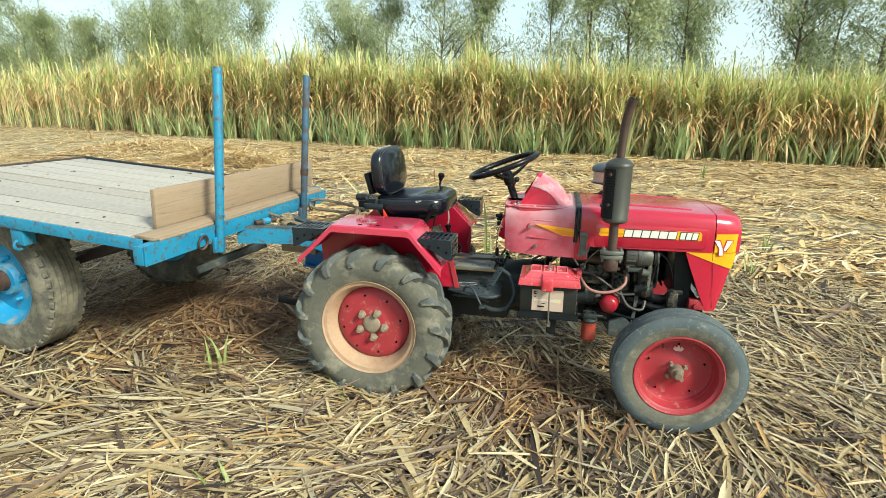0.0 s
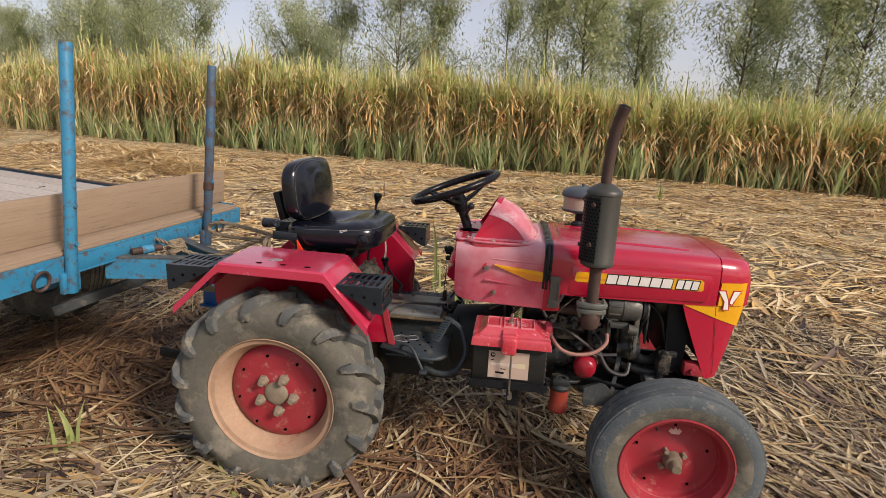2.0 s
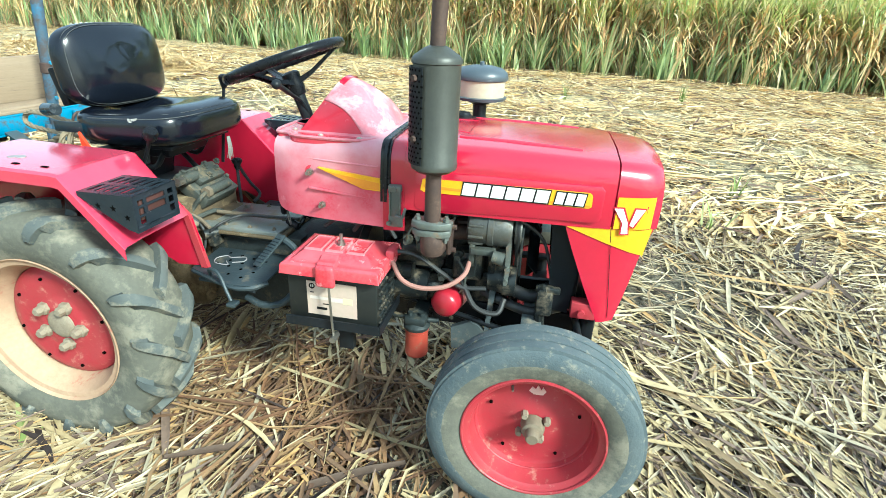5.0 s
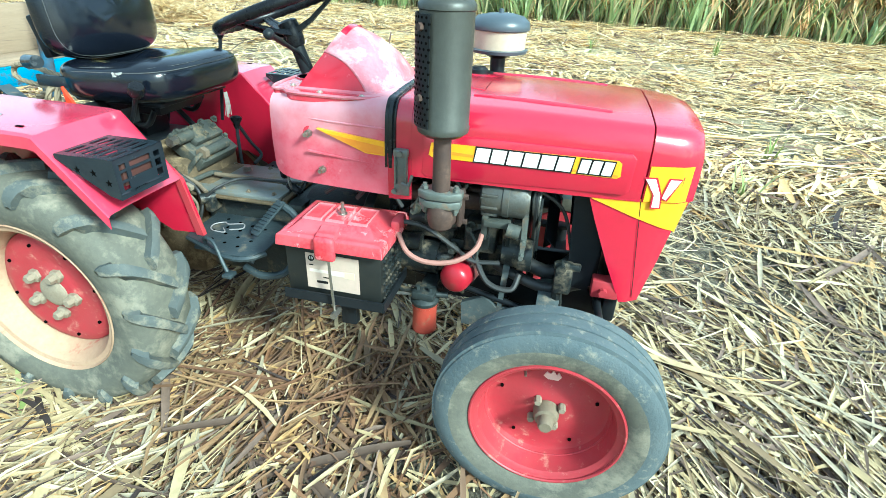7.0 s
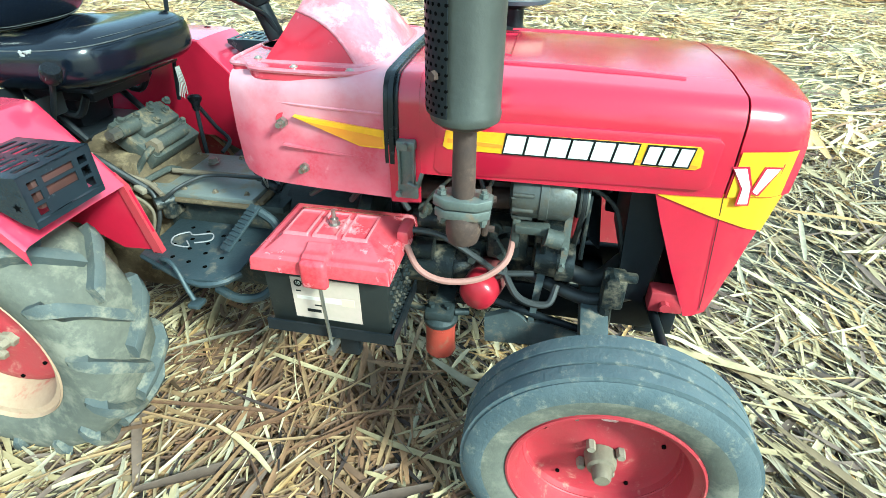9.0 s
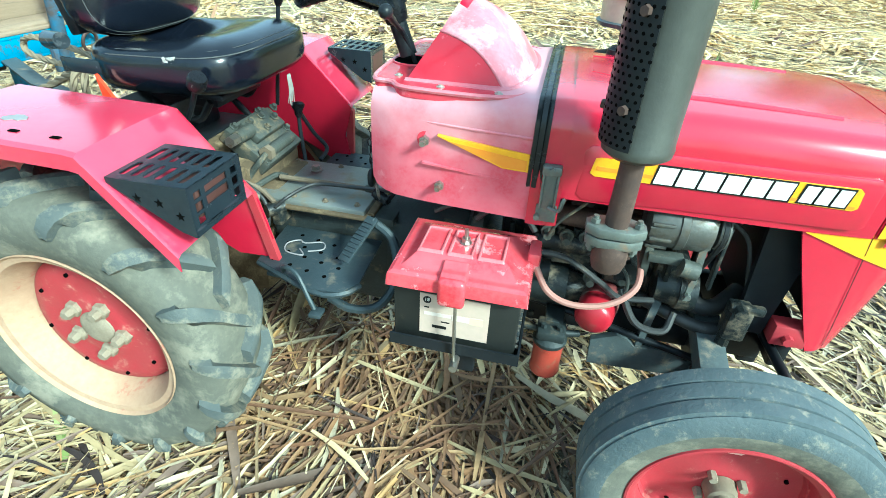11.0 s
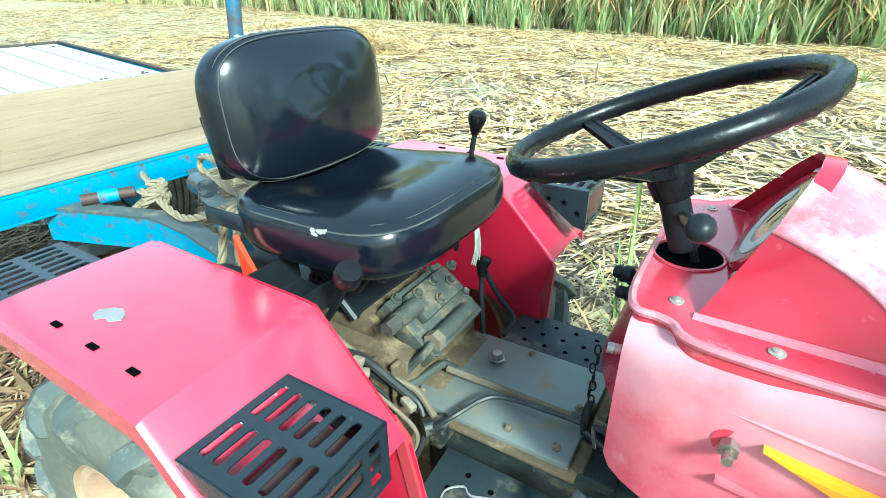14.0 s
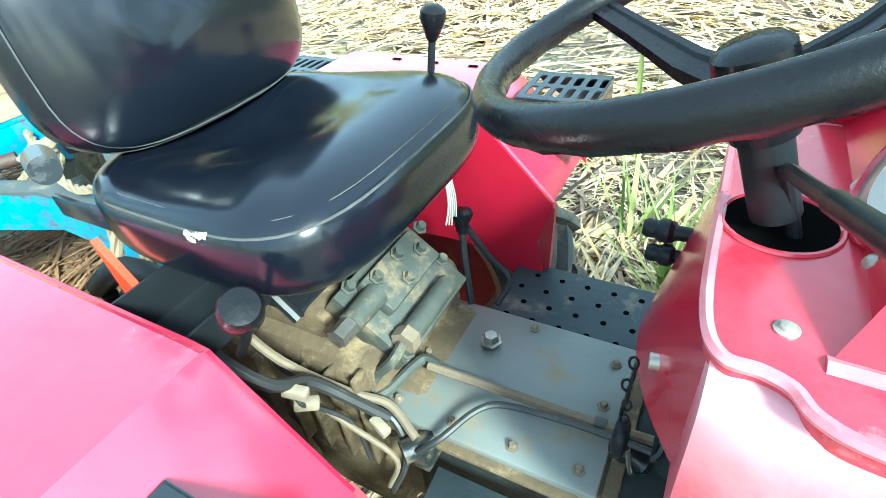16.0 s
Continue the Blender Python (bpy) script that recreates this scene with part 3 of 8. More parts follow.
M_STRAW_BROAD = scattered("broad_field_trash", [(0.0, (0.86, 0.68, 0.34)), (0.2, (0.80, 0.56, 0.24)), (0.38, (0.62, 0.40, 0.17)), (0.52, (0.34, 0.20, 0.11)), (0.62, (0.16, 0.095, 0.07)), (0.70, (0.88, 0.74, 0.46)), (0.93, (0.07, 0.045, 0.04))], 0.6, 0.10, 0.3)
M_STRAW_BROAD.node_tree.nodes["Color Ramp"].color_ramp.interpolation = "CONSTANT"
litter("broad_cane_trash", "broad golden and purplish-brown cane leaves over the field", 30000, patchy(-13, 12, 2.0, 12.5), 0.25, 0.030, 0.12, 2, M_STRAW_BROAD)
litter("loose_broad_leaves", "broad curled dry cane leaves near the wheels", 7500, patchy(-3.4, 4.8, -2.7, 2.2), 0.26, 0.018, 0.05, 4, M_STRAW)
litter("distant_cane_trash", "distant pale cane trash along the cane edge", 17000, patchy(-34, -13, -4.0, 17.0), 0.30, 0.045, 0.10, 1, M_STRAW_FIELD)
def outer(n):
    """The rest of the cut field, past the ground round the tractor."""
    x, y = patchy(-16, 16, -13, 5)(2 * n)
    keep = (x > 3.9 + rng.normal(0, 0.5, 2 * n)) | (y < -2.0 + rng.normal(0, 0.35, 2 * n)) | (x < -13)
    x, y = x[keep], y[keep]
    return np.resize(x, n), np.resize(y, n) + np.where(np.arange(n) >= len(x), 0.37, 0.0)


litter("outer_cane_trash", "dry cane trash over the rest of the cut field", 26000, outer, 0.24, 0.026, 0.06, 1)
litter("side_cane_trash", "dry cane trash beside and behind the trailer", 16000, patchy(-13, -3.0, -3.0, 2.6), 0.2, 0.018, 0.05, 1)

# reddish-brown leaves whose dark tones carry shade by the footboard and under the trailer
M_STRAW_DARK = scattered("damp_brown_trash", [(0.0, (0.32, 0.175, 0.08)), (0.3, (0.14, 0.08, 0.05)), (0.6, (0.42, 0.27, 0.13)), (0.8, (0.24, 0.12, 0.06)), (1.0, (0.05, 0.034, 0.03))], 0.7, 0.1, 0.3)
litter("shaded_cane_trash", "brown cane leaves coloured dark as shade beside the footboard", 1500, lambda n: (rng.normal(0.62, 0.34, n), rng.normal(-0.28, 0.22, n)), 0.19, 0.011, 0.05, 3, M_STRAW_DARK)
litter("damp_cane_trash", "reddish-brown cane leaves coloured dark as shade below the trailer", 4300, lambda n: (rng.normal(-1.30, 0.46, n), rng.normal(0.14, 0.34, n)), 0.2, 0.014, 0.08, 2, M_STRAW_DARK)


def heap(name, label, n, cx, cy, rx, ry, high, mat, size=0.35):
    """A raked-up mound of loose leaves."""
    a, q = rng.uniform(0, 2 * np.pi, n), rng.random(n) ** 0.6
    x, y = cx + rx * q * np.cos(a), cy + ry * q * np.sin(a)
    z = level(x, y) + high * (1 - q ** 2) * (0.75 + 0.25 * np.sin(4 * x) * np.sin(5 * y)) * (1 - 0.25 * rng.random(n) ** 2)
    length = rng.lognormal(math.log(size), 0.4, n).clip(0.08, 0.9)
    v, f = strips(x, y, z, rng.uniform(0, 2 * np.pi, n), length, rng.uniform(0.012, 0.034, n), rng.normal(0, 0.25, n), rng.normal(0, 0.3, n), rng.uniform(0, 0.3, n), 2, rng.uniform(0, 0.5, n))
    v[:, 2] = np.maximum(v[:, 2], level(v[:, 0], v[:, 1]) + 0.003)
    return tagged(raw(name, v, f, mat), label, "straw heap", kind="stuff")


M_STRAW_GOLD = scattered("golden_dry_trash", [(0.0, (0.84, 0.72, 0.45)), (0.3, (0.76, 0.58, 0.30)), (0.6, (0.58, 0.39, 0.18)), (0.85, (0.80, 0.62, 0.32)), (1.0, (0.26, 0.16, 0.09))], 0.7, 0.15, 0.3)
heap("straw_heap", "heap of golden dry cane leaves raked together", 5600, -7.3, 7.8, 1.8, 0.9, 0.50, M_STRAW_GOLD)
heap("low_straw_heap", "low spread of golden dry cane leaves", 3600, -11.2, 10.2, 2.6, 1.0, 0.28, M_STRAW_GOLD)

M_STRAW_GREEN = scattered("wilted_green_leaf", [(0.0, (0.12, 0.25, 0.10)), (0.3, (0.24, 0.38, 0.17)), (0.55, (0.46, 0.46, 0.24)), (0.75, (0.09, 0.17, 0.08)), (1.0, (0.58, 0.47, 0.27))], 0.6, 0.15, 0.3)
heap("green_leaf_heap", "heap of cut green cane leaves beside the trailer", 3400, -7.0, 1.5, 1.6, 1.0, 0.36, M_STRAW_GREEN, 0.5)


# ---- standing cane ----
def edge(x):
    """The line along which the uncut cane begins."""
    return 13.3 - 0.13 * np.clip(x, -26, 30)


def tallness(x):
    return np.interp(x, (-30, -14, -3, 2, 5, 8, 12), (2.9, 2.95, 2.70, 2.35, 2.05, 1.85, 1.8))


def blades(base, yaw, length, width, lean, curl, segs=4):
    """Arching leaves that rise from base and bend over."""
    n = len(length)
    t = np.linspace(0, 1, segs + 1)
    ang = lean[:, None] + curl[:, None] * t ** 1.5
    step = (length / segs)[:, None]
    out = np.cumsum(np.c_[np.zeros(n), (step * np.sin(ang))[:, :-1]], 1)
    up = np.cumsum(np.c_[np.zeros(n), (step * np.cos(ang))[:, :-1]], 1)
    w = width[:, None] * np.array([0.6, 1.0, 0.85, 0.55, 0.08])[None, : segs + 1]
    c, s = np.cos(yaw)[:, None], np.sin(yaw)[:, None]
    cx, cy, cz = base[:, 0, None] + out * c, base[:, 1, None] + out * s, base[:, 2, None] + up
    v = np.stack([np.stack([cx - w * s / 2, cy + w * c / 2, cz], -1), np.stack([cx + w * s / 2, cy - w * c / 2, cz], -1)], 2).reshape(-1, 3)
    q = np.array([(2 * k, 2 * k + 1, 2 * k + 3, 2 * k + 2) for k in range(segs)])
    f = (np.arange(n)[:, None, None] * (2 * segs + 2) + q[None]).reshape(-1, 4)
    return v, f


M_CANE_GREEN = scattered("green_cane_leaf", [(0.0, (0.36, 0.46, 0.13)), (0.25, (0.58, 0.61, 0.21)), (0.5, (0.76, 0.72, 0.32)), (0.74, (0.84, 0.76, 0.44)), (0.90, (0.36, 0.46, 0.15)), (1.0, (0.15, 0.25, 0.07))], 0.5, 0.28, 0.1)
M_CANE_SHOOT = scattered("young_cane_leaf", [(0.0, (0.19, 0.30, 0.11)), (0.35, (0.38, 0.50, 0.20)), (0.65, (0.60, 0.66, 0.33)), (1.0, (0.10, 0.15, 0.07))], 0.5, 0.28, 0.1)
M_CANE_DRY = scattered("dry_cane_leaf", [(0.0, (0.86, 0.64, 0.31)), (0.25, (0.76, 0.46, 0.18)), (0.48, (0.86, 0.72, 0.42)), (0.64, (0.48, 0.25, 0.11)), (0.82, (0.78, 0.55, 0.25)), (1.0, (0.12, 0.065, 0.045))], 0.75, 0.22, 0.2)
M_CANE_STALK = scattered("cane_stalk", [(0.0, (0.66, 0.60, 0.26)), (0.5, (0.72, 0.60, 0.32)), (1.0, (0.34, 0.19, 0.10))], 0.5, 0, 0.1)


def cane_stand(name, label, n, x0, x1, d0, d1, leaves=1.0):
    stools = rng.uniform(0, 1, (max(8, n // 7), 2))
    pick = rng.integers(0, len(stools), n)
    px = x0 + (x1 - x0) * stools[pick, 0] + rng.normal(0, 0.10, n)
    depth = d0 + (d1 - d0) * stools[pick, 1] ** 1.3 + np.abs(rng.normal(0, 0.10, n))
    py = edge(px) + depth + 0.12 * np.sin(3.1 * px)
    tall = tallness(px) * rng.normal(1, 0.10, len(stools))[pick] * rng.normal(1, 0.10, n) * (0.94 + 0.06 * np.sin(1.9 * px + 0.4))
    V, F, S, at = [], [], [], 0

    def add(v, f, slot):
        nonlocal at
        V.append(v)
        F.append(f + at)
        S.append(np.full(len(f), slot))
        at += len(v)

    def leafset(k, lo, hi, length, width, lean, curl, slot):
        k = max(1, int(round(k * leaves)))
        i = np.repeat(np.arange(n), k)
        m = len(i)
        z = level(px[i], py[i]) + tall[i] * rng.uniform(lo, hi, m)
        base = np.stack([px[i] + rng.normal(0, 0.06, m), py[i] + rng.normal(0, 0.06, m), z], 1)
        v, f = blades(base, rng.uniform(0, 2 * np.pi, m), rng.uniform(*length, m), rng.uniform(*width, m), rng.uniform(*lean, m), rng.uniform(*curl, m))
        v[:, 2] = np.maximum(v[:, 2], 0.01)
        add(v, f, slot)

    leafset(4, 0.52, 0.80, (0.45, 1.10), (0.024, 0.058), (0.03, 0.55), (0.3, 2.6), 0)   # green tops
    leafset(2, 0.60, 0.88, (0.5, 1.0), (0.018, 0.040), (0.0, 0.25), (0.1, 1.0), 0)      # upright spears
    leafset(5, 0.46, 0.88, (0.35, 0.85), (0.024, 0.064), (0.5, 2.0), (0.6, 2.0), 1)     # dead leaves that arch over
    leafset(4, 0.30, 0.80, (0.35, 0.80), (0.024, 0.060), (2.0, 2.95), (-0.2, 0.4), 1)   # dead leaves hanging along the stalk
    leafset(2, 0.05, 0.45, (0.6, 1.2), (0.022, 0.050), (0.04, 0.50), (0.2, 1.6), 3)     # young blades among the stalks
    leafset(1, 0.0, 0.12, (0.5, 1.1), (0.03, 0.055), (0.02, 0.45), (0.2, 1.5), 3)       # young shoots at the foot
    # stalks: two crossed strips each
    for turn in (0.0, np.pi / 2):
        base = np.stack([px, py, np.zeros(n)], 1)
        lean_ = np.random.default_rng(77).normal(0, 0.07, n)
        v, f = blades(base, np.random.default_rng(78).uniform(0, 2 * np.pi, n) + turn, tall * 0.72, np.full(n, 0.028), lean_ * (1.0 if turn == 0 else 0.2), np.zeros(n))
        add(v, f, 2)
    ob = raw(name, np.concatenate(V), np.concatenate(F), [M_CANE_GREEN, M_CANE_DRY, M_CANE_STALK, M_CANE_SHOOT], np.concatenate(S))
    return tagged(ob, label, "sugarcane", kind="stuff")


def cane_shoots(name, label, n, x0, x1):
    """Fans of young green leaves along the foot of the stand."""
    k = 11
    cx = np.repeat(rng.uniform(x0, x1, n), k)
    cy = np.repeat(rng.uniform(-0.45, 0.25, n), k) + edge(cx) + 0.12 * np.sin(3.1 * cx)
    size = np.repeat(rng.uniform(0.5, 1.7, n), k)
    m = len(cx)
    base = np.stack([cx + rng.normal(0, 0.05, m), cy + rng.normal(0, 0.05, m), np.zeros(m)], 1)
    v, f = blades(base, rng.uniform(0, 2 * np.pi, m), size * rng.uniform(0.6, 1.15, m), rng.uniform(0.035, 0.075, m), rng.uniform(0.03, 0.5, m), rng.uniform(0.2, 1.5, m))
    v[:, 2] = np.maximum(v[:, 2], 0.01)
    return tagged(raw(name, v, f, M_CANE_YOUNG), label, "cane shoots", kind="stuff")


M_CANE_YOUNG = scattered("fresh_green_leaf", [(0.0, (0.27, 0.38, 0.15)), (0.35, (0.50, 0.58, 0.27)), (0.6, (0.16, 0.24, 0.10)), (0.8, (0.66, 0.66, 0.37)), (1.0, (0.70, 0.57, 0.32))], 0.45, 0.35, 0.1)
cane_shoots("cane_shoots", "bright green young cane shoots along the field edge", 125, -17, 14)
cane_stand("sugarcane_edge", "standing sugarcane with green tops and dry brown lower leaves", 3600, -17, 15, 0.0, 1.6)
cane_stand("sugarcane_depth", "dense sugarcane behind the field edge", 2000, -19, 18, 1.5, 5.0, 0.6)
cane_stand("sugarcane_far", "distant sugarcane along the field", 2600, -60, -16.5, 0.0, 4.0, 0.5)


# ---- trees behind the cane ----
M_BARK = surface("pale_bark", (0.20, 0.155, 0.11), (0.14, 0.105, 0.08), 4, 0.85, 0.95, stretch=(3, 3, 0.6), bump=0.5)
# leaf colours are paled to put the haze of distance into them
M_HAZY_LEAF = scattered("eucalyptus_leaf", [(0.0, (0.22, 0.29, 0.14)), (0.3, (0.46, 0.54, 0.31)), (0.65, (0.60, 0.64, 0.38)), (1.0, (0.74, 0.72, 0.48))], 0.5, 0.5, 0)


def tree_parts(tree, seed, high, spread, leaves):
    """Trunk with limbs, and a crown of loose drooping leaf sprays along the twigs."""
    r = random.Random(seed)
    bm = bmesh.new()
    top = Vector((r.uniform(-0.3, 0.3), r.uniform(-0.3, 0.3), high))
    line = [Vector((0, 0, -0.1)), Vector((r.uniform(-0.1, 0.1), 0, high * 0.3)), Vector((r.uniform(-0.2, 0.2), r.uniform(-0.2, 0.2), high * 0.65)), top]
    tube(bm, line, (0.006 * high + 0.02, 0.015), 8, 5)
    spine = smooth_line(line, 10)
    twigs = []
    for k in range(44):
        h = r.uniform(0.12, 0.98)
        p = spine[min(len(spine) - 1, int(h * (len(spine) - 1)))]
        a = r.uniform(0, 2 * math.pi)
        reach = spread * (1.2 - 0.75 * h) * r.uniform(0.4, 1.15) * (0.6 + 0.4 * math.sin(min(1.0, h * 2.6) * math.pi / 2))
        tip = p + Vector((math.cos(a) * reach, math.sin(a) * reach, reach * r.uniform(0.3, 1.1)))
        midp = (p + tip) / 2 + Vector((r.uniform(-0.1, 0.1), r.uniform(-0.1, 0.1), 0.15 * reach))
        tube(bm, [p, midp, tip], (0.010 + 0.008 * reach, 0.005), 4, 1)
        for j in range(4):
            q = p.lerp(tip, 0.35 + 0.24 * j) + Vector((r.uniform(-0.25, 0.25), r.uniform(-0.25, 0.25), r.uniform(-0.3, 0.3)))
            twigs.append((q, r.uniform(0.22, 0.46) + 0.08 * reach))
    part("trunk", bm, M_BARK, tree)
    g = np.random.default_rng(seed)
    idx = g.integers(0, len(twigs), leaves)
    c = np.array([twigs[i][0] for i in idx]) + g.normal(0, 1, (leaves, 3)) * np.array([twigs[i][1] for i in idx])[:, None] * np.array([0.62, 0.62, 0.8])
    v, f = blades(c, g.uniform(0, 2 * np.pi, leaves), g.uniform(0.12, 0.28, leaves), g.uniform(0.035, 0.085, leaves), g.uniform(0.9, 2.6, leaves), g.uniform(0.2, 1.0, leaves), 1)
    raw("crown", v, f, M_HAZY_LEAF, None, tree)


kinds = []
for k, (high, spread, leaves) in enumerate(((10.5, 2.3, 9500), (9.5, 2.9, 12500), (11.5, 2.2, 9500), (9.0, 3.3, 13500))):
    t = thing("tree", pose(0, 0, 0), "tall slender tree with airy grey-green foliage behind the cane", "tree", "tree belt behind the cane")
    tree_parts(t, 40 + k, high, spread, leaves)
    kinds.append(t)
tr = random.Random(9)
spots = []
GAPS = (-31.0, -7.5, 11.8)      # bearings at which the sky shows down to the cane
for k in range(36):
    x = -62 + 2.6 * k + tr.uniform(-0.9, 0.9)
    y = 27 + tr.uniform(-2.5, 3.5) + (6 if x < -25 else 0)
    if min(abs(math.degrees(math.atan2(x - 0.9, y + 3.0)) - g_) for g_ in GAPS) > 2.3:
        spots.append((x, y, tr.uniform(0.85, 1.1) * (0.80 if x < -9 else 1.0)))
for k in range(17):
    x = -66 + 3.6 * k + tr.uniform(-0.9, 0.9)
    y = 39 + tr.uniform(-3, 4)
    if x < -12 and min(abs(math.degrees(math.atan2(x - 0.9, y + 3.0)) - g_) for g_ in GAPS) > 2.3:
        spots.append((x, y, tr.uniform(0.85, 1.12)))
for k in range(12):
    x = -3 + 2.0 * k + tr.uniform(-0.6, 0.6)
    y = 22.5 + tr.uniform(-1.5, 1.5)
    if min(abs(math.degrees(math.atan2(x - 0.9, y + 3.0)) - g_) for g_ in GAPS) > 2.3:
        spots.append((x, y, tr.uniform(0.8, 1.05)))
# unseen trees added round the rest of the field, to darken glossy reflections
for k in range(16):
    a = radians(-168 + 14.0 * k)
    d = 26 + tr.uniform(-2, 3)
    if -1.45 < a < 0.62 or a < -1.45:
        spots.append((d * math.cos(a) * 1.1, d * math.sin(a), tr.uniform(0.8, 1.1)))
for k, (x, y, s) in enumerate(spots):
    m = pose(x, y, -0.05, 0, 0, tr.uniform(0, 360))
    if k < len(kinds):
        kinds[k].matrix_basis = m @ Matrix.Scale(s, 4)
    else:
        src = kinds[tr.choice((1, 3, 3, 1, 0) if x < -1.5 else (0, 1, 2, 2, 0))]
        o = copy_thing(src, m)
        o.scale = (s, s, s * tr.uniform(0.9, 1.1))


# ---- the tractor ----
TRACTOR_AT = pose(-0.048, -0.026, 0.009, -0.91, -0.68, 2.52)
tractor = thing("tractor", TRACTOR_AT, "small red tractor with faded cowl, yellow stripes and black seat", "tractor")
SIDES = (-1, 1)


def rear_wheel():
    bm = bmesh.new()
    lathe(bm, [(0.02, 0.034), (0.060, 0.034), (0.090, 0.030), (0.110, 0.024), (0.150, 0.034), (0.185, 0.026), (0.205, 0.010), (0.205, 0.000), (0.02, 0.010)], seg=48)
    wheel = part("rear_wheel", bm, M_WHEELRED, tractor, "dusty red rear wheel with a clay-caked rim")
    bm = bmesh.new()
    lathe(bm, [(0.205, 0.0), (0.212, 0.030), (0.232, 0.075), (0.240, 0.085), (0.256, 0.088), (0.262, 0.098), (0.266, 0.088), (0.250, 0.070), (0.238, 0.0), (0.250, -0.07),
               (0.262, -0.095), (0.240, -0.085), (0.215, -0.03)], seg=64, closed=True)
    part("rim", bm, M_RIMDUST, wheel, "rim caked with orange clay")
    bm = bmesh.new()
    lathe(bm, [(0.246, -0.080), (0.275, -0.101), (0.335, -0.112), (0.378, -0.104), (0.398, -0.082), (0.405, -0.04), (0.407, 0.0), (0.405, 0.04), (0.398, 0.082),
               (0.378, 0.104), (0.335, 0.112), (0.275, 0.101), (0.246, 0.080), (0.246, 0.0)], seg=72, closed=True)
    tyre = part("tyre", bm, M_SIDEWALL, wheel, "dust-covered ribbed tractor tyre")
    bm = bmesh.new()
    path = ((-0.02, -0.018, 0.436), (0.07, 0.022, 0.437), (0.16, 0.058, 0.435), (0.235, 0.092, 0.428), (0.280, 0.114, 0.406), (0.305, 0.124, 0.376), (0.315, 0.121, 0.350))
    for side in SIDES:
        for k in range(15):
            a0 = 2 * math.pi * (k + (0.5 if side > 0 else 0)) / 15
            rows = []
            for i, (da, z, r) in enumerate(path):
                half = 0.050 if i < 3 else 0.058 if i < 5 else 0.046 if i < 6 else 0.030
                deep = 0.042 if i < 5 else 0.024 if i < 6 else 0.012
                zz = side * z
                row = []
                for sgn, rr, hh in ((-1, r - deep, 1.18), (-1, r - 0.004, 0.86), (0, r, 0.6), (1, r - 0.004, 0.86), (1, r - deep, 1.18)):
                    ang = a0 + da + sgn * half * hh
                    inward = 0.0 if i < 4 else -side * (deep if rr < r - 0.01 else 0.0)
                    row.append((rr * math.cos(ang), rr * math.sin(ang), zz + inward))
                rows.append(row)
            vs = loft(bm, rows)
            bm.faces.new(vs[0])
            bm.faces.new(vs[-1])
    part("tread", bm, M_LUG, wheel, "worn chevron lugs")
    bm = bmesh.new()
    lathe(bm, [(0.001, 0.047), (0.036, 0.046), (0.044, 0.042), (0.050, 0.038), (0.052, 0.030)], seg=24)
    part("hub", bm, M_NUT, wheel, "mud-caked steel hub")
    bm = bmesh.new()
    lathe(bm, [(0.001, 0.040), (0.012, 0.040), (0.0155, 0.034), (0.016, 0.020), (0.022, 0.016), (0.023, 0.0)], seg=6)
    nut = part("wheel_nut", bm, M_NUT, wheel)
    for k in range(5):
        a = 2 * math.pi * k / 5 - 0.17
        m = pose(0.074 * math.cos(a), 0.074 * math.sin(a), 0.028)
        if k == 0:
            nut.matrix_basis = m
        else:
            twin(nut, m)
    for k in range(8):
        a = 2 * math.pi * k / 8 + 0.2
        bm = bmesh.new()
        cyl(bm, (0.165 * math.cos(a), 0.165 * math.sin(a), 0.030), (0.165 * math.cos(a), 0.165 * math.sin(a), 0.036), 0.0052, None, 10)
        part("disc_hole", bm, M_HOLE, wheel)
    return wheel


wheel = rear_wheel()
wheel.matrix_basis = pose(0.026, -0.475, 0.419, 90, 0, 0)
copy_thing(wheel, pose(0.026, 0.475, 0.419, -90, 0, 0))


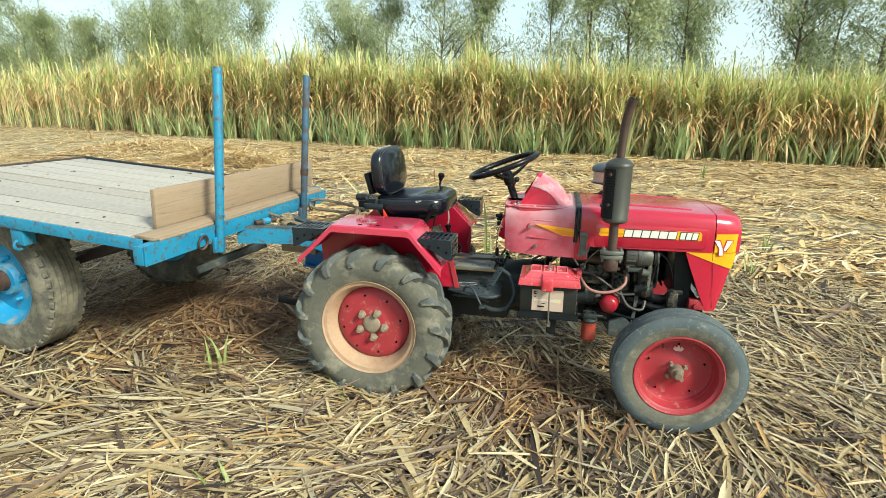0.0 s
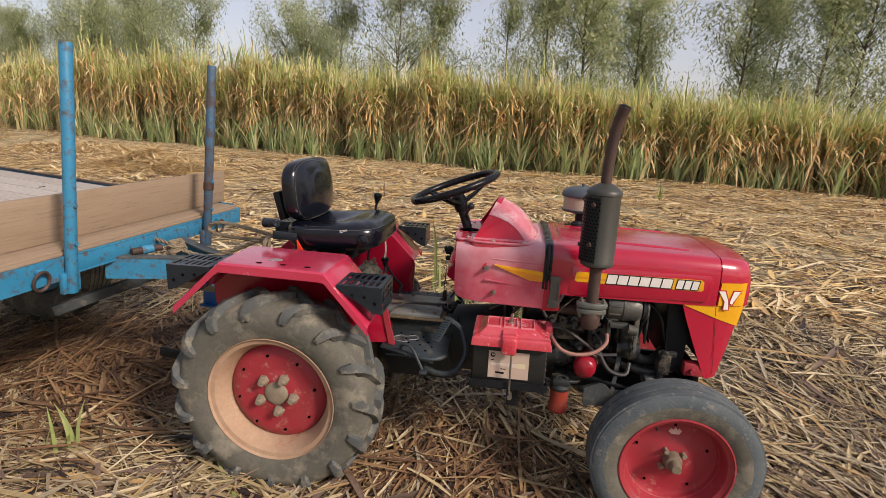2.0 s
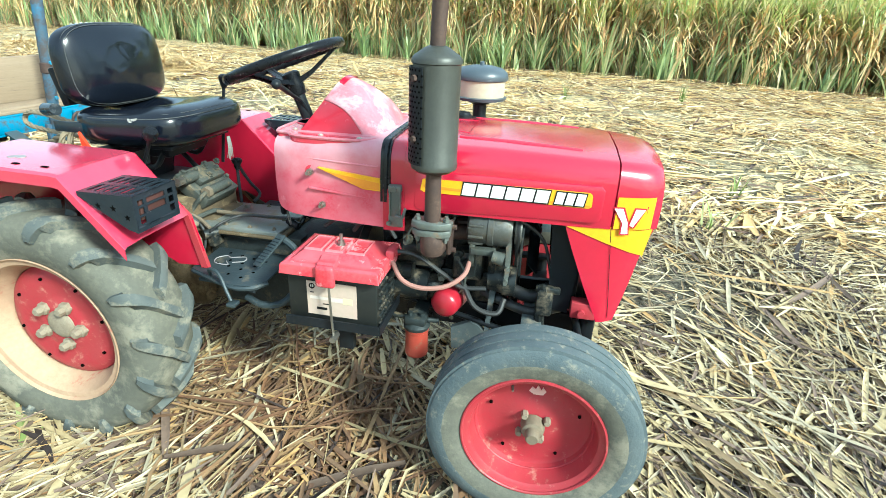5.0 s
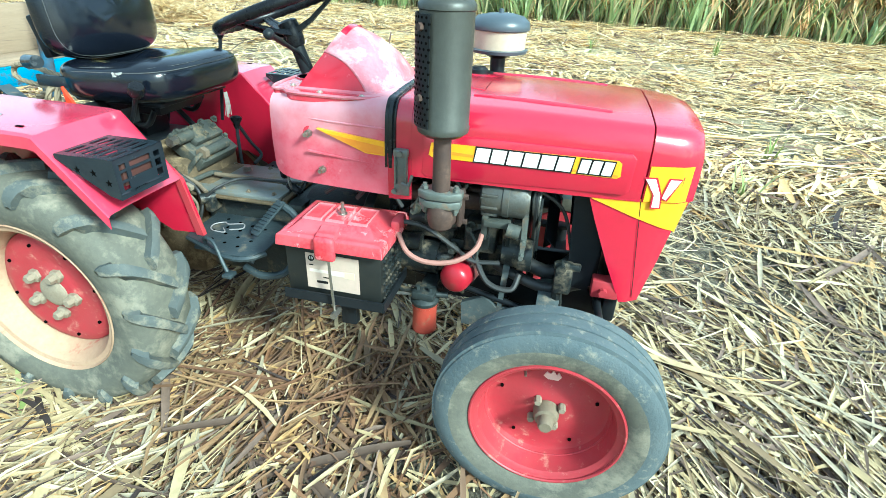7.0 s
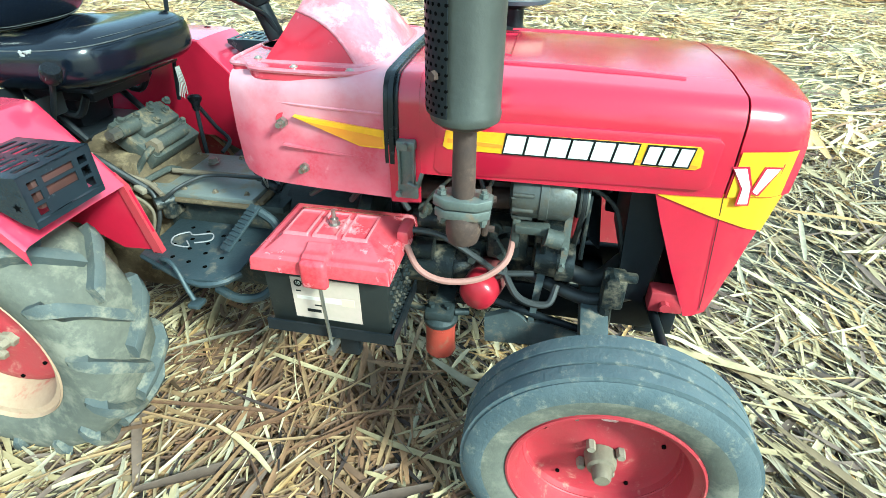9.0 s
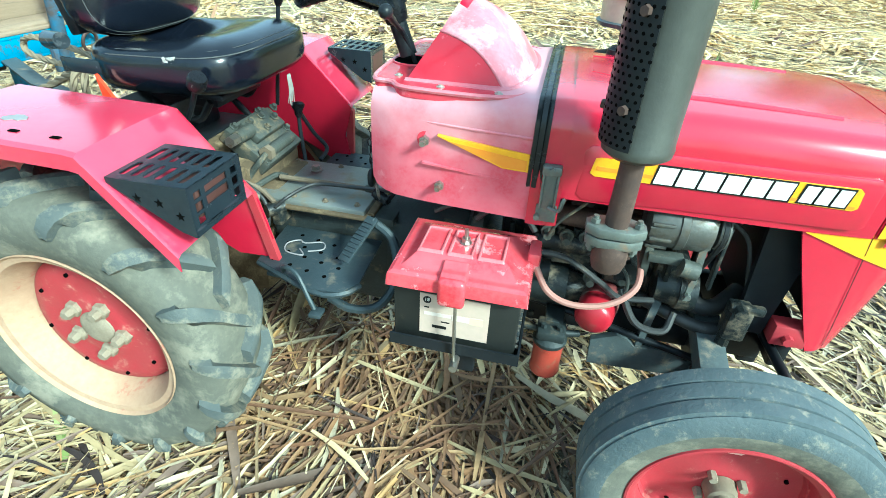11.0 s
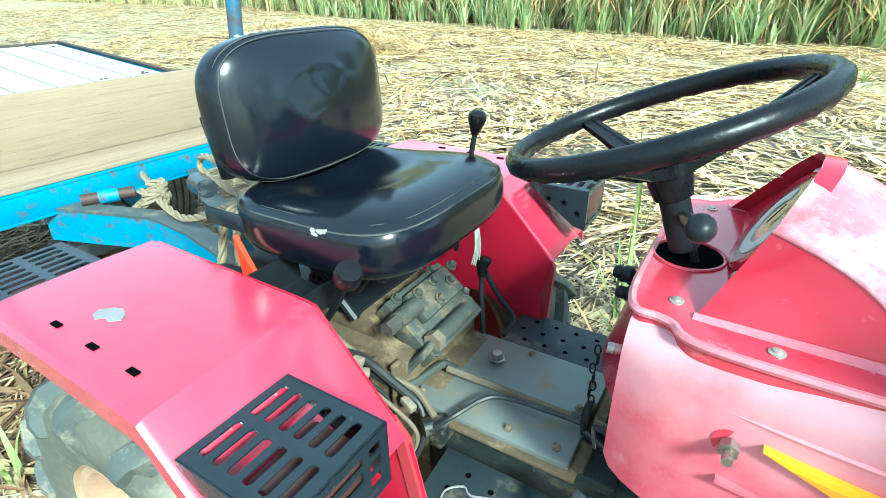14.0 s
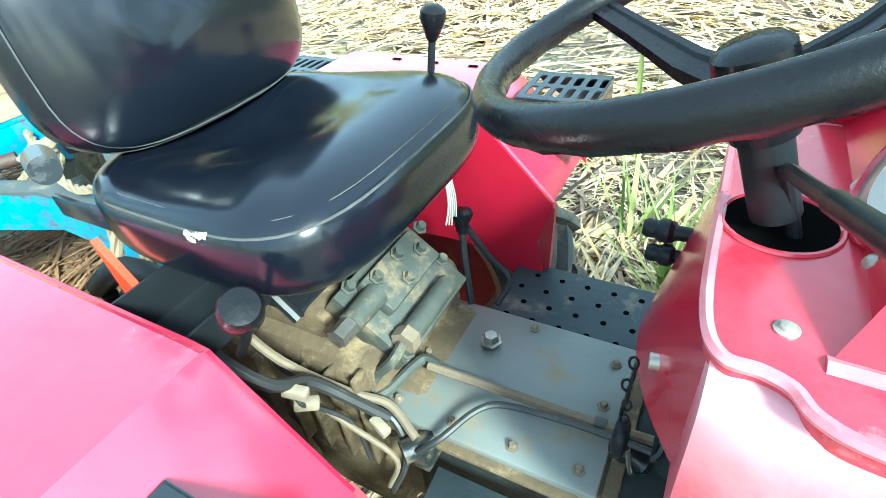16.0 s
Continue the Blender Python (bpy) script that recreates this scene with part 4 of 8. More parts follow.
def front_wheel():
    bm = bmesh.new()
    lathe(bm, [(0.02, -0.006), (0.060, -0.004), (0.085, -0.014), (0.150, -0.026), (0.166, -0.020), (0.176, 0.010), (0.182, 0.046), (0.192, 0.054), (0.200, 0.056), (0.206, 0.062),
               (0.208, 0.050), (0.194, 0.030), (0.188, -0.05), (0.02, -0.03)], seg=56)
    w = part("front_wheel", bm, M_WHEELRED, tractor, "red front wheel with a chipped dished disc")
    bm = bmesh.new()
    prof = [(0.196, -0.052), (0.222, -0.068), (0.258, -0.074), (0.286, -0.070), (0.300, -0.058)]
    for z, w_ in ((-0.041, 0.017), (0.0, 0.019), (0.041, 0.017)):
        prof += [(0.298, z - w_ - 0.001), (0.308, z - w_ + 0.001), (0.3095, z), (0.308, z + w_ - 0.001), (0.298, z + w_ + 0.001)]
    prof += [(0.300, 0.062), (0.286, 0.071), (0.258, 0.074), (0.222, 0.068), (0.196, 0.052)]
    lathe(bm, prof, seg=80, closed=True)
    for f in bm.faces:
        f.material_index = 1 if f.calc_center_median().xy.length > 0.266 else 0
    part("tyre", bm, [M_SIDEWALL, M_RUBBER_FRONT], w, "worn blue-black ribbed front tyre with dusty sidewall")
    bm = bmesh.new()
    lathe(bm, [(0.001, 0.062), (0.016, 0.062), (0.020, 0.056), (0.022, 0.034), (0.030, 0.030), (0.034, 0.018), (0.036, -0.004)], seg=20)
    part("hub_cap", bm, M_TAN, w, "dusty greased hub cap")
    bm = bmesh.new()
    tube(bm, [(0.2025 * math.cos(a), 0.2025 * math.sin(a), 0.0595) for a in np.linspace(0, 2 * math.pi, 65)], 0.0045, 6, 1)
    part("rim_lip", bm, M_WHEELRED, w, "dusty rim lip")
    bm = bmesh.new()
    tube(bm, [(0.172 * math.cos(a), 0.172 * math.sin(a), -0.004) for a in np.linspace(0, 2 * math.pi, 65)], 0.0030, 6, 1)
    part("disc_weld", bm, M_WHEELRED, w)
    for k in range(5):
        a = 2 * math.pi * k / 5 + 0.3
        bm = bmesh.new()
        lathe(bm, [(0.001, 0.001), (0.005, 0.001), (0.005, -0.004)], pose(0.135 * math.cos(a), 0.135 * math.sin(a), -0.0195), 10)
        part("disc_hole", bm, M_HOLE, w)
    bm = bmesh.new()
    lathe(bm, [(0.001, 0.022), (0.009, 0.022), (0.0105, 0.015), (0.0105, 0.0)], seg=6)
    nut = part("wheel_nut", bm, M_NUT, w)
    for k in range(4):
        a = math.pi / 2 * k + 0.6
        m = pose(0.047 * math.cos(a), 0.047 * math.sin(a), -0.004)
        if k == 0:
            nut.matrix_basis = m
        else:
            twin(nut, m)
    bm = bmesh.new()
    prism(bm, [(-0.022, 0.108), (-0.008, 0.098), (0.018, 0.099), (0.026, 0.112), (0.016, 0.124), (0.012, 0.114), (0.002, 0.130), (-0.004, 0.116), (-0.014, 0.122)], -0.021, -0.0165, "xy")
    part("paint_chip", bm, M_PINKISH, w, "chipped pale patch")
    bm = bmesh.new()
    cyl(bm, (-0.075, 0.132, -0.03), (-0.068, 0.120, 0.012), 0.004, None, 8)
    part("valve_stem", bm, M_STEEL, w)
    return w


fwheel = front_wheel()
fwheel.matrix_basis = pose(1.590, -0.495, 0.318, 90, 0, 0)
copy_thing(fwheel, pose(1.588, 0.485, 0.316, -90, 0, 0))


# bonnet and cowl ------------------------------------------------------------
def hood_half(x):
    return float(np.interp(x, (0.70, 0.76, 0.9, 1.13, 1.6, 1.74, 1.83, 1.87), (0.238, 0.262, 0.274, 0.285, 0.283, 0.272, 0.252, 0.225)))


def hood_top(x):
    return float(np.interp(x, (0.70, 1.0, 1.13, 1.45, 1.74, 1.84, 1.862, 1.872), (1.042, 1.056, 1.063, 1.062, 1.050, 1.042, 1.034, 1.010)))


def arch(x, foot, r=0.045, crown=0.012, grow=0.0):
    """Cross-section of the bonnet at x: up one side, over the top, down the other."""
    w, z = hood_half(x) + grow, hood_top(x) + grow
    pts = [(-w, foot), (-w - 0.004, foot + 0.4 * (z - foot))]
    for k in range(6):
        a = math.pi / 2 * k / 5
        pts.append((-w + r - r * math.cos(a), z - 1.25 * r + 1.25 * r * math.sin(a)))
    pts.append((-w * 0.45, z + crown * 0.8))
    pts.append((0.0, z + crown))
    full = pts + [(-y, zz) for y, zz in reversed(pts[:-1])]
    return [(x, y, zz) for y, zz in full]


bm = bmesh.new()
loft(bm, [arch(x, 0.868) for x in (1.135, 1.25, 1.4, 1.55, 1.66, 1.738)])
solid(bm, -0.004)
bonnet = part("bonnet", bm, M_RED, tractor, "glossy red bonnet", 30)
bm = bmesh.new()
xs = (1.742, 1.79, 1.83, 1.850, 1.862, 1.870)
loft(bm, [arch(x, 0.868, 0.045 + 0.003 * i) for i, x in enumerate(xs)])
solid(bm, -0.004)
nose = part("nose", bm, M_RED, tractor, "red nose piece of the bonnet", 30)
# raised rib along each top edge and the raised side panel
for s in SIDES:
    bm = bmesh.new()
    tube(bm, [(1.28, s * 0.17, 1.070), (1.45, s * 0.175, 1.069), (1.64, s * 0.18, 1.060)], 0.007, 8, 4)
    part("bonnet_rib", bm, M_RED, bonnet)
    bm = bmesh.new()
    poly = [(1.172, 0.980), (1.186, 0.994), (1.697, 0.992), (1.709, 0.980), (1.707, 0.896), (1.695, 0.886), (1.184, 0.872), (1.170, 0.884)]
    prism(bm, poly, s * 0.279, s * 0.2925, "xz", 0.004)
    part("side_panel", bm, M_RED, bonnet, "raised red side panel")
# lower flank of the nose, cut back under the bonnet
def on_nose(bm, s, out):
    """Bends a flat outline onto the flank of the nose."""
    for v in bm.verts:
        v.co.y += s * (hood_half(min(1.868, v.co.x + 0.20 * max(0.0, 0.87 - v.co.z))) + out)


for s in SIDES:
    bm = bmesh.new()
    cols = []
    for u in np.linspace(0, 1, 9):
        cols.append([(1.612 + (1.870 - 1.612) * u, 0.0, 0.874), (1.640 + (1.845 - 1.640) * u, 0.0, 0.80), (1.690 + (1.826 - 1.690) * u, 0.0, 0.68), (1.735 + (1.806 - 1.735) * u, 0.0, 0.58), (1.748 + (1.800 - 1.748) * u, 0.0, 0.550)])
    loft(bm, cols)
    on_nose(bm, s, -0.002)
    solid(bm, 0.006)
    part("nose_flank", bm, M_RED, nose, "red lower flank", 30)
    bm = bmesh.new()
    loft(bm, [[(x, 0.0, z) for x in (1.7405, 1.7425)] for z in np.linspace(0.868, 0.565, 6)])
    for v in bm.verts:
        v.co.x += 0.13 * (0.868 - v.co.z)
    on_nose(bm, s, 0.0010)
    part("seam", bm, M_INK, nose)
bm = bmesh.new()
loft(bm, [[(1.868, y, 0.99) for y in (-0.19, 0, 0.19)], [(1.862, y, 0.87) for y in (-0.21, 0, 0.21)], [(1.795, y, 0.552) for y in (-0.225, 0, 0.225)]])
solid(bm, 0.012)
part("grille", bm, M_BLACK, nose, "black front grille")
bm = bmesh.new()
for s in SIDES:
    ball(bm, (1.706, s * 0.262, 1.022), (0.010, 0.010, 0.010), 10, 8)
part("bonnet_screw", bm, M_SILVER, bonnet)

# yellow stripes along the flank
for s in SIDES:
    y0, y1 = s * 0.2915, s * 0.2945
    bm = bmesh.new()
    prism(bm, [(1.190, 0.936), (1.196, 0.968), (1.206, 0.971), (1.668, 0.973), (1.676, 0.966), (1.678, 0.934), (1.670, 0.928), (1.200, 0.930)], y0, y1)
    part("stripe", bm, M_YELLOW, bonnet, "yellow stripe sticker")
    bm = bmesh.new()
    prism(bm, [(1.20, 0.944), (1.34, 0.940), (1.672, 0.931), (1.672, 0.937), (1.34, 0.947), (1.20, 0.953)], y1 - s * 0.001, y1 + s * 0.0008)
    part("stripe_line", bm, M_ORANGE, bonnet)
    # the maker's word on the stripe, as plain slanted blocks
    x, n = 1.312, 0
    for wide, high in ((0.0415, 0.036),) * 6 + ((0.028, 0.034),) * 3:
        if n == 6:
            x += 0.014
        for grow, mat, lift in ((0.0035, M_INK, 0.0012), (0.0, M_WHITE, 0.0022)):
            zc = 0.9505
            bm = bmesh.new()
            sl = 0.006
            prism(bm, [(x - grow, zc - high / 2 - grow), (x + wide - 0.005 + grow, zc - high / 2 - grow), (x + wide - 0.005 + grow + sl, zc + high / 2 + grow), (x + sl - grow, zc + high / 2 + grow)],
                  y1 - s * 0.001, y1 + s * lift)
            part("mark_block" if mat is M_WHITE else "mark_outline", bm, mat, bonnet)
        x += wide
        n += 1
    # nose sticker and its plain emblem
    bm = bmesh.new()
    loft(bm, [[(x, 0.0, 0.874), (x, 0.0, 0.874 - (0.008 + 0.094 * min(1.0, max(0.0, (x - 1.618) / 0.25))))] for x in np.linspace(1.620, 1.862, 14)])
    for v in bm.verts:
        if v.co.x > 1.84:
            v.co.x = min(v.co.x, 1.870 - 0.22 * (0.874 - v.co.z))
    on_nose(bm, s, 0.0012)
    part("nose_sticker", bm, M_YELLOW, nose, "yellow corner sticker")
    bm = bmesh.new()
    loft(bm, [[(x, s * (hood_half(x) + 0.0066 + 0.0042 * k / 3), 0.870 + 0.0315 * k) for k in range(4)] for x in np.linspace(1.746, 1.852, 9)])
    part("nose_sticker", bm, M_YELLOW, nose)
    for grow, mat, lift in ((0.004, M_RED, 0.0012), (0.0, M_WHITE, 0.0022)):
        for poly in ([(1.740 - grow, 0.932 + grow), (1.764 + grow, 0.932 + grow), (1.782 + grow, 0.893), (1.788 + grow, 0.857 - grow), (1.769 - grow, 0.857 - grow), (1.768 - grow, 0.890)],
                     [(1.800 - grow, 0.931 + grow), (1.826 + grow, 0.930 + grow), (1.799 + grow, 0.878 - grow), (1.789 - grow, 0.884 - grow)]):
            bm = bmesh.new()
            prism(bm, poly, 0.0, s * 0.0009)
            for v in bm.verts:
                v.co.y += s * (hood_half(min(1.868, v.co.x + 0.20 * max(0.0, 0.87 - v.co.z))) + (0.0084 if v.co.z > 0.87 else 0.0075) + lift)
            part("emblem", bm, mat, nose, "plain pale emblem shape")

# cowl: faded rear half of the bonnet
bm = bmesh.new()
rows = []
for x in (0.706, 0.716, 0.735, 0.765, 0.82, 0.9, 1.0, 1.075):
    rows.append(arch(x, float(np.interp(x, (0.70, 0.716, 0.74, 0.80, 1.1), (0.845, 0.818, 0.808, 0.803, 0.800))), 0.04, 0.006))
vs = loft(bm, rows)
bm.faces.new(vs[0])
cowl = part("cowl", bm, M_FADED, tractor, "sun-faded pinkish-red cowl round the dashboard", 32)
bm = bmesh.new()
loft(bm, [arch(x, 0.795 if x < 1.13 else 0.80, 0.042, 0.006, 0.001) for x in (1.075, 1.10, 1.142)])
solid(bm, -0.004)
part("cowl_edge", bm, M_RED, cowl)
for s in SIDES:
    for (x, z) in ((0.839, 0.953), (0.875, 0.852)):
        bm = bmesh.new()
        lathe(bm, [(0.001, 0.006), (0.017, 0.006), (0.019, 0.0)], pose(x, s * 0.270, z, 90 * -s * -1, 0, 0) if s < 0 else pose(x, s * 0.270, z, -90, 0, 0), 16)
        part("washer_recess", bm, M_FADED_DARK, cowl)
        bm = bmesh.new()
        cyl(bm, (x, s * 0.272, z), (x, s * 0.284, z), 0.011, None, 6)
        cyl(bm, (x, s * 0.284, z), (x, s * 0.300, z), 0.006, None, 10)
        part("cowl_bolt", bm, M_STEEL, cowl)
    bm = bmesh.new()
    tube(bm, [(0.800, s * 0.2605, 0.993), (0.9, s * 0.2735, 0.991), (1.07, s * 0.2835, 0.988)], 0.0035, 6, 3)
    part("crease", bm, M_FADED, cowl)
    bm = bmesh.new()
    prism(bm, [(0.835, 0.902), (1.06, 0.882), (1.06, 0.886), (0.835, 0.906)], s * 0.266, s * 0.2835)
    part("crease", bm, M_FADED, cowl)
    bm = bmesh.new()
    prism(bm, [(0.868, 0.971), (1.066, 0.955), (1.066, 0.915), (1.012, 0.917)], s * 0.266, s * 0.2865)
    part("stripe", bm, M_YELLOW, cowl, "tapering yellow stripe sticker")
    bm = bmesh.new()
    prism(bm, [(0.897, 0.962), (1.062, 0.940), (1.062, 0.919), (1.013, 0.920)], s * 0.272, s * 0.2873)
    part("stripe_fade", bm, M_ORANGE, cowl)
    bm = bmesh.new()
    prism(bm, [(1.096, 0.962), (1.156, 0.958), (1.156, 0.917), (1.096, 0.917)], s * 0.280, s * 0.2895)
    part("stripe", bm, M_YELLOW, cowl)
    bm = bmesh.new()
    prism(bm, [(1.096, 0.937), (1.156, 0.935), (1.156, 0.940), (1.096, 0.943)], s * 0.284, s * 0.2905)
    part("stripe_line", bm, M_RED, cowl)
# red dash deck lying on the cowl, with a rolled border
bm = bmesh.new()
half_ = smooth_line([Vector(q) for q in ((0.694, 0.0, 0), (0.694, -0.12, 0), (0.699, -0.185, 0), (0.712, -0.214, 0), (0.735, -0.217, 0), (0.754, -0.225, 0), (0.768, -0.243, 0), (0.80, -0.254, 0), (0.89, -0.258, 0), (0.975, -0.254, 0), (1.030, -0.222, 0), (1.058, -0.125, 0), (1.064, 0.0, 0))], 5)
deck = [(q.x, q.y) for q in half_]
deck = deck + [(x, -y) for x, y in reversed(deck[1:-1])]
prism(bm, deck, 1.035, 1.0555, "xy", 0.004)
part("dash_deck", bm, M_FADED_DARK, cowl, "faded red dash deck")
# black rubber strap over the joint, with its latch
bm = bmesh.new()
rows = []
for dx in (-0.0165, -0.015, -0.007, -0.005, 0.005, 0.007, 0.015, 0.0165):
    lift = 0.009 if abs(dx) in (0.015, 0.005) else 0.006 if abs(dx) == 0.007 else 0.002
    rows.append([(x + 0.008 - 0.02 * (1.0 - z) if z < 1.0 else x + 0.008, y, z) for x, y, z in arch(1.076 + dx, 0.885, 0.045, 0.006, lift)])
loft(bm, rows)
solid(bm, 0.003)
part("strap", bm, M_STRAP, tractor, "ribbed black rubber strap over the bonnet joint", 30)
for s in SIDES:
    bm = bmesh.new()
    box(bm, (1.116, s * 0.298, 0.892), (0.034, 0.008, 0.096), 0.003)
    box(bm, (1.101, s * 0.302, 0.892), (0.005, 0.016, 0.090), 0.002)
    box(bm, (1.131, s * 0.302, 0.892), (0.005, 0.016, 0.090), 0.002)
    box(bm, (1.116, s * 0.300, 0.934), (0.040, 0.022, 0.022), 0.005)
    box(bm, (1.116, s * 0.297, 0.832), (0.044, 0.008, 0.040), 0.003)
    tube(bm, [(1.118, s * 0.304, 0.850), (1.140, s * 0.312, 0.848), (1.146, s * 0.312, 0.866), (1.150, s * 0.310, 0.878)], 0.0045, 6, 4)
    cyl(bm, (1.098, s * 0.304, 0.826), (1.098, s * 0.314, 0.826), 0.007, None, 6)
    cyl(bm, (1.116, s * 0.308, 0.936), (1.116, s * 0.318, 0.936), 0.008, None, 6)
    part("bonnet_latch", bm, M_LATCH, tractor, "grey steel bonnet latch")

# dashboard hump
bm = bmesh.new()


FOOT_REAR, SHOULDER, FOOT_FRONT = Vector((0.772, -0.196, 1.051)), Vector((0.829, -0.116, 1.146)), Vector((0.992, -0.204, 1.054))
ARCH = [SHOULDER] + [Vector(p) for p in ((0.840, -0.094, 1.168), (0.852, -0.066, 1.190), (0.862, -0.036, 1.207), (0.866, 0.0, 1.213))]
NOSE = [FOOT_FRONT] + [Vector(p) for p in ((1.012, -0.185, 1.055), (1.030, -0.140, 1.056), (1.042, -0.075, 1.057), (1.046, 0.0, 1.058))]


def crease(v):
    """Rounded edge between the flat side and the roof of the hump, v from the shoulder to the front foot."""
    return SHOULDER.lerp(FOOT_FRONT, v) + Vector((0.014, -0.012, 0.022)) * math.sin(math.pi * v)


def roof(u, v):
    """u across from the near to the far side, v from the rear arch to the front foot."""
    w = 8 * (u if u <= 0.5 else 1 - u)
    k = min(3, int(w))
    a, b = ARCH[k].lerp(ARCH[k + 1], w - k), NOSE[k].lerp(NOSE[k + 1], w - k)
    p = a.lerp(b, v) + Vector((0.014, -0.012 * (1 - w / 4), 0.022)) * math.sin(math.pi * v)
    if u > 0.5:
        p.y = -p.y
    return p


def hump(u, v):
    """The hump's outline: v = 0 along the rear rim, v = 1 along the foot."""
    if u < 0.2 or u > 0.8:
        w = min(u, 1 - u) / 0.2
        p = FOOT_REAR.lerp(SHOULDER if v < 0.5 else FOOT_FRONT, w)
        return Vector((p.x, p.y if u < 0.5 else -p.y, p.z))
    return roof((u - 0.2) / 0.6, v)


sheet(bm, 32, 14, roof)
roof_ = part("dash_hump", bm, M_BLEACHED, cowl, "sun-bleached pale red roof of the dashboard hump", 40)
for s in SIDES:
    bm = bmesh.new()
    flip = Matrix.Diagonal((1, -s, 1, 1))
    sheet(bm, 14, 10, lambda u, v: flip @ FOOT_REAR.lerp(FOOT_FRONT, u).lerp(crease(u), v))
    part("hump_side", bm, M_HUMPSIDE, roof_, "mottled deep red side of the hump", 40)
    bm = bmesh.new()
    tube(bm, [flip @ crease(k / 14) for k in range(15)], 0.0030, 8, 1)
    part("hump_edge", bm, M_BLEACHED, roof_)
bm = bmesh.new()
rim_ = [hump(u, 0.0) for u in np.linspace(0, 1, 27)]
loft(bm, [[q + Vector((0.022, 0, -0.002)) for q in rim_], [Vector((0.800, q.y * 0.97, 1.053)) for q in rim_]])
part("dash_panel", bm, M_RED, cowl, "red instrument panel")
bm = bmesh.new()
loft(bm, [rim_, [q + Vector((0.024, 0, -0.002)) for q in rim_]])
part("dash_lip", bm, M_RED, cowl)
bm = bmesh.new()
deck_line = [Vector((x, y, 1.0545)) for x, y in deck]
tube(bm, deck_line + [deck_line[0]], 0.0055, 6, 1)
part("deck_lip", bm, M_BLEACHED, cowl)
dn = Matrix.Translation((0.838, -0.012, 1.115)) @ Euler((0, radians(-62), 0)).to_matrix().to_4x4()
bm = bmesh.new()
lathe(bm, [(0.001, 0.010), (0.073, 0.010), (0.073, 0.0)], dn, 40)
dial = part("dial", bm, M_GLASSDIAL, tractor, "dusty round instrument dial")
bm = bmesh.new()
lathe(bm, [(0.069, 0.006), (0.073, 0.014), (0.080, 0.012), (0.082, 0.0)], dn, 40, True)
part("dial_rim", bm, M_RED, dial)
bm = bmesh.new()
arc_ = [(r_ * math.cos(a), r_ * math.sin(a)) for r_, aa in ((0.055, np.linspace(0.5, 5.2, 30)), (0.036, np.linspace(5.2, 0.5, 30))) for a in aa]
prism(bm, arc_, 0.0100, 0.0112, "xy")
bm.transform(dn)
part("dial_ring", bm, M_DIALRIM, dial, "white scale arc")
bm = bmesh.new()
prism(bm, [(-0.004, -0.002), (0.03, -0.0007), (0.03, 0.0007), (-0.004, 0.002)], 0.0125, 0.0135, "xy")
bm.transform(dn)
part("needle", bm, M_INK, dial)
for a in (0.7, 2.4, 3.9, 5.6):
    bm = bmesh.new()
    lathe(bm, [(0.001, 0.004), (0.005, 0.003), (0.008, 0.001), (0.008, -0.002)], dn @ pose(0.090 * math.cos(a), 0.090 * math.sin(a), 0.004), 10)
    part("dial_screw", bm, M_SILVER, dial)
# flange and screws round the hump
bm = bmesh.new()
tube(bm, [hump(k / 24, 1.0) + Vector((0, 0, -0.002)) for k in range(25)], 0.011, 8, 1)
part("dash_flange", bm, M_BLEACHED, cowl)
for (x, y, z) in ((0.858, -0.226, 1.056), (0.983, -0.231, 1.056), (0.749, -0.172, 1.056), (0.749, 0.172, 1.056), (0.858, 0.226, 1.056), (0.983, 0.231, 1.056)):
    bm = bmesh.new()
    lathe(bm, [(0.001, 0.005), (0.005, 0.004), (0.0055, 0.002), (0.009, 0.001), (0.009, -0.002)], pose(x, y, z), 14)
    part("dash_screw", bm, M_SILVER, cowl)
# rear apron of the cowl that carries the key switch
bm = bmesh.new()
sheet(bm, 16, 6, lambda u, v: Vector((0.712 - 0.02 * math.sin(math.pi * u) - 0.05 * (1 - (2 * u - 1) ** 2) * v, (2 * u - 1) * (0.215 - 0.03 * v), 1.05 - 0.20 * v)))
part("cowl_apron", bm, M_RED, cowl, "glossy red rear apron below the dashboard", 50)
bm = bmesh.new()
cyl(bm, (0.680, -0.100, 0.905), (0.664, -0.102, 0.905), 0.009, None, 14)
key = part("key_switch", bm, M_SILVER, tractor, "chrome key switch")
bm = bmesh.new()
for k in range(7):
    c = Vector((0.650 + 0.003 * math.sin(2.2 * k), -0.104 + 0.003 * math.cos(k), 0.893 - 0.017 * k))
    tube(bm, [c + Vector((0, 0.005 * math.cos(t), 0.010 * math.sin(t))) if k % 2 else c + Vector((0.005 * math.cos(t), 0, 0.010 * math.sin(t))) for t in np.linspace(0, 2 * math.pi, 9)], 0.0017, 5, 1)
part("key_chain", bm, M_BLACK, key)
bm = bmesh.new()
pillow(bm, (0.652, -0.108, 0.762), (0.010, 0.022, 0.026), 0.7, None, 16, 8)
part("key_fob", bm, M_BLACK, key)
for (x, z, y) in ((0.655, 0.88, 0.115), (0.652, 0.905, 0.135), (0.648, 0.93, 0.10)):
    bm = bmesh.new()
    lathe(bm, [(0.001, 0.052), (0.010, 0.052), (0.013, 0.046), (0.012, 0.036), (0.016, 0.030), (0.016, 0.020), (0.010, 0.014), (0.010, -0.05)], pose(x + 0.02, y, z, 0, -90, 0), 14)
    part("switch_knob", bm, M_BLACK, cowl, "black switch knob")

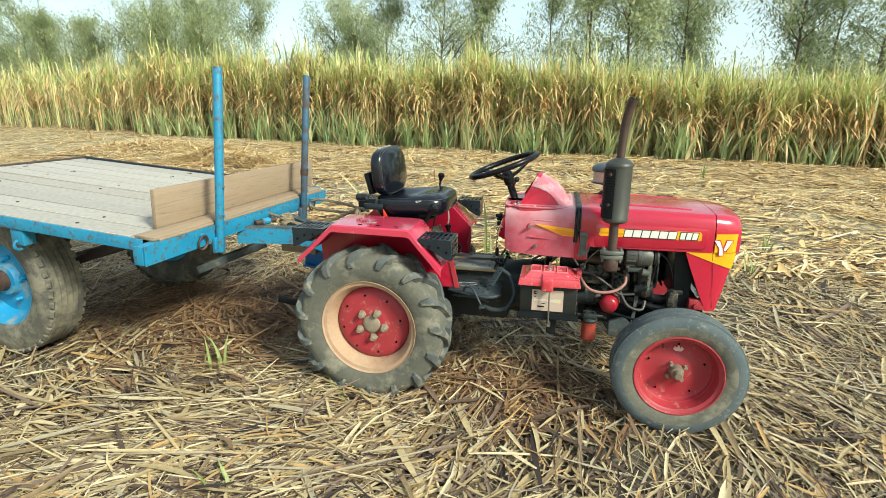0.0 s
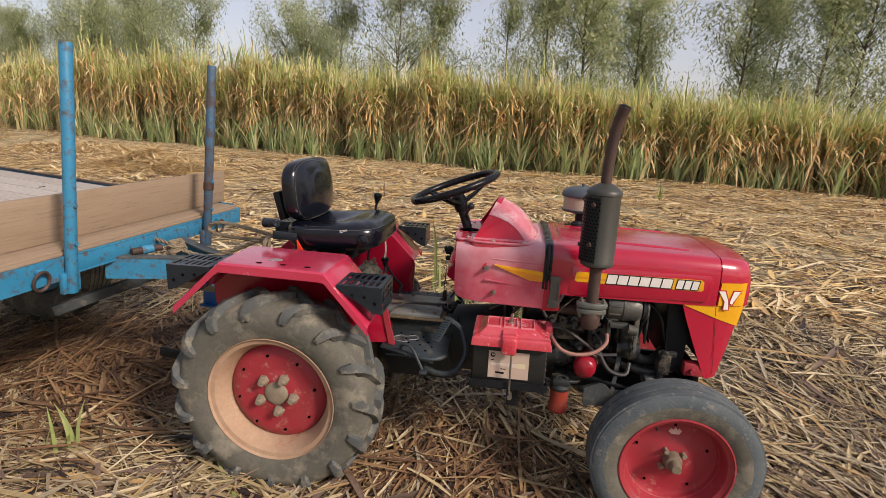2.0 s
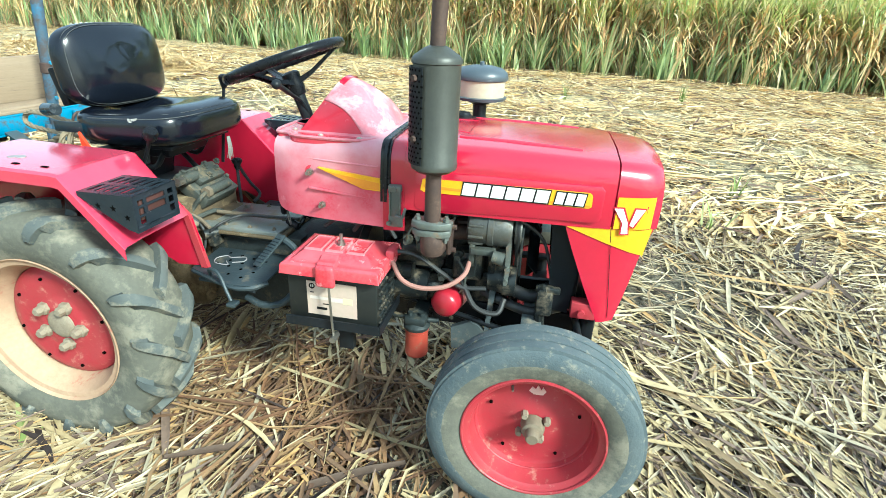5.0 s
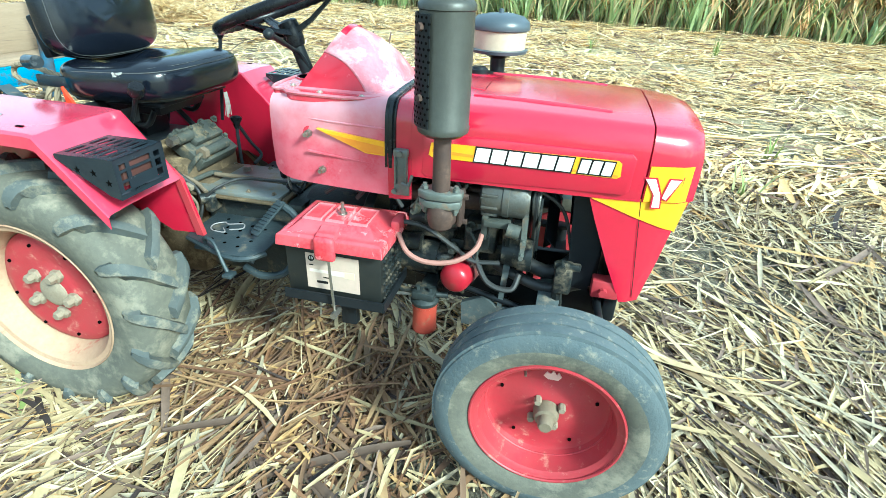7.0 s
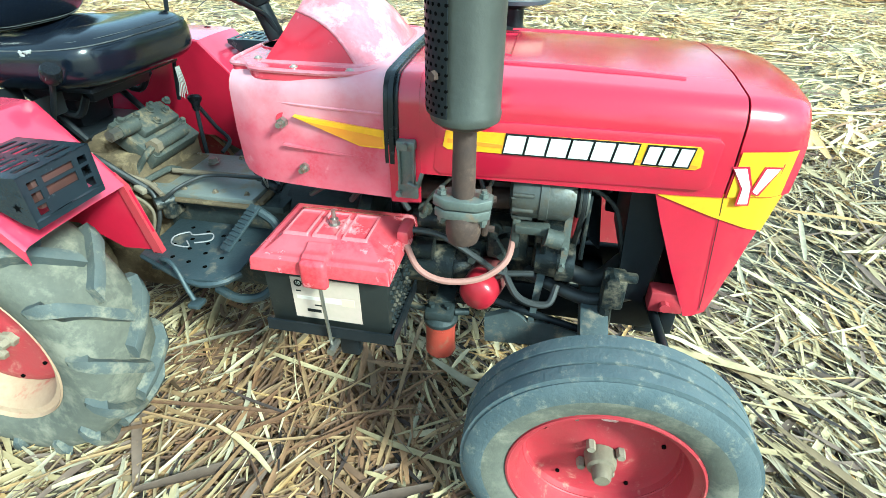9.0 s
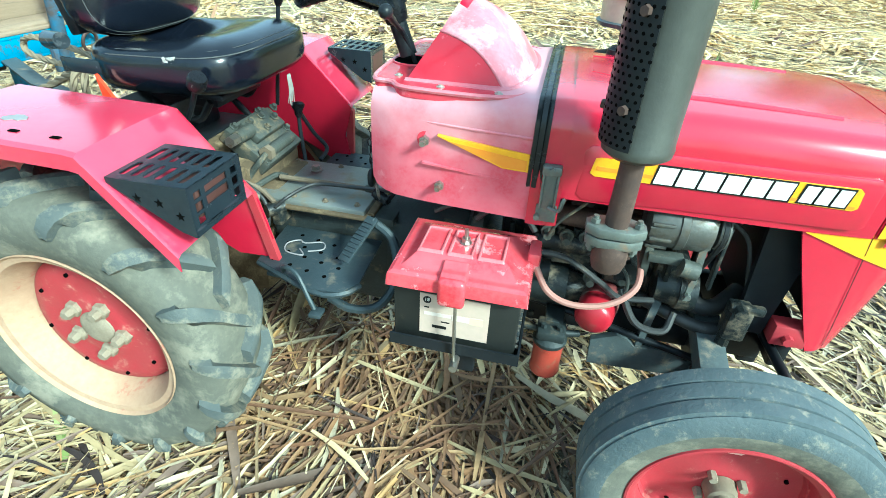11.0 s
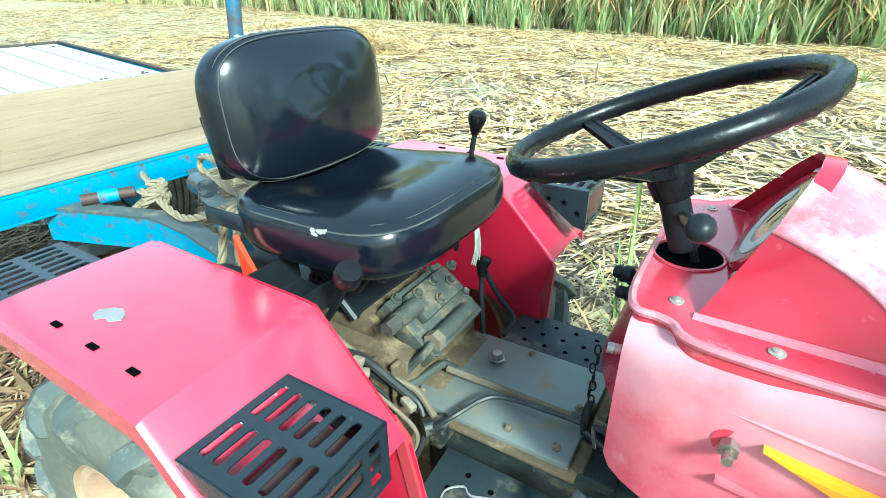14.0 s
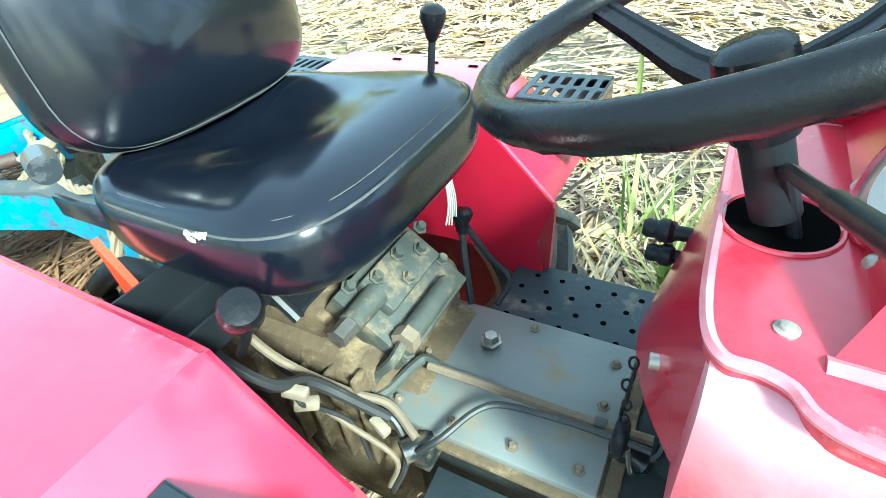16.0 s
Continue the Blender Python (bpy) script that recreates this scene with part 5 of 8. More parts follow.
# exhaust --------------------------------------------------------------------
EX, EY = 1.250, -0.396
bm = bmesh.new()
lathe(bm, [(0.020, 1.022), (0.046, 1.024), (0.060, 1.034), (0.062, 1.046), (0.060, 1.050), (0.060, 1.292), (0.063, 1.294), (0.063, 1.304), (0.057, 1.312), (0.030, 1.330), (0.021, 1.334)], pose(EX, EY, 0), 36)
muffler = part("muffler", bm, M_MUFFLER, tractor, "grey-brown upright exhaust muffler", 40)
bm = bmesh.new()
sheet(bm, 14, 12, lambda u, v: Vector((EX + 0.066 * math.cos(radians(140 + 112 * u)), EY + 0.066 * math.sin(radians(140 + 112 * u)), 1.050 + 0.236 * v)))
solid(bm, 0.002)
guard = part("heat_guard", bm, M_BLACK, tractor, "black perforated heat guard")
bm = bmesh.new()
for i in range(19):
    for j in range(10):
        a = radians(146 + 11.0 * j + (5.5 if i % 2 else 0))
        z = 1.058 + 0.0123 * i
        d = Vector((math.cos(a), math.sin(a), 0))
        cyl(bm, Vector((EX, EY, z)) + 0.0655 * d, Vector((EX, EY, z)) + 0.0685 * d, 0.0030, None, 6)
part("perforation", bm, M_HOLE, guard)
for z, a in ((1.116, 232), (1.261, 232), (1.10, 160), (1.27, 150)):
    d = Vector((math.cos(radians(a)), math.sin(radians(a)), 0))
    bm = bmesh.new()
    cyl(bm, Vector((EX, EY, z)) + 0.064 * d, Vector((EX, EY, z)) + 0.076 * d, 0.009, 0.008, 6)
    part("guard_bolt", bm, M_RUST, guard)
bm = bmesh.new()
tube(bm, [(EX, EY, 1.325), (EX + 0.003, EY - 0.001, 1.40), (EX + 0.008, EY - 0.006, 1.48), (EX + 0.018, EY - 0.018, 1.55), (EX + 0.030, EY - 0.034, 1.600)], (0.019, 0.021), 16, 6, cap=False)
solid(bm, 0.002)
part("tail_pipe", bm, M_RUST, muffler, "rusty bent tail pipe")
bm = bmesh.new()
ball(bm, (EX + 0.027, EY - 0.030, 1.590), (0.017, 0.017, 0.017), 12, 8)
part("pipe_mouth", bm, M_INK, muffler, "black pipe mouth")
bm = bmesh.new()
tube(bm, [(EX, EY, 1.03), (EX, EY + 0.001, 0.95), (EX, EY + 0.004, 0.86), (EX + 0.002, EY + 0.02, 0.80), (EX + 0.004, EY + 0.07, 0.775), (EX + 0.004, EY + 0.13, 0.775)], (0.021, 0.026), 14, 5)
lathe(bm, [(0.030, 0.850), (0.035, 0.842), (0.035, 0.800), (0.030, 0.782), (0.016, 0.772), (0.001, 0.770)], pose(EX + 0.001, EY + 0.006, 0), 20)
part("exhaust_elbow", bm, M_RUST, tractor, "rusty cast exhaust elbow")
bm = bmesh.new()
for z, w in ((0.874, 0.0), (0.851, -0.003)):
    prism(bm, [(EX - 0.056 - w, EY - 0.012), (EX - 0.030, EY - 0.030 - w), (EX + 0.030, EY - 0.030 - w), (EX + 0.056 + w, EY - 0.012), (EX + 0.056 + w, EY + 0.014), (EX + 0.030, EY + 0.032), (EX - 0.030, EY + 0.032), (EX - 0.056 - w, EY + 0.014)], z - 0.010, z + 0.010, "xy", 0.003)
for dx in (-0.040, 0.040):
    cyl(bm, (EX + dx, EY - 0.004, 0.822), (EX + dx, EY - 0.004, 0.900), 0.0055, None, 8)
    cyl(bm, (EX + dx, EY - 0.004, 0.885), (EX + dx, EY - 0.004, 0.894), 0.0095, None, 6)
    cyl(bm, (EX + dx, EY - 0.004, 0.830), (EX + dx, EY - 0.004, 0.840), 0.0095, None, 6)
part("exhaust_flange", bm, M_LATCH, tractor, "bolted clamp flange")
bm = bmesh.new()
box(bm, (EX + 0.036, EY + 0.095, 0.80), (0.014, 0.05, 0.10), 0.006)
for dz in (-0.036, 0.036):
    cyl(bm, (EX + 0.030, EY + 0.085, 0.80 + dz), (EX + 0.056, EY + 0.085, 0.80 + dz), 0.008, None, 6)
part("manifold_plate", bm, M_RUST, tractor)

# air cleaner on the far side and radiator cap
AX, AY = 1.27, 0.325
bm = bmesh.new()
lathe(bm, [(0.025, 0.78), (0.026, 1.02), (0.032, 1.03), (0.032, 1.05), (0.026, 1.055), (0.026, 1.10), (0.06, 1.116), (0.085, 1.122)], pose(AX, AY, 0), 28)
air = part("air_cleaner", bm, M_BLACK, tractor, "air pre-cleaner with a dusty bowl and blue-grey cap")
bm = bmesh.new()
lathe(bm, [(0.078, 1.128), (0.090, 1.131), (0.092, 1.190), (0.080, 1.194)], pose(AX, AY, 0), 32)
part("bowl", bm, M_BOWL, air, "dusty tan bowl")
bm = bmesh.new()
lathe(bm, [(0.080, 1.190), (0.099, 1.192), (0.102, 1.199), (0.097, 1.218), (0.078, 1.234), (0.040, 1.242), (0.001, 1.244)], pose(AX, AY, 0), 32)
lathe(bm, [(0.001, 1.256), (0.008, 1.255), (0.010, 1.240)], pose(AX, AY, 0), 12)
lathe(bm, [(0.078, 1.118), (0.096, 1.120), (0.100, 1.130), (0.080, 1.136)], pose(AX, AY, 0), 32)
part("cap", bm, M_BLUECAP, air, "blue-grey metal cap")
bm = bmesh.new()
lathe(bm, [(0.062, 0.0), (0.062, 0.004), (0.001, 0.004)], pose(1.235, 0.155, 1.070), 24)
part("filler_opening", bm, M_INK, bonnet)
bm = bmesh.new()
lathe(bm, [(0.001, 0.022), (0.022, 0.022), (0.026, 0.016), (0.030, 0.015), (0.031, 0.004), (0.026, 0.0)], pose(1.235, 0.155, 1.072), 12)
part("radiator_cap", bm, M_BLACK, tractor, "black radiator cap")
bm = bmesh.new()
rows = [(1.17, 0.10), (1.17, -0.06), (1.30, -0.12), (1.30, 0.10)]
tube(bm, [(x, y, 1.076) for x, y in rows + rows[:1]], 0.003, 5, 1)
part("bonnet_crease", bm, M_RED, bonnet)

# steering -------------------------------------------------------------------
SW = Matrix.Translation((0.670, -0.054, 1.250)) @ Euler((radians(2.6), radians(-19.9), 0)).to_matrix().to_4x4()
bm = bmesh.new()
ring = []
for k in range(72):
    a = 2 * math.pi * k / 72
    ring.append([SW @ Vector(((0.192 + (0.0135 + 0.0012 * math.cos(30 * a)) * math.cos(t)) * math.cos(a), (0.192 + 0.0135 * math.cos(t)) * math.sin(a),
                             (0.0155 + (0.0012 * math.cos(30 * a) if math.sin(t) < 0 else 0)) * math.sin(t))) for t in np.linspace(0, 2 * math.pi, 13)[:-1]])
ring.append(ring[0])
loft(bm, ring, close=True)
bmesh.ops.remove_doubles(bm, verts=bm.verts, dist=1e-5)
steer = part("steering_wheel", bm, M_STEER, tractor, "black three-spoke steering wheel", 60)
for k in range(3):
    a = 2 * math.pi * k / 3 + 0.30
    d = Vector((math.cos(a), math.sin(a), 0))
    side = Vector((-math.sin(a), math.cos(a), 0))
    bm = bmesh.new()
    rows = []
    for q, (w, t, z) in ((0.02, (0.020, 0.018, -0.072)), (0.07, (0.017, 0.013, -0.058)), (0.13, (0.013, 0.011, -0.030)), (0.187, (0.012, 0.010, -0.004))):
        rows.append([SW @ (d * q + side * sw * w + Vector((0, 0, z + st * t * 0.5))) for sw, st in ((-1, -1), (-0.5, -1), (-0.4, 0.2), (0.4, 0.2), (0.5, -1), (1, -1), (1, 1), (0.5, 1), (0.35, 0.5), (-0.35, 0.5), (-0.5, 1), (-1, 1))])
    loft(bm, rows, close=True)
    part("spoke", bm, M_STEER, steer)
bm = bmesh.new()
lathe(bm, [(0.001, -0.034), (0.022, -0.036), (0.029, -0.042), (0.031, -0.070), (0.030, -0.092), (0.026, -0.112), (0.020, -0.115)], SW, 24)
part("hub", bm, M_STEER, steer)
bm = bmesh.new()
lathe(bm, [(0.0205, -0.105), (0.0205, -0.19)], SW, 18)
part("steering_column", bm, M_BLACK, tractor, "black steering column")
bm = bmesh.new()
lathe(bm, [(0.001, 0.0), (0.97, 0.0), (1.0, 0.0008), (1.0, -0.004)], pose(0.742, -0.034, 1.0562) @ Matrix.Diagonal((0.047, 0.048, 1.0, 1.0)), 32)
part("column_opening", bm, M_HOLE, cowl, "dark oval opening round the column")
bm = bmesh.new()
tube(bm, [(0.742 + 0.048 * math.cos(a), -0.034 + 0.049 * math.sin(a), 1.0565) for a in np.linspace(0, 2 * math.pi, 33)], 0.0028, 6, 1)
part("opening_rim", bm, M_FADED_DARK, cowl)
bm = bmesh.new()
tube(bm, [(0.757, -0.050, 1.045), (0.738, -0.058, 1.10), (0.728, -0.078, 1.130), (0.736, -0.14, 1.153), (0.748, -0.216, 1.181)], 0.0060, 8, 4)
tube(bm, [(0.742, -0.185, 1.170), (0.760, -0.280, 1.202)], 0.0080, 10, 1)
col = part("throttle_lever", bm, M_BLACK, tractor, "black hand throttle on the column")
bm = bmesh.new()
ball(bm, (0.763, -0.293, 1.205), (0.0140, 0.0165, 0.0140), 16, 12)
part("knob", bm, M_BLACK, col)

def perforated(bm, us, vs, hole, place):
    """A sheet over the lines us and vs, with the cells for which hole(i, j) is true left open."""
    grid = [[bm.verts.new(place(u, v)) for v in vs] for u in us]
    for i in range(len(us) - 1):
        for j in range(len(vs) - 1):
            if not hole(i, j):
                bm.faces.new((grid[i][j], grid[i + 1][j], grid[i + 1][j + 1], grid[i][j + 1]))
    for v in [v for v in bm.verts if not v.link_faces]:
        bm.verts.remove(v)


# fenders --------------------------------------------------------------------
FPTS = [(-0.335, 0.800), (-0.158, 0.968), (-0.140, 0.982), (0.245, 0.975), (0.268, 0.972), (0.432, 0.782)]
for s in SIDES:
    bm = bmesh.new()
    rows = []
    outer_y, tip = (0.604, 0.0) if s < 0 else (0.535, 0.018)
    for y, dz in ((0.320 if s < 0 else 0.305, 0.0), (0.326 if s < 0 else 0.31, 0.004), (0.42, 0.006), (outer_y - 0.074, 0.005), (outer_y - 0.012, 0.002), (outer_y - 0.002, -0.004), (outer_y, -0.034)):
        rows.append([(x, s * y, z + dz + (tip if x > 0.4 else 0.0)) for x, z in FPTS])
    loft(bm, rows)
    solid(bm, 0.003)
    fender = part("fender", bm, M_FENDER, tractor, "chalky red rear fender with folded edge", 25)
    bm = bmesh.new()
    fx = 0.0 if s < 0 else 0.05
    side = [(-0.32, 0.62)] + [(x, z - 0.001 + (tip if x > 0.4 else 0.0)) for x, z in FPTS] + [(0.452 - fx, 0.70), (0.470 - fx, 0.605), (0.36, 0.60), (0.25, 0.66), (-0.1, 0.66)]
    prism(bm, side, s * (0.315 if s < 0 else 0.300), s * (0.321 if s < 0 else 0.306), "xz")
    part("inner_panel", bm, M_RED, fender, "red inner fender panel")
    bm = bmesh.new()
    prism(bm, [(0.405, 0.812), (0.432, 0.782), (0.473 - fx, 0.60), (0.450 - fx, 0.59)], s * 0.312, s * 0.328, "xz")
    part("fender_stay", bm, M_WHEELRED, fender)
    for x in (0.0, 0.095, 0.19):
        bm = bmesh.new()
        box(bm, (x, s * (outer_y - 0.048), 0.982 - 0.018 * (x + 0.140) + 0.0047), (0.020, 0.009, 0.002), 0.0)
        part("slot", bm, M_HOLE, fender)
    if s < 0:
        bm = bmesh.new()
        prism(bm, [(0.015, -0.505), (0.03, -0.49), (0.045, -0.485), (0.062, -0.492), (0.07, -0.503), (0.058, -0.515), (0.045, -0.512), (0.035, -0.522), (0.02, -0.517)], 0.9800, 0.9851, "xy")
        part("paint_loss", bm, M_PATCH, fender, "bare grey patch of lost paint")
    for x0, d in ((0.312, 1), (-0.205, -1)):
        # perforated lamp guard: slotted top, cut-out front and sides
        top, yi, yo = (0.934, 0.425, 0.592) if d > 0 else (0.948, 0.385, 0.553)
        xa, xb = (x0, x0 + 0.170) if d > 0 else (x0 - 0.178, x0)
        if s > 0 and d > 0:
            top, yi, yo, xa, xb = 0.966, 0.388, 0.528, 0.322, 0.474
        yc = (yi + yo) / 2
        us = [xa, xa + 0.012]
        for k in range(6):
            us += [us[-1] + 0.0140, us[-1] + 0.0140 + 0.0110]
        us = us[:-1] + [xb]
        us = [xa + (u - xa) * (xb - xa) / (us[-1] - xa) if k_ < len(us) - 1 else xb for k_, u in enumerate(us)]
        vs_ = [yi, yi + 0.022, yc - 0.012, yc + 0.012, yo - 0.022, yo]
        bm = bmesh.new()
        # slots with rounded ends: the corners of each hole are drawn in
        ends = []
        for v in vs_:
            ends += [v] if v in (yi, yo) else [v - 0.004, v, v + 0.004]
        def slot_point(u, v):
            k = us.index(u)
            if 0 < k < len(us) - 1 and any(abs(v - e) < 1e-9 for e in (vs_[1] - 0.004, vs_[2] + 0.004, vs_[3] - 0.004, vs_[4] + 0.004)):
                u += 0.0030 if k % 2 else -0.0030
            return Vector((u, s * v, top))
        perforated(bm, us, ends, lambda i, j: i % 2 == 1 and j in (1, 2, 3, 4, 5, 7, 8, 9, 10, 11) and (1 <= j <= 5 and ends[j] >= vs_[1] - 0.0041 and ends[j + 1] <= vs_[2] + 0.0041 or ends[j] >= vs_[3] - 0.0041 and ends[j + 1] <= vs_[4] + 0.0041), slot_point)
        solid(bm, 0.003)
        guard = part("lamp_guard", bm, M_GUARD, tractor, "black slotted sheet-metal lamp guard")
        xf = xb if d > 0 else xa
        xr = xa if d > 0 else xb
        low = top - 0.104
        for y in (yi, yo):
            bm = bmesh.new()
            prism(bm, [(xr, top), (xf, top), (xf, low), (xf - d * 0.03, low + 0.008), (xr + d * 0.0, top - 0.012)], s * y - 0.0015, s * y + 0.0015)
            part("guard_side", bm, M_GUARD, guard)
            for k, cx in enumerate((0.35, 0.62, 0.85)):
                px, pz = xr + (xf - xr) * cx, top - 0.030 - 0.028 * cx * (1.3 if k == 2 else 0.5)
                star = [(px + (0.010 if j % 2 == 0 else 0.0042) * math.sin(j * math.pi / 5), pz + (0.010 if j % 2 == 0 else 0.0042) * math.cos(j * math.pi / 5)) for j in range(10)]
                bm = bmesh.new()
                prism(bm, star, s * y - 0.0022, s * y + 0.0022)
                part("star_cutout", bm, M_HOLE, guard)
        # front of the guard: a frame with bars, open between
        bm = bmesh.new()
        perforated(bm, [yi, yi + 0.014, yc - 0.048, yc - 0.036, yc + 0.036, yc + 0.048, yo - 0.014, yo],
                   [low, low + 0.016, top - 0.090, top - 0.083, top - 0.064, top - 0.057, top - 0.038, top - 0.031, top - 0.016, top],
                   lambda i, j: i in (1, 3, 5) and j in (1, 3, 5, 7) and not (i == 3 and j == 3), lambda u, v: Vector((xf, s * u, v)))
        solid(bm, 0.003)
        part("guard_front", bm, M_GUARD, guard)
        bm = bmesh.new()
        box(bm, ((xf + xr) / 2 + d * 0.035, s * yc, (top + low) / 2 + 0.004), (0.085, 0.11, 0.062), 0.006)
        part("lamp", bm, M_LAMP, guard, "smoked red lamp behind the guard")

# seat -----------------------------------------------------------------------
CM = Matrix.Translation((0.155, -0.022, 1.022)) @ Euler((0, radians(-3), 0)).to_matrix().to_4x4()
bm = bmesh.new()
rows = []
for i in range(73):
    b = -math.pi / 2 + math.pi * i / 72
    row = []
    for j in range(120):
        a = 2 * math.pi * j / 120
        cb = abs(math.cos(b)) ** 0.38
        x, y = cb * math.copysign(abs(math.cos(a)) ** 0.52, math.cos(a)), cb * math.copysign(abs(math.sin(a)) ** 0.52, math.sin(a))
        z = math.copysign(abs(math.sin(b)) ** 0.62, math.sin(b))
        dz = 0.0
        if z > 0:
            # saddle: hollow along the middle, raised thigh rolls and a lip in front
            dz = -0.046 * math.exp(-(y / 0.56) ** 2 - ((x + 0.22) / 0.56) ** 2) + 0.004 * math.sin(3.0 * x + 0.5) * (1 - y * y) + 0.020 * max(0.0, -x - 0.35) - 0.010 * max(0.0, x - 0.6)
            dz += 0.0016 * math.sin(17 * x + 9 * y) * math.exp(-((y + 0.62) / 0.25) ** 2)
            # creases pulled in where the rider sits and a tear at the near edge
            for cx, cy, yaw, long in ((-0.05, -0.52, 1.0, 0.16), (0.42, 0.45, -0.5, 0.13), (-0.55, 0.1, 0.3, 0.14), (0.1, 0.0, 0.2, 0.08)):
                ca, sa = math.cos(yaw), math.sin(yaw)
                p, q = (x - cx) * ca + (y - cy) * sa, -(x - cx) * sa + (y - cy) * ca
                dz -= 0.0035 * math.exp(-(p / long) ** 2 - (q / 0.035) ** 2)
        row.append(CM @ Vector((0.222 * x, 0.232 * y * (1 + 0.05 * x), 0.068 * z + dz)))
    rows.append(row)
loft(bm, rows, close=True)
bmesh.ops.remove_doubles(bm, verts=bm.verts, dist=1e-5)
seat = part("seat_cushion", bm, M_VINYL, tractor, "black vinyl seat cushion with worn piping", 70)
bm = bmesh.new()
for off in (0.0, 0.012):
    pts = []
    for k in range(49):
        a = 2 * math.pi * k / 48
        def pw(w, e):
            return math.copysign(abs(w) ** e, w)
        x, y = pw(math.cos(a), 0.50), pw(math.sin(a), 0.50)
        pts.append(CM @ Vector(((0.2145 - off) * x, (0.2245 - off) * y * (1 + 0.05 * x), 0.036 + 0.9 * off)))
    tube(bm, pts, 0.0008 if off else 0.0018, 5, 1)
part("seat_piping", bm, M_STITCH, seat, "pale stitched seam")
bm = bmesh.new()
rt = random.Random(4)
for k in range(26):
    q = CM @ Vector((0.052 + 0.034 * rt.random(), -0.2270 - 0.004 * rt.random(), 0.036 - 0.014 * rt.random()))
    box(bm, (0, 0, 0), (0.011 * rt.uniform(0.4, 1), 0.003, 0.007 * rt.uniform(0.4, 1)), 0.0, Matrix.Translation(q) @ Euler((rt.uniform(-0.5, 0.5), rt.uniform(-0.7, 0.7), 0)).to_matrix().to_4x4())
part("torn_corner", bm, M_STUFFING, seat, "torn seat corner with pale stuffing")
BM = Matrix.Translation((-0.008, -0.012, 1.203)) @ Euler((0, radians(-5), 0)).to_matrix().to_4x4()


def pw(w, e):
    return math.copysign(abs(w) ** e, w)


def emblem(y, z):
    """Shallow relief of an oval with two slanted strokes, pressed into the backrest."""
    y += 0.030
    d = math.hypot(y / 0.078, (z - 0.022) / 0.052)
    h = 0.0050 * math.exp(-((d - 1.0) / 0.16) ** 2)
    for y0 in (-0.030, 0.006, 0.036):
        k = (y - y0) - 0.35 * (z - 0.022)
        h += 0.0042 * math.exp(-(k / 0.010) ** 2) * max(0.0, 1 - d * d)
    return h


bm = bmesh.new()
rows = []
BH = 0.136
for i in range(61):
    b = -math.pi / 2 + math.pi * i / 60
    row = []
    for j in range(96):
        a = 2 * math.pi * j / 96
        y, z = pw(math.cos(a), 0.55), pw(math.sin(a), 0.55)
        rr = max(0.0, math.cos(b)) ** 0.42
        bulge = pw(math.sin(b), 0.62)
        yy, zz = 0.224 * rr * y, BH * rr * z
        x = 0.046 * bulge - 0.018 * (rr * y) ** 2
        if b > 0:
            x += (0.024 - 0.010 * rr * z) * (1 - (rr * y) ** 2) * (1 - (rr * z) ** 2) + emblem(yy, zz) + 0.0012 * math.sin(60 * zz + 25 * yy) * max(0.0, -z) * rr
        row.append(BM @ Vector((x, yy, zz)))
    rows.append(row)
loft(bm, rows, close=True)
bmesh.ops.remove_doubles(bm, verts=bm.verts, dist=1e-5)
back = part("backrest", bm, M_VINYL, tractor, "black vinyl padded backrest with a pressed oval emblem", 70)
bm = bmesh.new()
for w in (0.0, 0.010):
    pts = []
    for k in range(53):
        a = 2 * math.pi * k / 52
        y, z = math.copysign(abs(math.cos(a)) ** 0.55, math.cos(a)), math.copysign(abs(math.sin(a)) ** 0.55, math.sin(a))
        pts.append(BM @ Vector((0.034 - 0.018 * y * y - 1.1 * w, (0.2130 + 0.55 * w) * y, (BH - 0.0065 + 0.55 * w) * z)))
    tube(bm, pts, 0.0011, 5, 1)
part("backrest_stitching", bm, M_STITCH, back)
for k in range(11):
    bm = bmesh.new()
    lathe(bm, [(0.001, 0.003), (0.004, 0.002), (0.005, 0.0)], BM @ pose(-0.016, -0.125 + 0.021 * k, 0.992 * BH * (1 - abs((-0.125 + 0.021 * k) / 0.22) ** 3.64) ** 0.275 + 0.001), 8)
    part("stud", bm, M_STUFFING, back)
# rear shell of the backrest, hinge and brackets
bm = bmesh.new()
box(bm, (-0.088, -0.005, -0.045), (0.030, 0.36, 0.125), 0.006, BM @ Matrix.Rotation(radians(-9), 4, "Y"))
part("back_shell", bm, M_BLACK, back, "black plastic back shell")
for s in SIDES:
    bm = bmesh.new()
    cyl(bm, (-0.145, s * 0.180 - 0.025, 1.062), (-0.080, s * 0.205 - 0.025, 1.070), 0.022, 0.019, 16)
    box(bm, (-0.04, s * 0.200 - 0.03, 1.015), (0.12, 0.010, 0.035), 0.004)
    part("seat_hinge", bm, M_GUARD, tractor, "black seat hinge")
bm = bmesh.new()
box(bm, (0.14, -0.02, 0.958), (0.32, 0.34, 0.014), 0.005)
box(bm, (0.12, -0.02, 0.930), (0.24, 0.22, 0.045), 0.008)
for y in (-0.13, 0.11):
    tube(bm, [(0.22, y, 0.925), (0.17, y, 0.87), (0.08, y, 0.89), (0.04, y, 0.80)], 0.010, 8, 4)
    tube(bm, [(0.03, y, 0.925), (0.10, y, 0.87), (0.17, y, 0.80)], 0.010, 8, 4)
box(bm, (0.05, -0.01, 0.80), (0.24, 0.22, 0.02), 0.005)
box(bm, (0.05, -0.01, 0.855), (0.12, 0.12, 0.10), 0.01)
part("seat_frame", bm, M_BLACK, tractor, "black sprung seat frame")

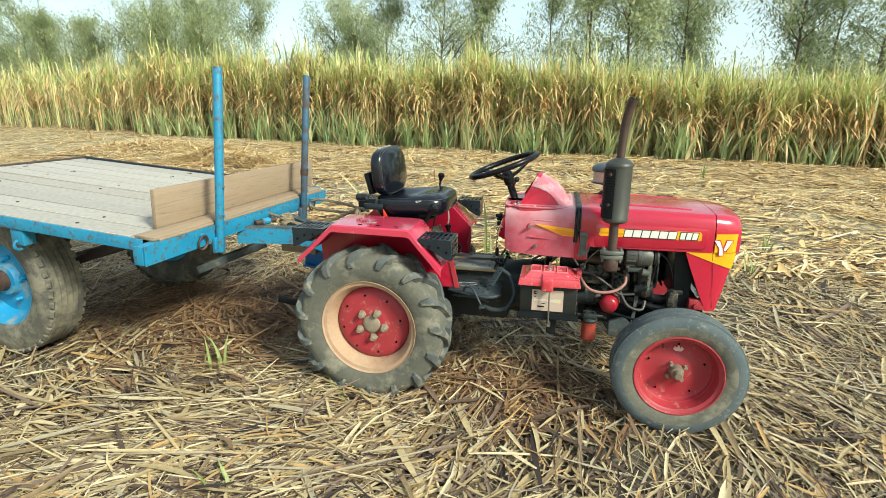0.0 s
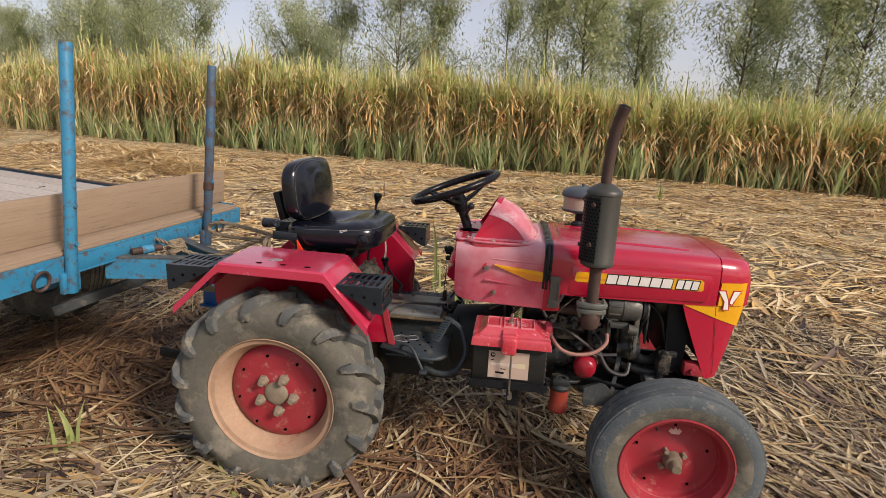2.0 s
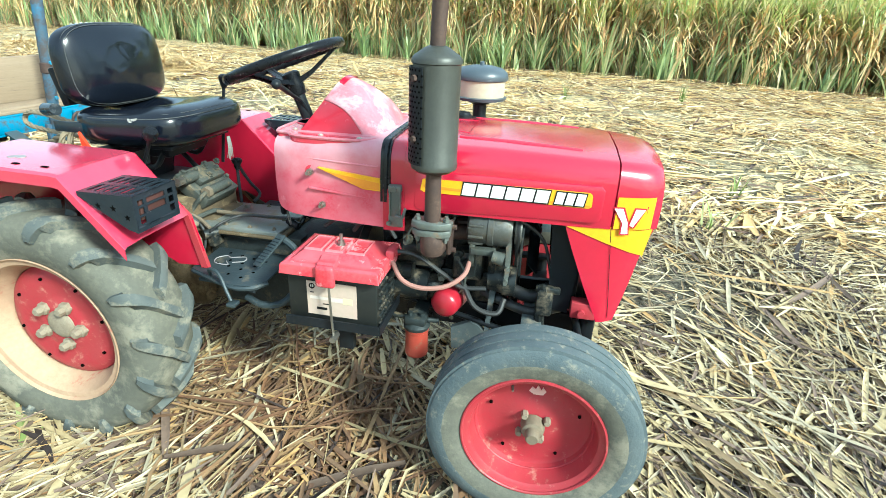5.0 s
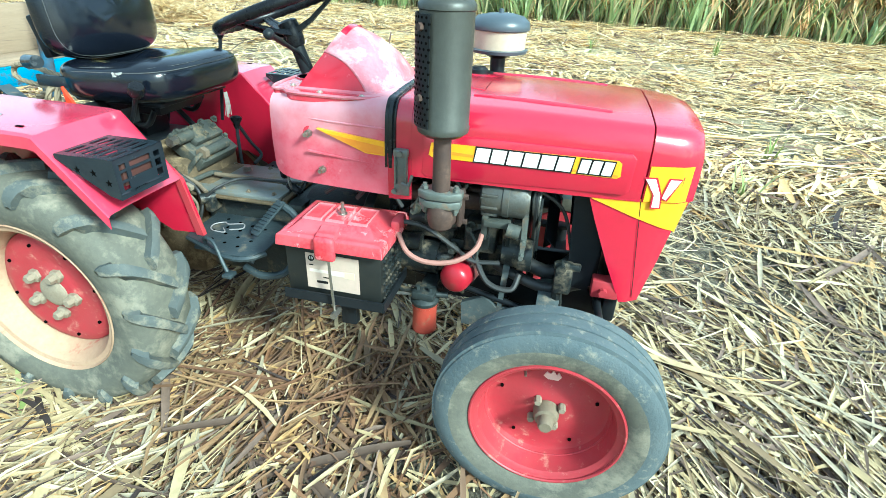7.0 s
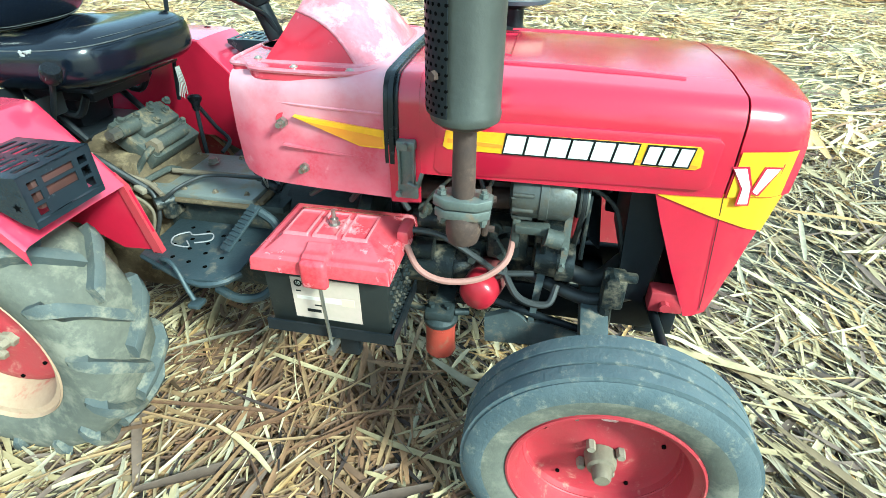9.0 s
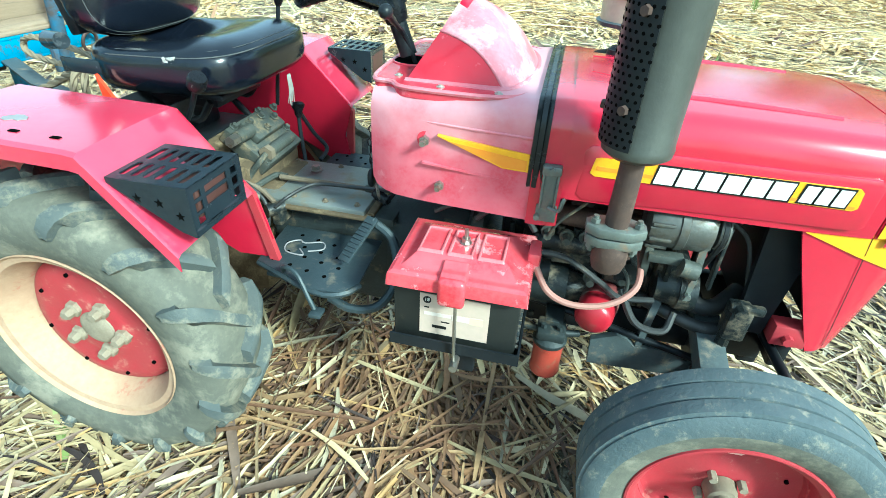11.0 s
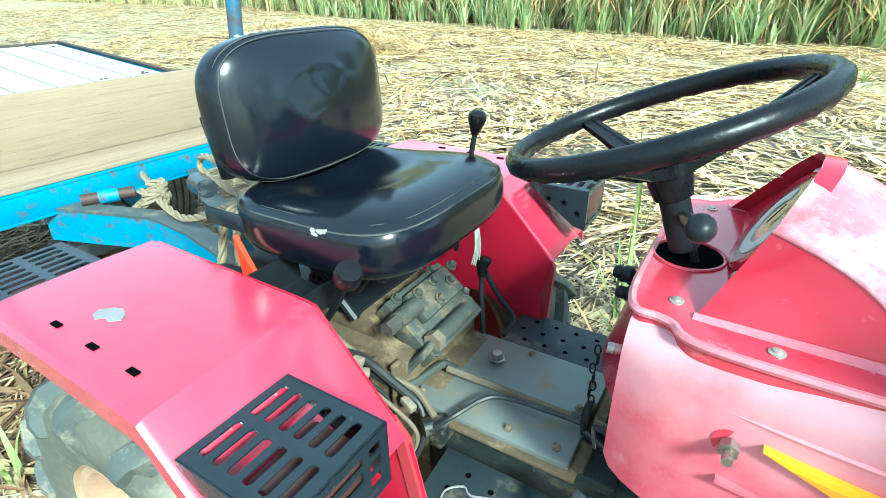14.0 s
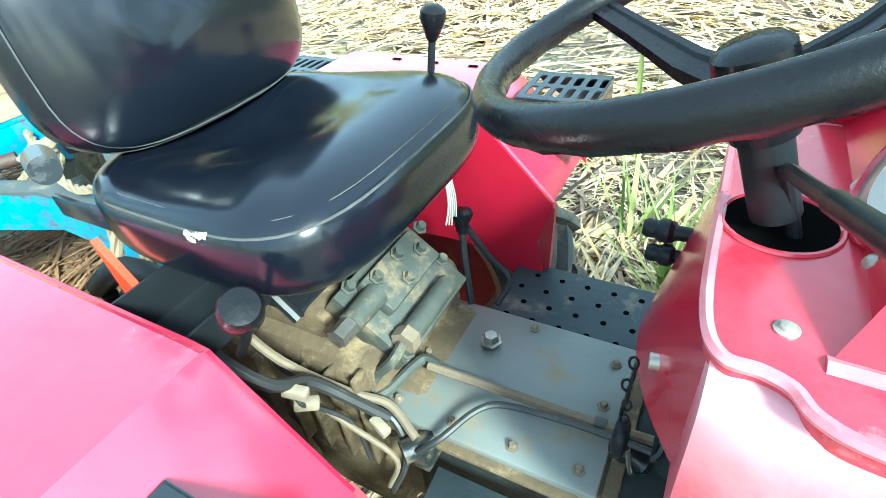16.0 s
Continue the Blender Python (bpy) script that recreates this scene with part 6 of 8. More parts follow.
for k in range(5):
    bm = bmesh.new()
    tube(bm, [(0.318, 0.105 + 0.004 * k, 0.945), (0.322, 0.100 + 0.006 * k, 0.90), (0.318, 0.092 + 0.009 * k, 0.865 - 0.006 * (k % 3))], 0.0015, 5, 3)
    part("loose_thread", bm, M_STUFFING, seat, "pale frayed thread")
bm = bmesh.new()
perforated(bm, [0, 1, 2, 3, 4, 5], [0.09, 0.235], lambda i, j: False, lambda u, v: Vector(((0.090, 0.965), (0.092, 0.905), (0.10, 0.90), (0.20, 0.90), (0.21, 0.905), (0.215, 0.955))[int(u)][:1] + (-v - 0.10, ((0.090, 0.965), (0.092, 0.905), (0.10, 0.90), (0.20, 0.90), (0.21, 0.905), (0.215, 0.955))[int(u)][1])))
solid(bm, 0.004)
part("tool_tray", bm, M_BLACK, tractor, "bent black sheet bracket beside the seat")

# transmission ---------------------------------------------------------------
bm = bmesh.new()
box(bm, (0.08, 0, 0.54), (0.46, 0.30, 0.44), 0.03)
box(bm, (0.30, 0, 0.52), (0.16, 0.25, 0.32), 0.03)
box(bm, (0.06, 0.0, 0.775), (0.30, 0.24, 0.06), 0.015)
for s in SIDES:
    cyl(bm, (0, s * 0.12, 0.425), (0, s * 0.44, 0.425), 0.085, 0.060, 20)
    cyl(bm, (0, s * 0.16, 0.425), (0, s * 0.21, 0.425), 0.135, 0.125, 24)
    for k in range(8):
        a = math.pi / 4 * k
        cyl(bm, (0.115 * math.cos(a), s * 0.205, 0.425 + 0.115 * math.sin(a)), (0.115 * math.cos(a), s * 0.225, 0.425 + 0.115 * math.sin(a)), 0.011, None, 6)
part("rear_axle_housing", bm, M_CASTING, tractor, "dusty grey transmission and axle housing")
bm = bmesh.new()
box(bm, (0.52, -0.005, 0.50), (0.42, 0.24, 0.30), 0.03)
box(bm, (0.52, -0.005, 0.645), (0.40, 0.27, 0.024), 0.006)
part("gearbox", bm, M_GEARBOX, tractor, "grey gearbox housing with a dusty bolted cover")
bm = bmesh.new()
lathe(bm, [(0.145, 0.0), (0.150, 0.02), (0.17, 0.22), (0.19, 0.232), (0.19, 0.262), (0.001, 0.262)], pose(0.70, 0, 0.53, 0, 90, 0), 28)
part("bell_housing", bm, M_GEARBOX, tractor, "grey clutch bell housing")
bm = bmesh.new()
box(bm, (0.470, -0.016, 0.668), (0.34, 0.268, 0.016), 0.004)
cover = part("gearbox_cover", bm, M_COVER, tractor, "bolted grey cover plate with tan dust along its seams")
bm = bmesh.new()
box(bm, (0.475, -0.019, 0.658), (0.362, 0.288, 0.010), 0.003)
part("gasket", bm, M_CASTING, cover, "dusty tan gasket edge")
bm = bmesh.new()
box(bm, (0.655, -0.010, 0.664), (0.020, 0.26, 0.012), 0.003)
part("seam", bm, M_CASTING, cover)
gb = bmesh.new()
lathe(gb, [(0.001, 0.009), (0.0045, 0.009), (0.0058, 0.007), (0.006, 0.003), (0.0095, 0.002), (0.0095, 0.0)], None, 6)
gbolt = part("cover_bolt", gb, M_TAN, tractor)
spots = [(0.326, -0.123), (0.421, -0.125), (0.517, -0.126), (0.610, -0.122), (0.615, -0.010), (0.614, 0.074), (0.325, -0.022), (0.33, 0.095), (0.47, 0.098)]
for k, (x, y) in enumerate(spots):
    m = pose(x, y, 0.676)
    if k == 0:
        gbolt.matrix_basis = m
    else:
        twin(gbolt, m)
bm = bmesh.new()
lathe(bm, [(0.001, 0.016), (0.011, 0.016), (0.014, 0.012), (0.014, 0.004), (0.019, 0.003), (0.019, 0.0)], pose(0.415, 0.036, 0.685), 6)
part("filler_plug", bm, M_STEEL, tractor, "bright hex filler plug")
# hydraulic valve block on the slanted rear cover
VB = Matrix.Translation((0.275, -0.012, 0.775)) @ Euler((0, radians(38), 0)).to_matrix().to_4x4()
bm = bmesh.new()
box(bm, (-0.005, 0.012, 0), (0.150, 0.205, 0.045), 0.004, VB)
valve = part("valve_block", bm, M_VALVE, tractor, "grey-green hydraulic valve block with large bolts")
bm = bmesh.new()
box(bm, (-0.030, 0.020, 0.034), (0.070, 0.150, 0.026), 0.006, VB)
part("valve_cap", bm, M_VALVE, valve)
bm = bmesh.new()
cyl(bm, VB @ Vector((-0.034, -0.118, 0.044)), VB @ Vector((-0.034, -0.050, 0.044)), 0.018, 0.020, 16)
part("spool", bm, M_VALVE, valve)
bm = bmesh.new()
cyl(bm, VB @ Vector((-0.034, -0.150, 0.044)), VB @ Vector((-0.034, -0.117, 0.044)), 0.016, None, 6)
part("spool_nut", bm, M_STEEL, valve, "scuffed pale hex nut")
bm = bmesh.new()
cyl(bm, VB @ Vector((0.044, -0.062, 0.040)), VB @ Vector((0.044, 0.060, 0.040)), 0.0175, None, 16)
part("union", bm, M_VALVE, valve)
bm = bmesh.new()
cyl(bm, VB @ Vector((0.044, -0.084, 0.040)), VB @ Vector((0.044, -0.063, 0.040)), 0.0215, None, 6)
part("union_nut", bm, M_TAN, valve, "brassy hex nut")
for k, (x, y) in enumerate(((-0.072, -0.060), (-0.074, 0.075), (-0.050, -0.030), (-0.050, 0.030), (-0.028, 0.070), (-0.012, 0.010), (-0.052, 0.105), (0.058, -0.078), (0.012, 0.105))):
    bm = bmesh.new()
    lathe(bm, [(0.001, 0.013), (0.0080, 0.013), (0.0095, 0.004), (0.0135, 0.003), (0.0135, 0.0)], VB @ pose(x, y, 0.048 if -0.06 < x < 0.0 else 0.022), 6)
    part("valve_bolt", bm, M_VALVE, valve)
bm = bmesh.new()
box(bm, (0.225, -0.015, 0.675), (0.13, 0.285, 0.15), 0.02)
part("lift_cover", bm, M_CASTING, tractor, "tan dusty lift cover casting below the valve block")
for k in range(5):
    bm = bmesh.new()
    box(bm, (0.07 + 0.055 * k, -0.158, 0.60 + 0.012 * k), (0.010, 0.030, 0.22), 0.004)
    part("casting_rib", bm, M_CASTING, tractor)
# pipes, conduits and wires over the gearbox and its flank
U0 = VB @ Vector((0.044, -0.084, 0.040))
for pts, r, mat, name in (([U0, U0 + Vector((-0.004, -0.026, -0.012)), (0.304, -0.128, 0.735), (0.292, -0.138, 0.705), (0.300, -0.142, 0.695), (0.312, -0.125, 0.694), (0.326, -0.070, 0.697), (0.337, -0.050, 0.697), (0.365, -0.052, 0.697)], 0.0088, M_VALVE, "bent_pipe"),
                          ([(0.348, -0.060, 0.697), (0.48, -0.058, 0.697), (0.60, -0.057, 0.697), (0.690, -0.054, 0.699)], 0.0075, M_TAN, "straight_pipe"),
                          ([(0.395, -0.185, 0.668), (0.425, -0.165, 0.694), (0.455, -0.110, 0.704), (0.490, -0.086, 0.706), (0.575, -0.076, 0.706), (0.635, -0.076, 0.708), (0.69, -0.08, 0.712)], 0.0050, M_HOSE, "thin_rod"),
                          ([(0.16, -0.265, 0.900), (0.215, -0.285, 0.895), (0.255, -0.265, 0.845), (0.260, -0.215, 0.795), (0.30, -0.185, 0.735), (0.335, -0.165, 0.690)], 0.0090, M_HOSE, "conduit"),
                          ([(0.12, -0.200, 0.840), (0.20, -0.205, 0.800), (0.28, -0.175, 0.735), (0.330, -0.150, 0.700), (0.385, -0.170, 0.675)], 0.0070, M_TAN, "side_pipe"),
                          ([(0.10, -0.175, 0.760), (0.19, -0.185, 0.735), (0.27, -0.165, 0.705), (0.34, -0.160, 0.680), (0.365, -0.18, 0.62), (0.34, -0.20, 0.54)], 0.0060, M_HOSE, "harness"),
                          ([(0.255, -0.240, 0.830), (0.275, -0.250, 0.800), (0.270, -0.225, 0.755), (0.300, -0.200, 0.700), (0.305, -0.195, 0.60)], 0.0035, M_HOSE, "wire"),
                          ([(0.20, -0.215, 0.760), (0.30, -0.205, 0.700), (0.36, -0.195, 0.640), (0.335, -0.20, 0.55)], 0.0045, M_TAN, "wire")):
    bm = bmesh.new()
    tube(bm, pts, r, 8, 5)
    part(name, bm, mat, tractor)
for (x, y, z, rz_) in ((0.268, -0.246, 0.815, 20), (0.272, -0.240, 0.785, 40), (0.335, -0.185, 0.695, -15)):
    bm = bmesh.new()
    box(bm, (0, 0, 0), (0.034, 0.016, 0.016), 0.003, pose(x, y, z, 0, 15, rz_))
    part("plug_connector", bm, M_NUT, tractor, "dirty white plug connector")
bm = bmesh.new()
cyl(bm, (0.370, -0.190, 0.655), (0.400, -0.150, 0.655), 0.018, None, 14)
box(bm, (0.39, -0.15, 0.63), (0.03, 0.06, 0.05), 0.006)
part("pedal_boss", bm, M_ENGINE, tractor)
bm = bmesh.new()
cyl(bm, (0.612, -0.0565, 0.697), (0.628, -0.0565, 0.697), 0.0105, None, 12)
part("pipe_clamp", bm, M_VALVE, tractor)
bm = bmesh.new()
lathe(bm, [(0.006, 0.0), (0.013, 0.004), (0.017, 0.022), (0.014, 0.040), (0.018, 0.048), (0.011, 0.058), (0.001, 0.060)], pose(0.640, -0.080, 0.705, 0, 118, 0), 16)
tube(bm, [(0.685, -0.080, 0.683), (0.700, -0.072, 0.705), (0.705, -0.055, 0.720), (0.72, -0.045, 0.71)], 0.007, 8, 4)
part("rubber_boot", bm, M_STRAP, tractor, "black rubber boot on the rod end")
bm = bmesh.new()
tube(bm, [(0.662, -0.112, 0.748), (0.668, -0.118, 0.722), (0.672, -0.112, 0.700), (0.668, -0.104, 0.716), (0.664, -0.108, 0.745)], 0.0022, 6, 4)
part("wire_clip", bm, M_STEEL, key, "bent steel clip on the chain")
# levers
for knob, foot, mid, r in (((0.323, -0.298, 1.030), (0.185, -0.245, 0.85), (0.265, -0.272, 0.945), 0.021), ((0.240, 0.250, 1.134), (0.19, 0.245, 0.80), (0.215, 0.250, 0.98), 0.019),
                           ((0.305, 0.170, 0.825), (0.340, 0.115, 0.675), (0.315, 0.150, 0.755), 0.017)):
    bm = bmesh.new()
    tube(bm, [foot, mid, knob], 0.0065, 8, 4)
    lever = part("lever", bm, M_BLACK, tractor, "black control lever")
    up = (Vector(knob) - Vector(mid)).normalized()
    turn = Matrix.Translation(knob) @ up.to_track_quat("Z", "Y").to_matrix().to_4x4()
    bm = bmesh.new()
    if r > 0.02:
        lathe(bm, [(0.008, -0.020), (0.017, -0.018), (0.0215, -0.010), (0.0215, 0.010), (0.018, 0.017), (0.001, 0.019)], turn, 20)
    elif r > 0.018:
        lathe(bm, [(0.008, -0.028), (0.011, -0.022), (0.016, -0.008), (0.0215, 0.008), (0.0205, 0.018), (0.013, 0.025), (0.001, 0.027)], turn, 20)
    else:
        lathe(bm, [(0.008, -0.030), (0.012, -0.022), (0.013, -0.008), (0.020, 0.002), (0.022, 0.010), (0.016, 0.018), (0.001, 0.021)], turn, 20)
    part("knob", bm, M_STEER, lever, "worn black lever knob")
bm = bmesh.new()
tube(bm, [(0.306, 0.172, 0.815), (0.345, 0.185, 0.74), (0.390, 0.175, 0.70), (0.385, 0.130, 0.676)], 0.0065, 8, 4)
part("lever_rod", bm, M_BLACK, tractor)
# footboards with holes
for s in SIDES:
    ymid, ywid = (s * 0.250, 0.185) if s < 0 else (0.225, 0.19)
    x0, x1 = (0.425, 0.69) if s < 0 else (0.36, 0.66)
    zf = 0.600 if s < 0 else 0.628
    bm = bmesh.new()
    plan = [(0.418, -0.338), (0.600, -0.412), (0.672, -0.404), (0.703, -0.360), (0.694, -0.160), (0.408, -0.160)] if s < 0 else [(x0, ymid - ywid / 2), (x1 - 0.05, ymid - ywid / 2), (x1, ymid - ywid / 2 + 0.05), (x1, ymid + ywid / 2), (x0, ymid + ywid / 2)]
    prism(bm, plan, zf - 0.006, zf, "xy", 0.002)
    if s < 0:
        tube(bm, [(x, y + 0.003, zf - 0.010) for x, y in plan[:4]], 0.008, 6, 3)
    else:
        box(bm, ((x0 + x1) / 2, ymid + ywid / 2 - 0.003, zf - 0.018), (x1 - x0 - 0.06, 0.006, 0.022))
    fb = part("footboard", bm, M_PLATE, tractor, "scuffed steel footboard with drain holes")
    for i in range(5):
        for j in range(4):
            x, y = x0 + 0.03 + 0.052 * i + (0.02 if j % 2 else 0), ymid - ywid / 2 + 0.03 + 0.042 * j - (0.055 * (x0 + 0.03 + 0.052 * i - 0.40) / 0.25 if s < 0 else 0.0)
            if x > x1 - 0.03:
                continue
            bm = bmesh.new()
            lathe(bm, [(0.001, 0.0006), (0.0058, 0.0006), (0.0058, -0.002)], pose(x, y, zf), 10)
            part("drain_hole", bm, M_HOLE, fb)
    if s < 0:
        bm = bmesh.new()
        tube(bm, [(0.50, -0.265, 0.602), (0.52, -0.29, 0.602), (0.47, -0.285, 0.602), (0.455, -0.25, 0.602), (0.48, -0.225, 0.602), (0.50, -0.235, 0.602), (0.545, -0.22, 0.602), (0.56, -0.25, 0.602), (0.525, -0.27, 0.602)], 0.0020, 5, 4)
        part("scuff", bm, M_PATCH, fb, "white scuff mark")
bm = bmesh.new()
lo_, hi_ = Vector((0.645, -0.317, 0.625)), Vector((0.690, -0.212, 0.700))
slope = Matrix.Translation((lo_ + hi_) / 2) @ (hi_ - lo_).to_track_quat("X", "Z").to_matrix().to_4x4()
box(bm, (0, 0, 0), ((hi_ - lo_).length, 0.036, 0.007), 0.002, slope)
for k in range(9):
    box(bm, (-0.050 + 0.0125 * k, 0, 0.005), (0.005, 0.030, 0.004), 0.0, slope)
tube(bm, [(0.688, -0.215, 0.693), (0.745, -0.225, 0.650), (0.772, -0.275, 0.570), (0.738, -0.322, 0.508), (0.670, -0.340, 0.496), (0.605, -0.330, 0.512)], 0.012, 8, 5)
part("clutch_pedal", bm, M_PLATE, tractor, "ribbed steel clutch pedal")
bm = bmesh.new()
box(bm, (0.665, 0.165, 0.690), (0.045, 0.075, 0.010), 0.003, Matrix.Translation((0.665, 0.165, 0.690)) @ Matrix.Rotation(radians(-55), 4, "Y") @ Matrix.Translation((-0.665, -0.165, -0.690)))
tube(bm, [(0.68, 0.165, 0.685), (0.72, 0.16, 0.62), (0.70, 0.15, 0.55)], 0.009, 8, 4)
part("brake_pedal", bm, M_PLATE, tractor, "ribbed steel brake pedal")
bm = bmesh.new()
tube(bm, [(0.505, -0.365, 0.600), (0.520, -0.385, 0.630), (0.560, -0.398, 0.626), (0.595, -0.418, 0.575), (0.610, -0.424, 0.548)], 0.006, 8, 4)
box(bm, (0.616, -0.426, 0.540), (0.030, 0.034, 0.012), 0.003, None)
tube(bm, [(0.44, -0.335, 0.560), (0.56, -0.342, 0.560), (0.64, -0.33, 0.535)], 0.007, 8, 4)
part("step_rod", bm, M_PLATE, tractor)

# engine ---------------------------------------------------------------------
bm = bmesh.new()
box(bm, (1.20, 0, 0.50), (0.52, 0.24, 0.22), 0.03)
box(bm, (1.24, 0.0, 0.68), (0.46, 0.22, 0.18), 0.02)
box(bm, (1.24, 0.0, 0.80), (0.44, 0.24, 0.08), 0.015)
box(bm, (1.25, 0.02, 0.87), (0.34, 0.16, 0.06), 0.02)
cyl(bm, (1.20, 0, 0.40), (1.20, 0, 0.36), 0.09, 0.07, 20)
for k in range(5):
    box(bm, (1.04 + 0.09 * k, -0.122, 0.60), (0.012, 0.02, 0.20), 0.003)
for k in range(6):
    cyl(bm, (1.05 + 0.075 * k, -0.125, 0.79), (1.05 + 0.075 * k, -0.140, 0.79), 0.009, None, 6)
    cyl(bm, (1.05 + 0.075 * k, -0.125, 0.42), (1.05 + 0.075 * k, -0.138, 0.42), 0.008, None, 6)
part("engine_block", bm, M_ENGINE, tractor, "oily dark engine block")
bm = bmesh.new()
tube(bm, [(1.08, -0.16, 0.775), (1.16, -0.18, 0.775), (1.25, -0.18, 0.77), (1.36, -0.17, 0.77)], 0.026, 12, 4)
for x in (1.09, 1.20, 1.31):
    box(bm, (x, -0.145, 0.775), (0.06, 0.04, 0.06), 0.008)
part("exhaust_manifold", bm, M_RUST, tractor, "rusty exhaust manifold")
bm = bmesh.new()
lathe(bm, [(0.001, -0.075), (0.035, -0.075), (0.050, -0.068), (0.056, -0.05), (0.056, -0.012), (0.059, -0.010), (0.059, 0.006), (0.056, 0.008), (0.056, 0.045), (0.048, 0.062), (0.020, 0.066), (0.020, 0.085)], pose(1.405, -0.235, 0.822, 0, 90, 0), 28)
alt = part("alternator", bm, M_ALU, tractor, "dusty grey alternator")
for k in range(10):
    a = 2 * math.pi * k / 10
    bm = bmesh.new()
    box(bm, (1.36, -0.235 + 0.057 * math.sin(a), 0.822 + 0.057 * math.cos(a)), (0.045, 0.008, 0.008), 0.002)
    part("fin", bm, M_ALU, alt)
bm = bmesh.new()
lathe(bm, [(0.018, 0.0), (0.044, 0.0), (0.046, 0.004), (0.036, 0.010), (0.046, 0.016), (0.044, 0.020), (0.018, 0.020)], pose(1.475, -0.235, 0.822, 0, 90, 0), 28)
for k in range(12):
    a = 2 * math.pi * k / 12
    box(bm, (1.462, -0.235 + 0.042 * math.sin(a), 0.822 + 0.042 * math.cos(a)), (0.010, 0.010, 0.024), 0.0, None)
part("fan_pulley", bm, M_ALU, alt)
for y, z, r in ((-0.03, 0.50, 0.075), (-0.02, 0.72, 0.060)):
    bm = bmesh.new()
    lathe(bm, [(0.020, 0.0), (r, 0.0), (r + 0.003, 0.005), (r - 0.008, 0.012), (r + 0.003, 0.019), (r, 0.024), (0.020, 0.024)], pose(1.475, y, z, 0, 90, 0), 32)
    part("belt_pulley", bm, M_ENGINE, tractor, "black belt pulley")
bm = bmesh.new()
loop = [(1.486, -0.105, 0.49), (1.486, -0.155, 0.62), (1.486, -0.235 - 0.038, 0.81), (1.486, -0.235, 0.862), (1.486, -0.19, 0.84), (1.486, -0.03, 0.785), (1.486, 0.04, 0.72), (1.486, 0.045, 0.50), (1.486, -0.03, 0.428), (1.486, -0.105, 0.49)]
tube(bm, loop, 0.007, 6, 6)
part("fan_belt", bm, M_HOSE, tractor, "black fan belt")
for k in range(9):
    a = 2 * math.pi * k / 9
    bm = bmesh.new()
    box(bm, (0, 0, 0), (0.010, 0.004, 0.020), 0.0, Matrix.Translation((1.340, -0.235 + 0.046 * math.sin(a), 0.822 + 0.046 * math.cos(a))) @ Matrix.Rotation(-a, 4, "X"))
    part("cooling_vane", bm, M_ALU, alt)
bm = bmesh.new()
prism(bm, [(1.454, 0.885), (1.464, 0.888), (1.468, 0.780), (1.470, 0.690), (1.464, 0.640), (1.455, 0.638), (1.455, 0.690), (1.452, 0.780)], -0.262, -0.256, "xz")
for z in (0.875, 0.79, 0.70, 0.655):
    cyl(bm, (1.460, -0.256, z), (1.460, -0.274, z), 0.0080, 0.0075, 6)
part("adjuster_strap", bm, M_LATCH, tractor, "dusty steel alternator adjuster strap")
bm = bmesh.new()
cyl(bm, (1.415, -0.30, 0.752), (1.450, -0.30, 0.745), 0.020, None, 14)
box(bm, (1.385, -0.275, 0.755), (0.075, 0.030, 0.020), 0.004)
box(bm, (1.350, -0.255, 0.735), (0.018, 0.040, 0.075), 0.004)
part("alternator_bracket", bm, M_VALVE, tractor, "tan dusty alternator bracket")
for x, z in ((1.130, 0.735), (1.175, 0.728), (1.220, 0.732), (1.300, 0.700), (1.320, 0.640), (1.250, 0.620)):
    bm = bmesh.new()
    cyl(bm, (x, -0.200, z), (x, -0.232, z), 0.011, 0.010, 6)
    cyl(bm, (x, -0.196, z), (x, -0.206, z), 0.017, None, 12)
    part("pump_union", bm, M_VALVE, tractor, "dusty hex pipe union on the pump")
for pts in (([(1.130, -0.228, 0.735), (1.150, -0.250, 0.790), (1.200, -0.250, 0.845), (1.245, -0.215, 0.880)]), ([(1.220, -0.228, 0.732), (1.250, -0.262, 0.770), (1.285, -0.262, 0.835), (1.300, -0.225, 0.885)]),
            ([(1.300, -0.228, 0.700), (1.330, -0.250, 0.660), (1.325, -0.245, 0.600), (1.290, -0.225, 0.560)])):
    bm = bmesh.new()
    tube(bm, pts, 0.0042, 7, 5)
    part("fuel_pipe", bm, M_VALVE, tractor, "thin dusty steel fuel pipe")
bm = bmesh.new()
cyl(bm, (1.50, 0, 0.74), (1.545, 0, 0.74), 0.04, None, 18)
fan_ = part("cooling_fan", bm, M_BLACK, tractor, "black cooling fan")
for k in range(6):
    a = 2 * math.pi * k / 6
    m = Matrix.Translation((1.535, 0.0, 0.74)) @ Matrix.Rotation(a, 4, "X") @ Matrix.Translation((0, 0, 0.095)) @ Matrix.Rotation(radians(32), 4, "Z")
    bm = bmesh.new()
    box(bm, (0, 0, 0), (0.006, 0.065, 0.15), 0.002, m)
    part("fan_blade", bm, M_BLACK, fan_)
bm = bmesh.new()
box(bm, (1.655, 0, 0.755), (0.06, 0.38, 0.42), 0.008)
prism(bm, [(1.60, 0.56), (1.66, 0.55), (1.69, 0.86), (1.62, 0.97), (1.575, 0.95), (1.59, 0.70)], -0.222, -0.205)
prism(bm, [(1.60, 0.56), (1.66, 0.55), (1.69, 0.86), (1.62, 0.97), (1.575, 0.95), (1.59, 0.70)], 0.205, 0.222)
part("radiator", bm, M_BLACK, tractor, "black radiator with side shroud")
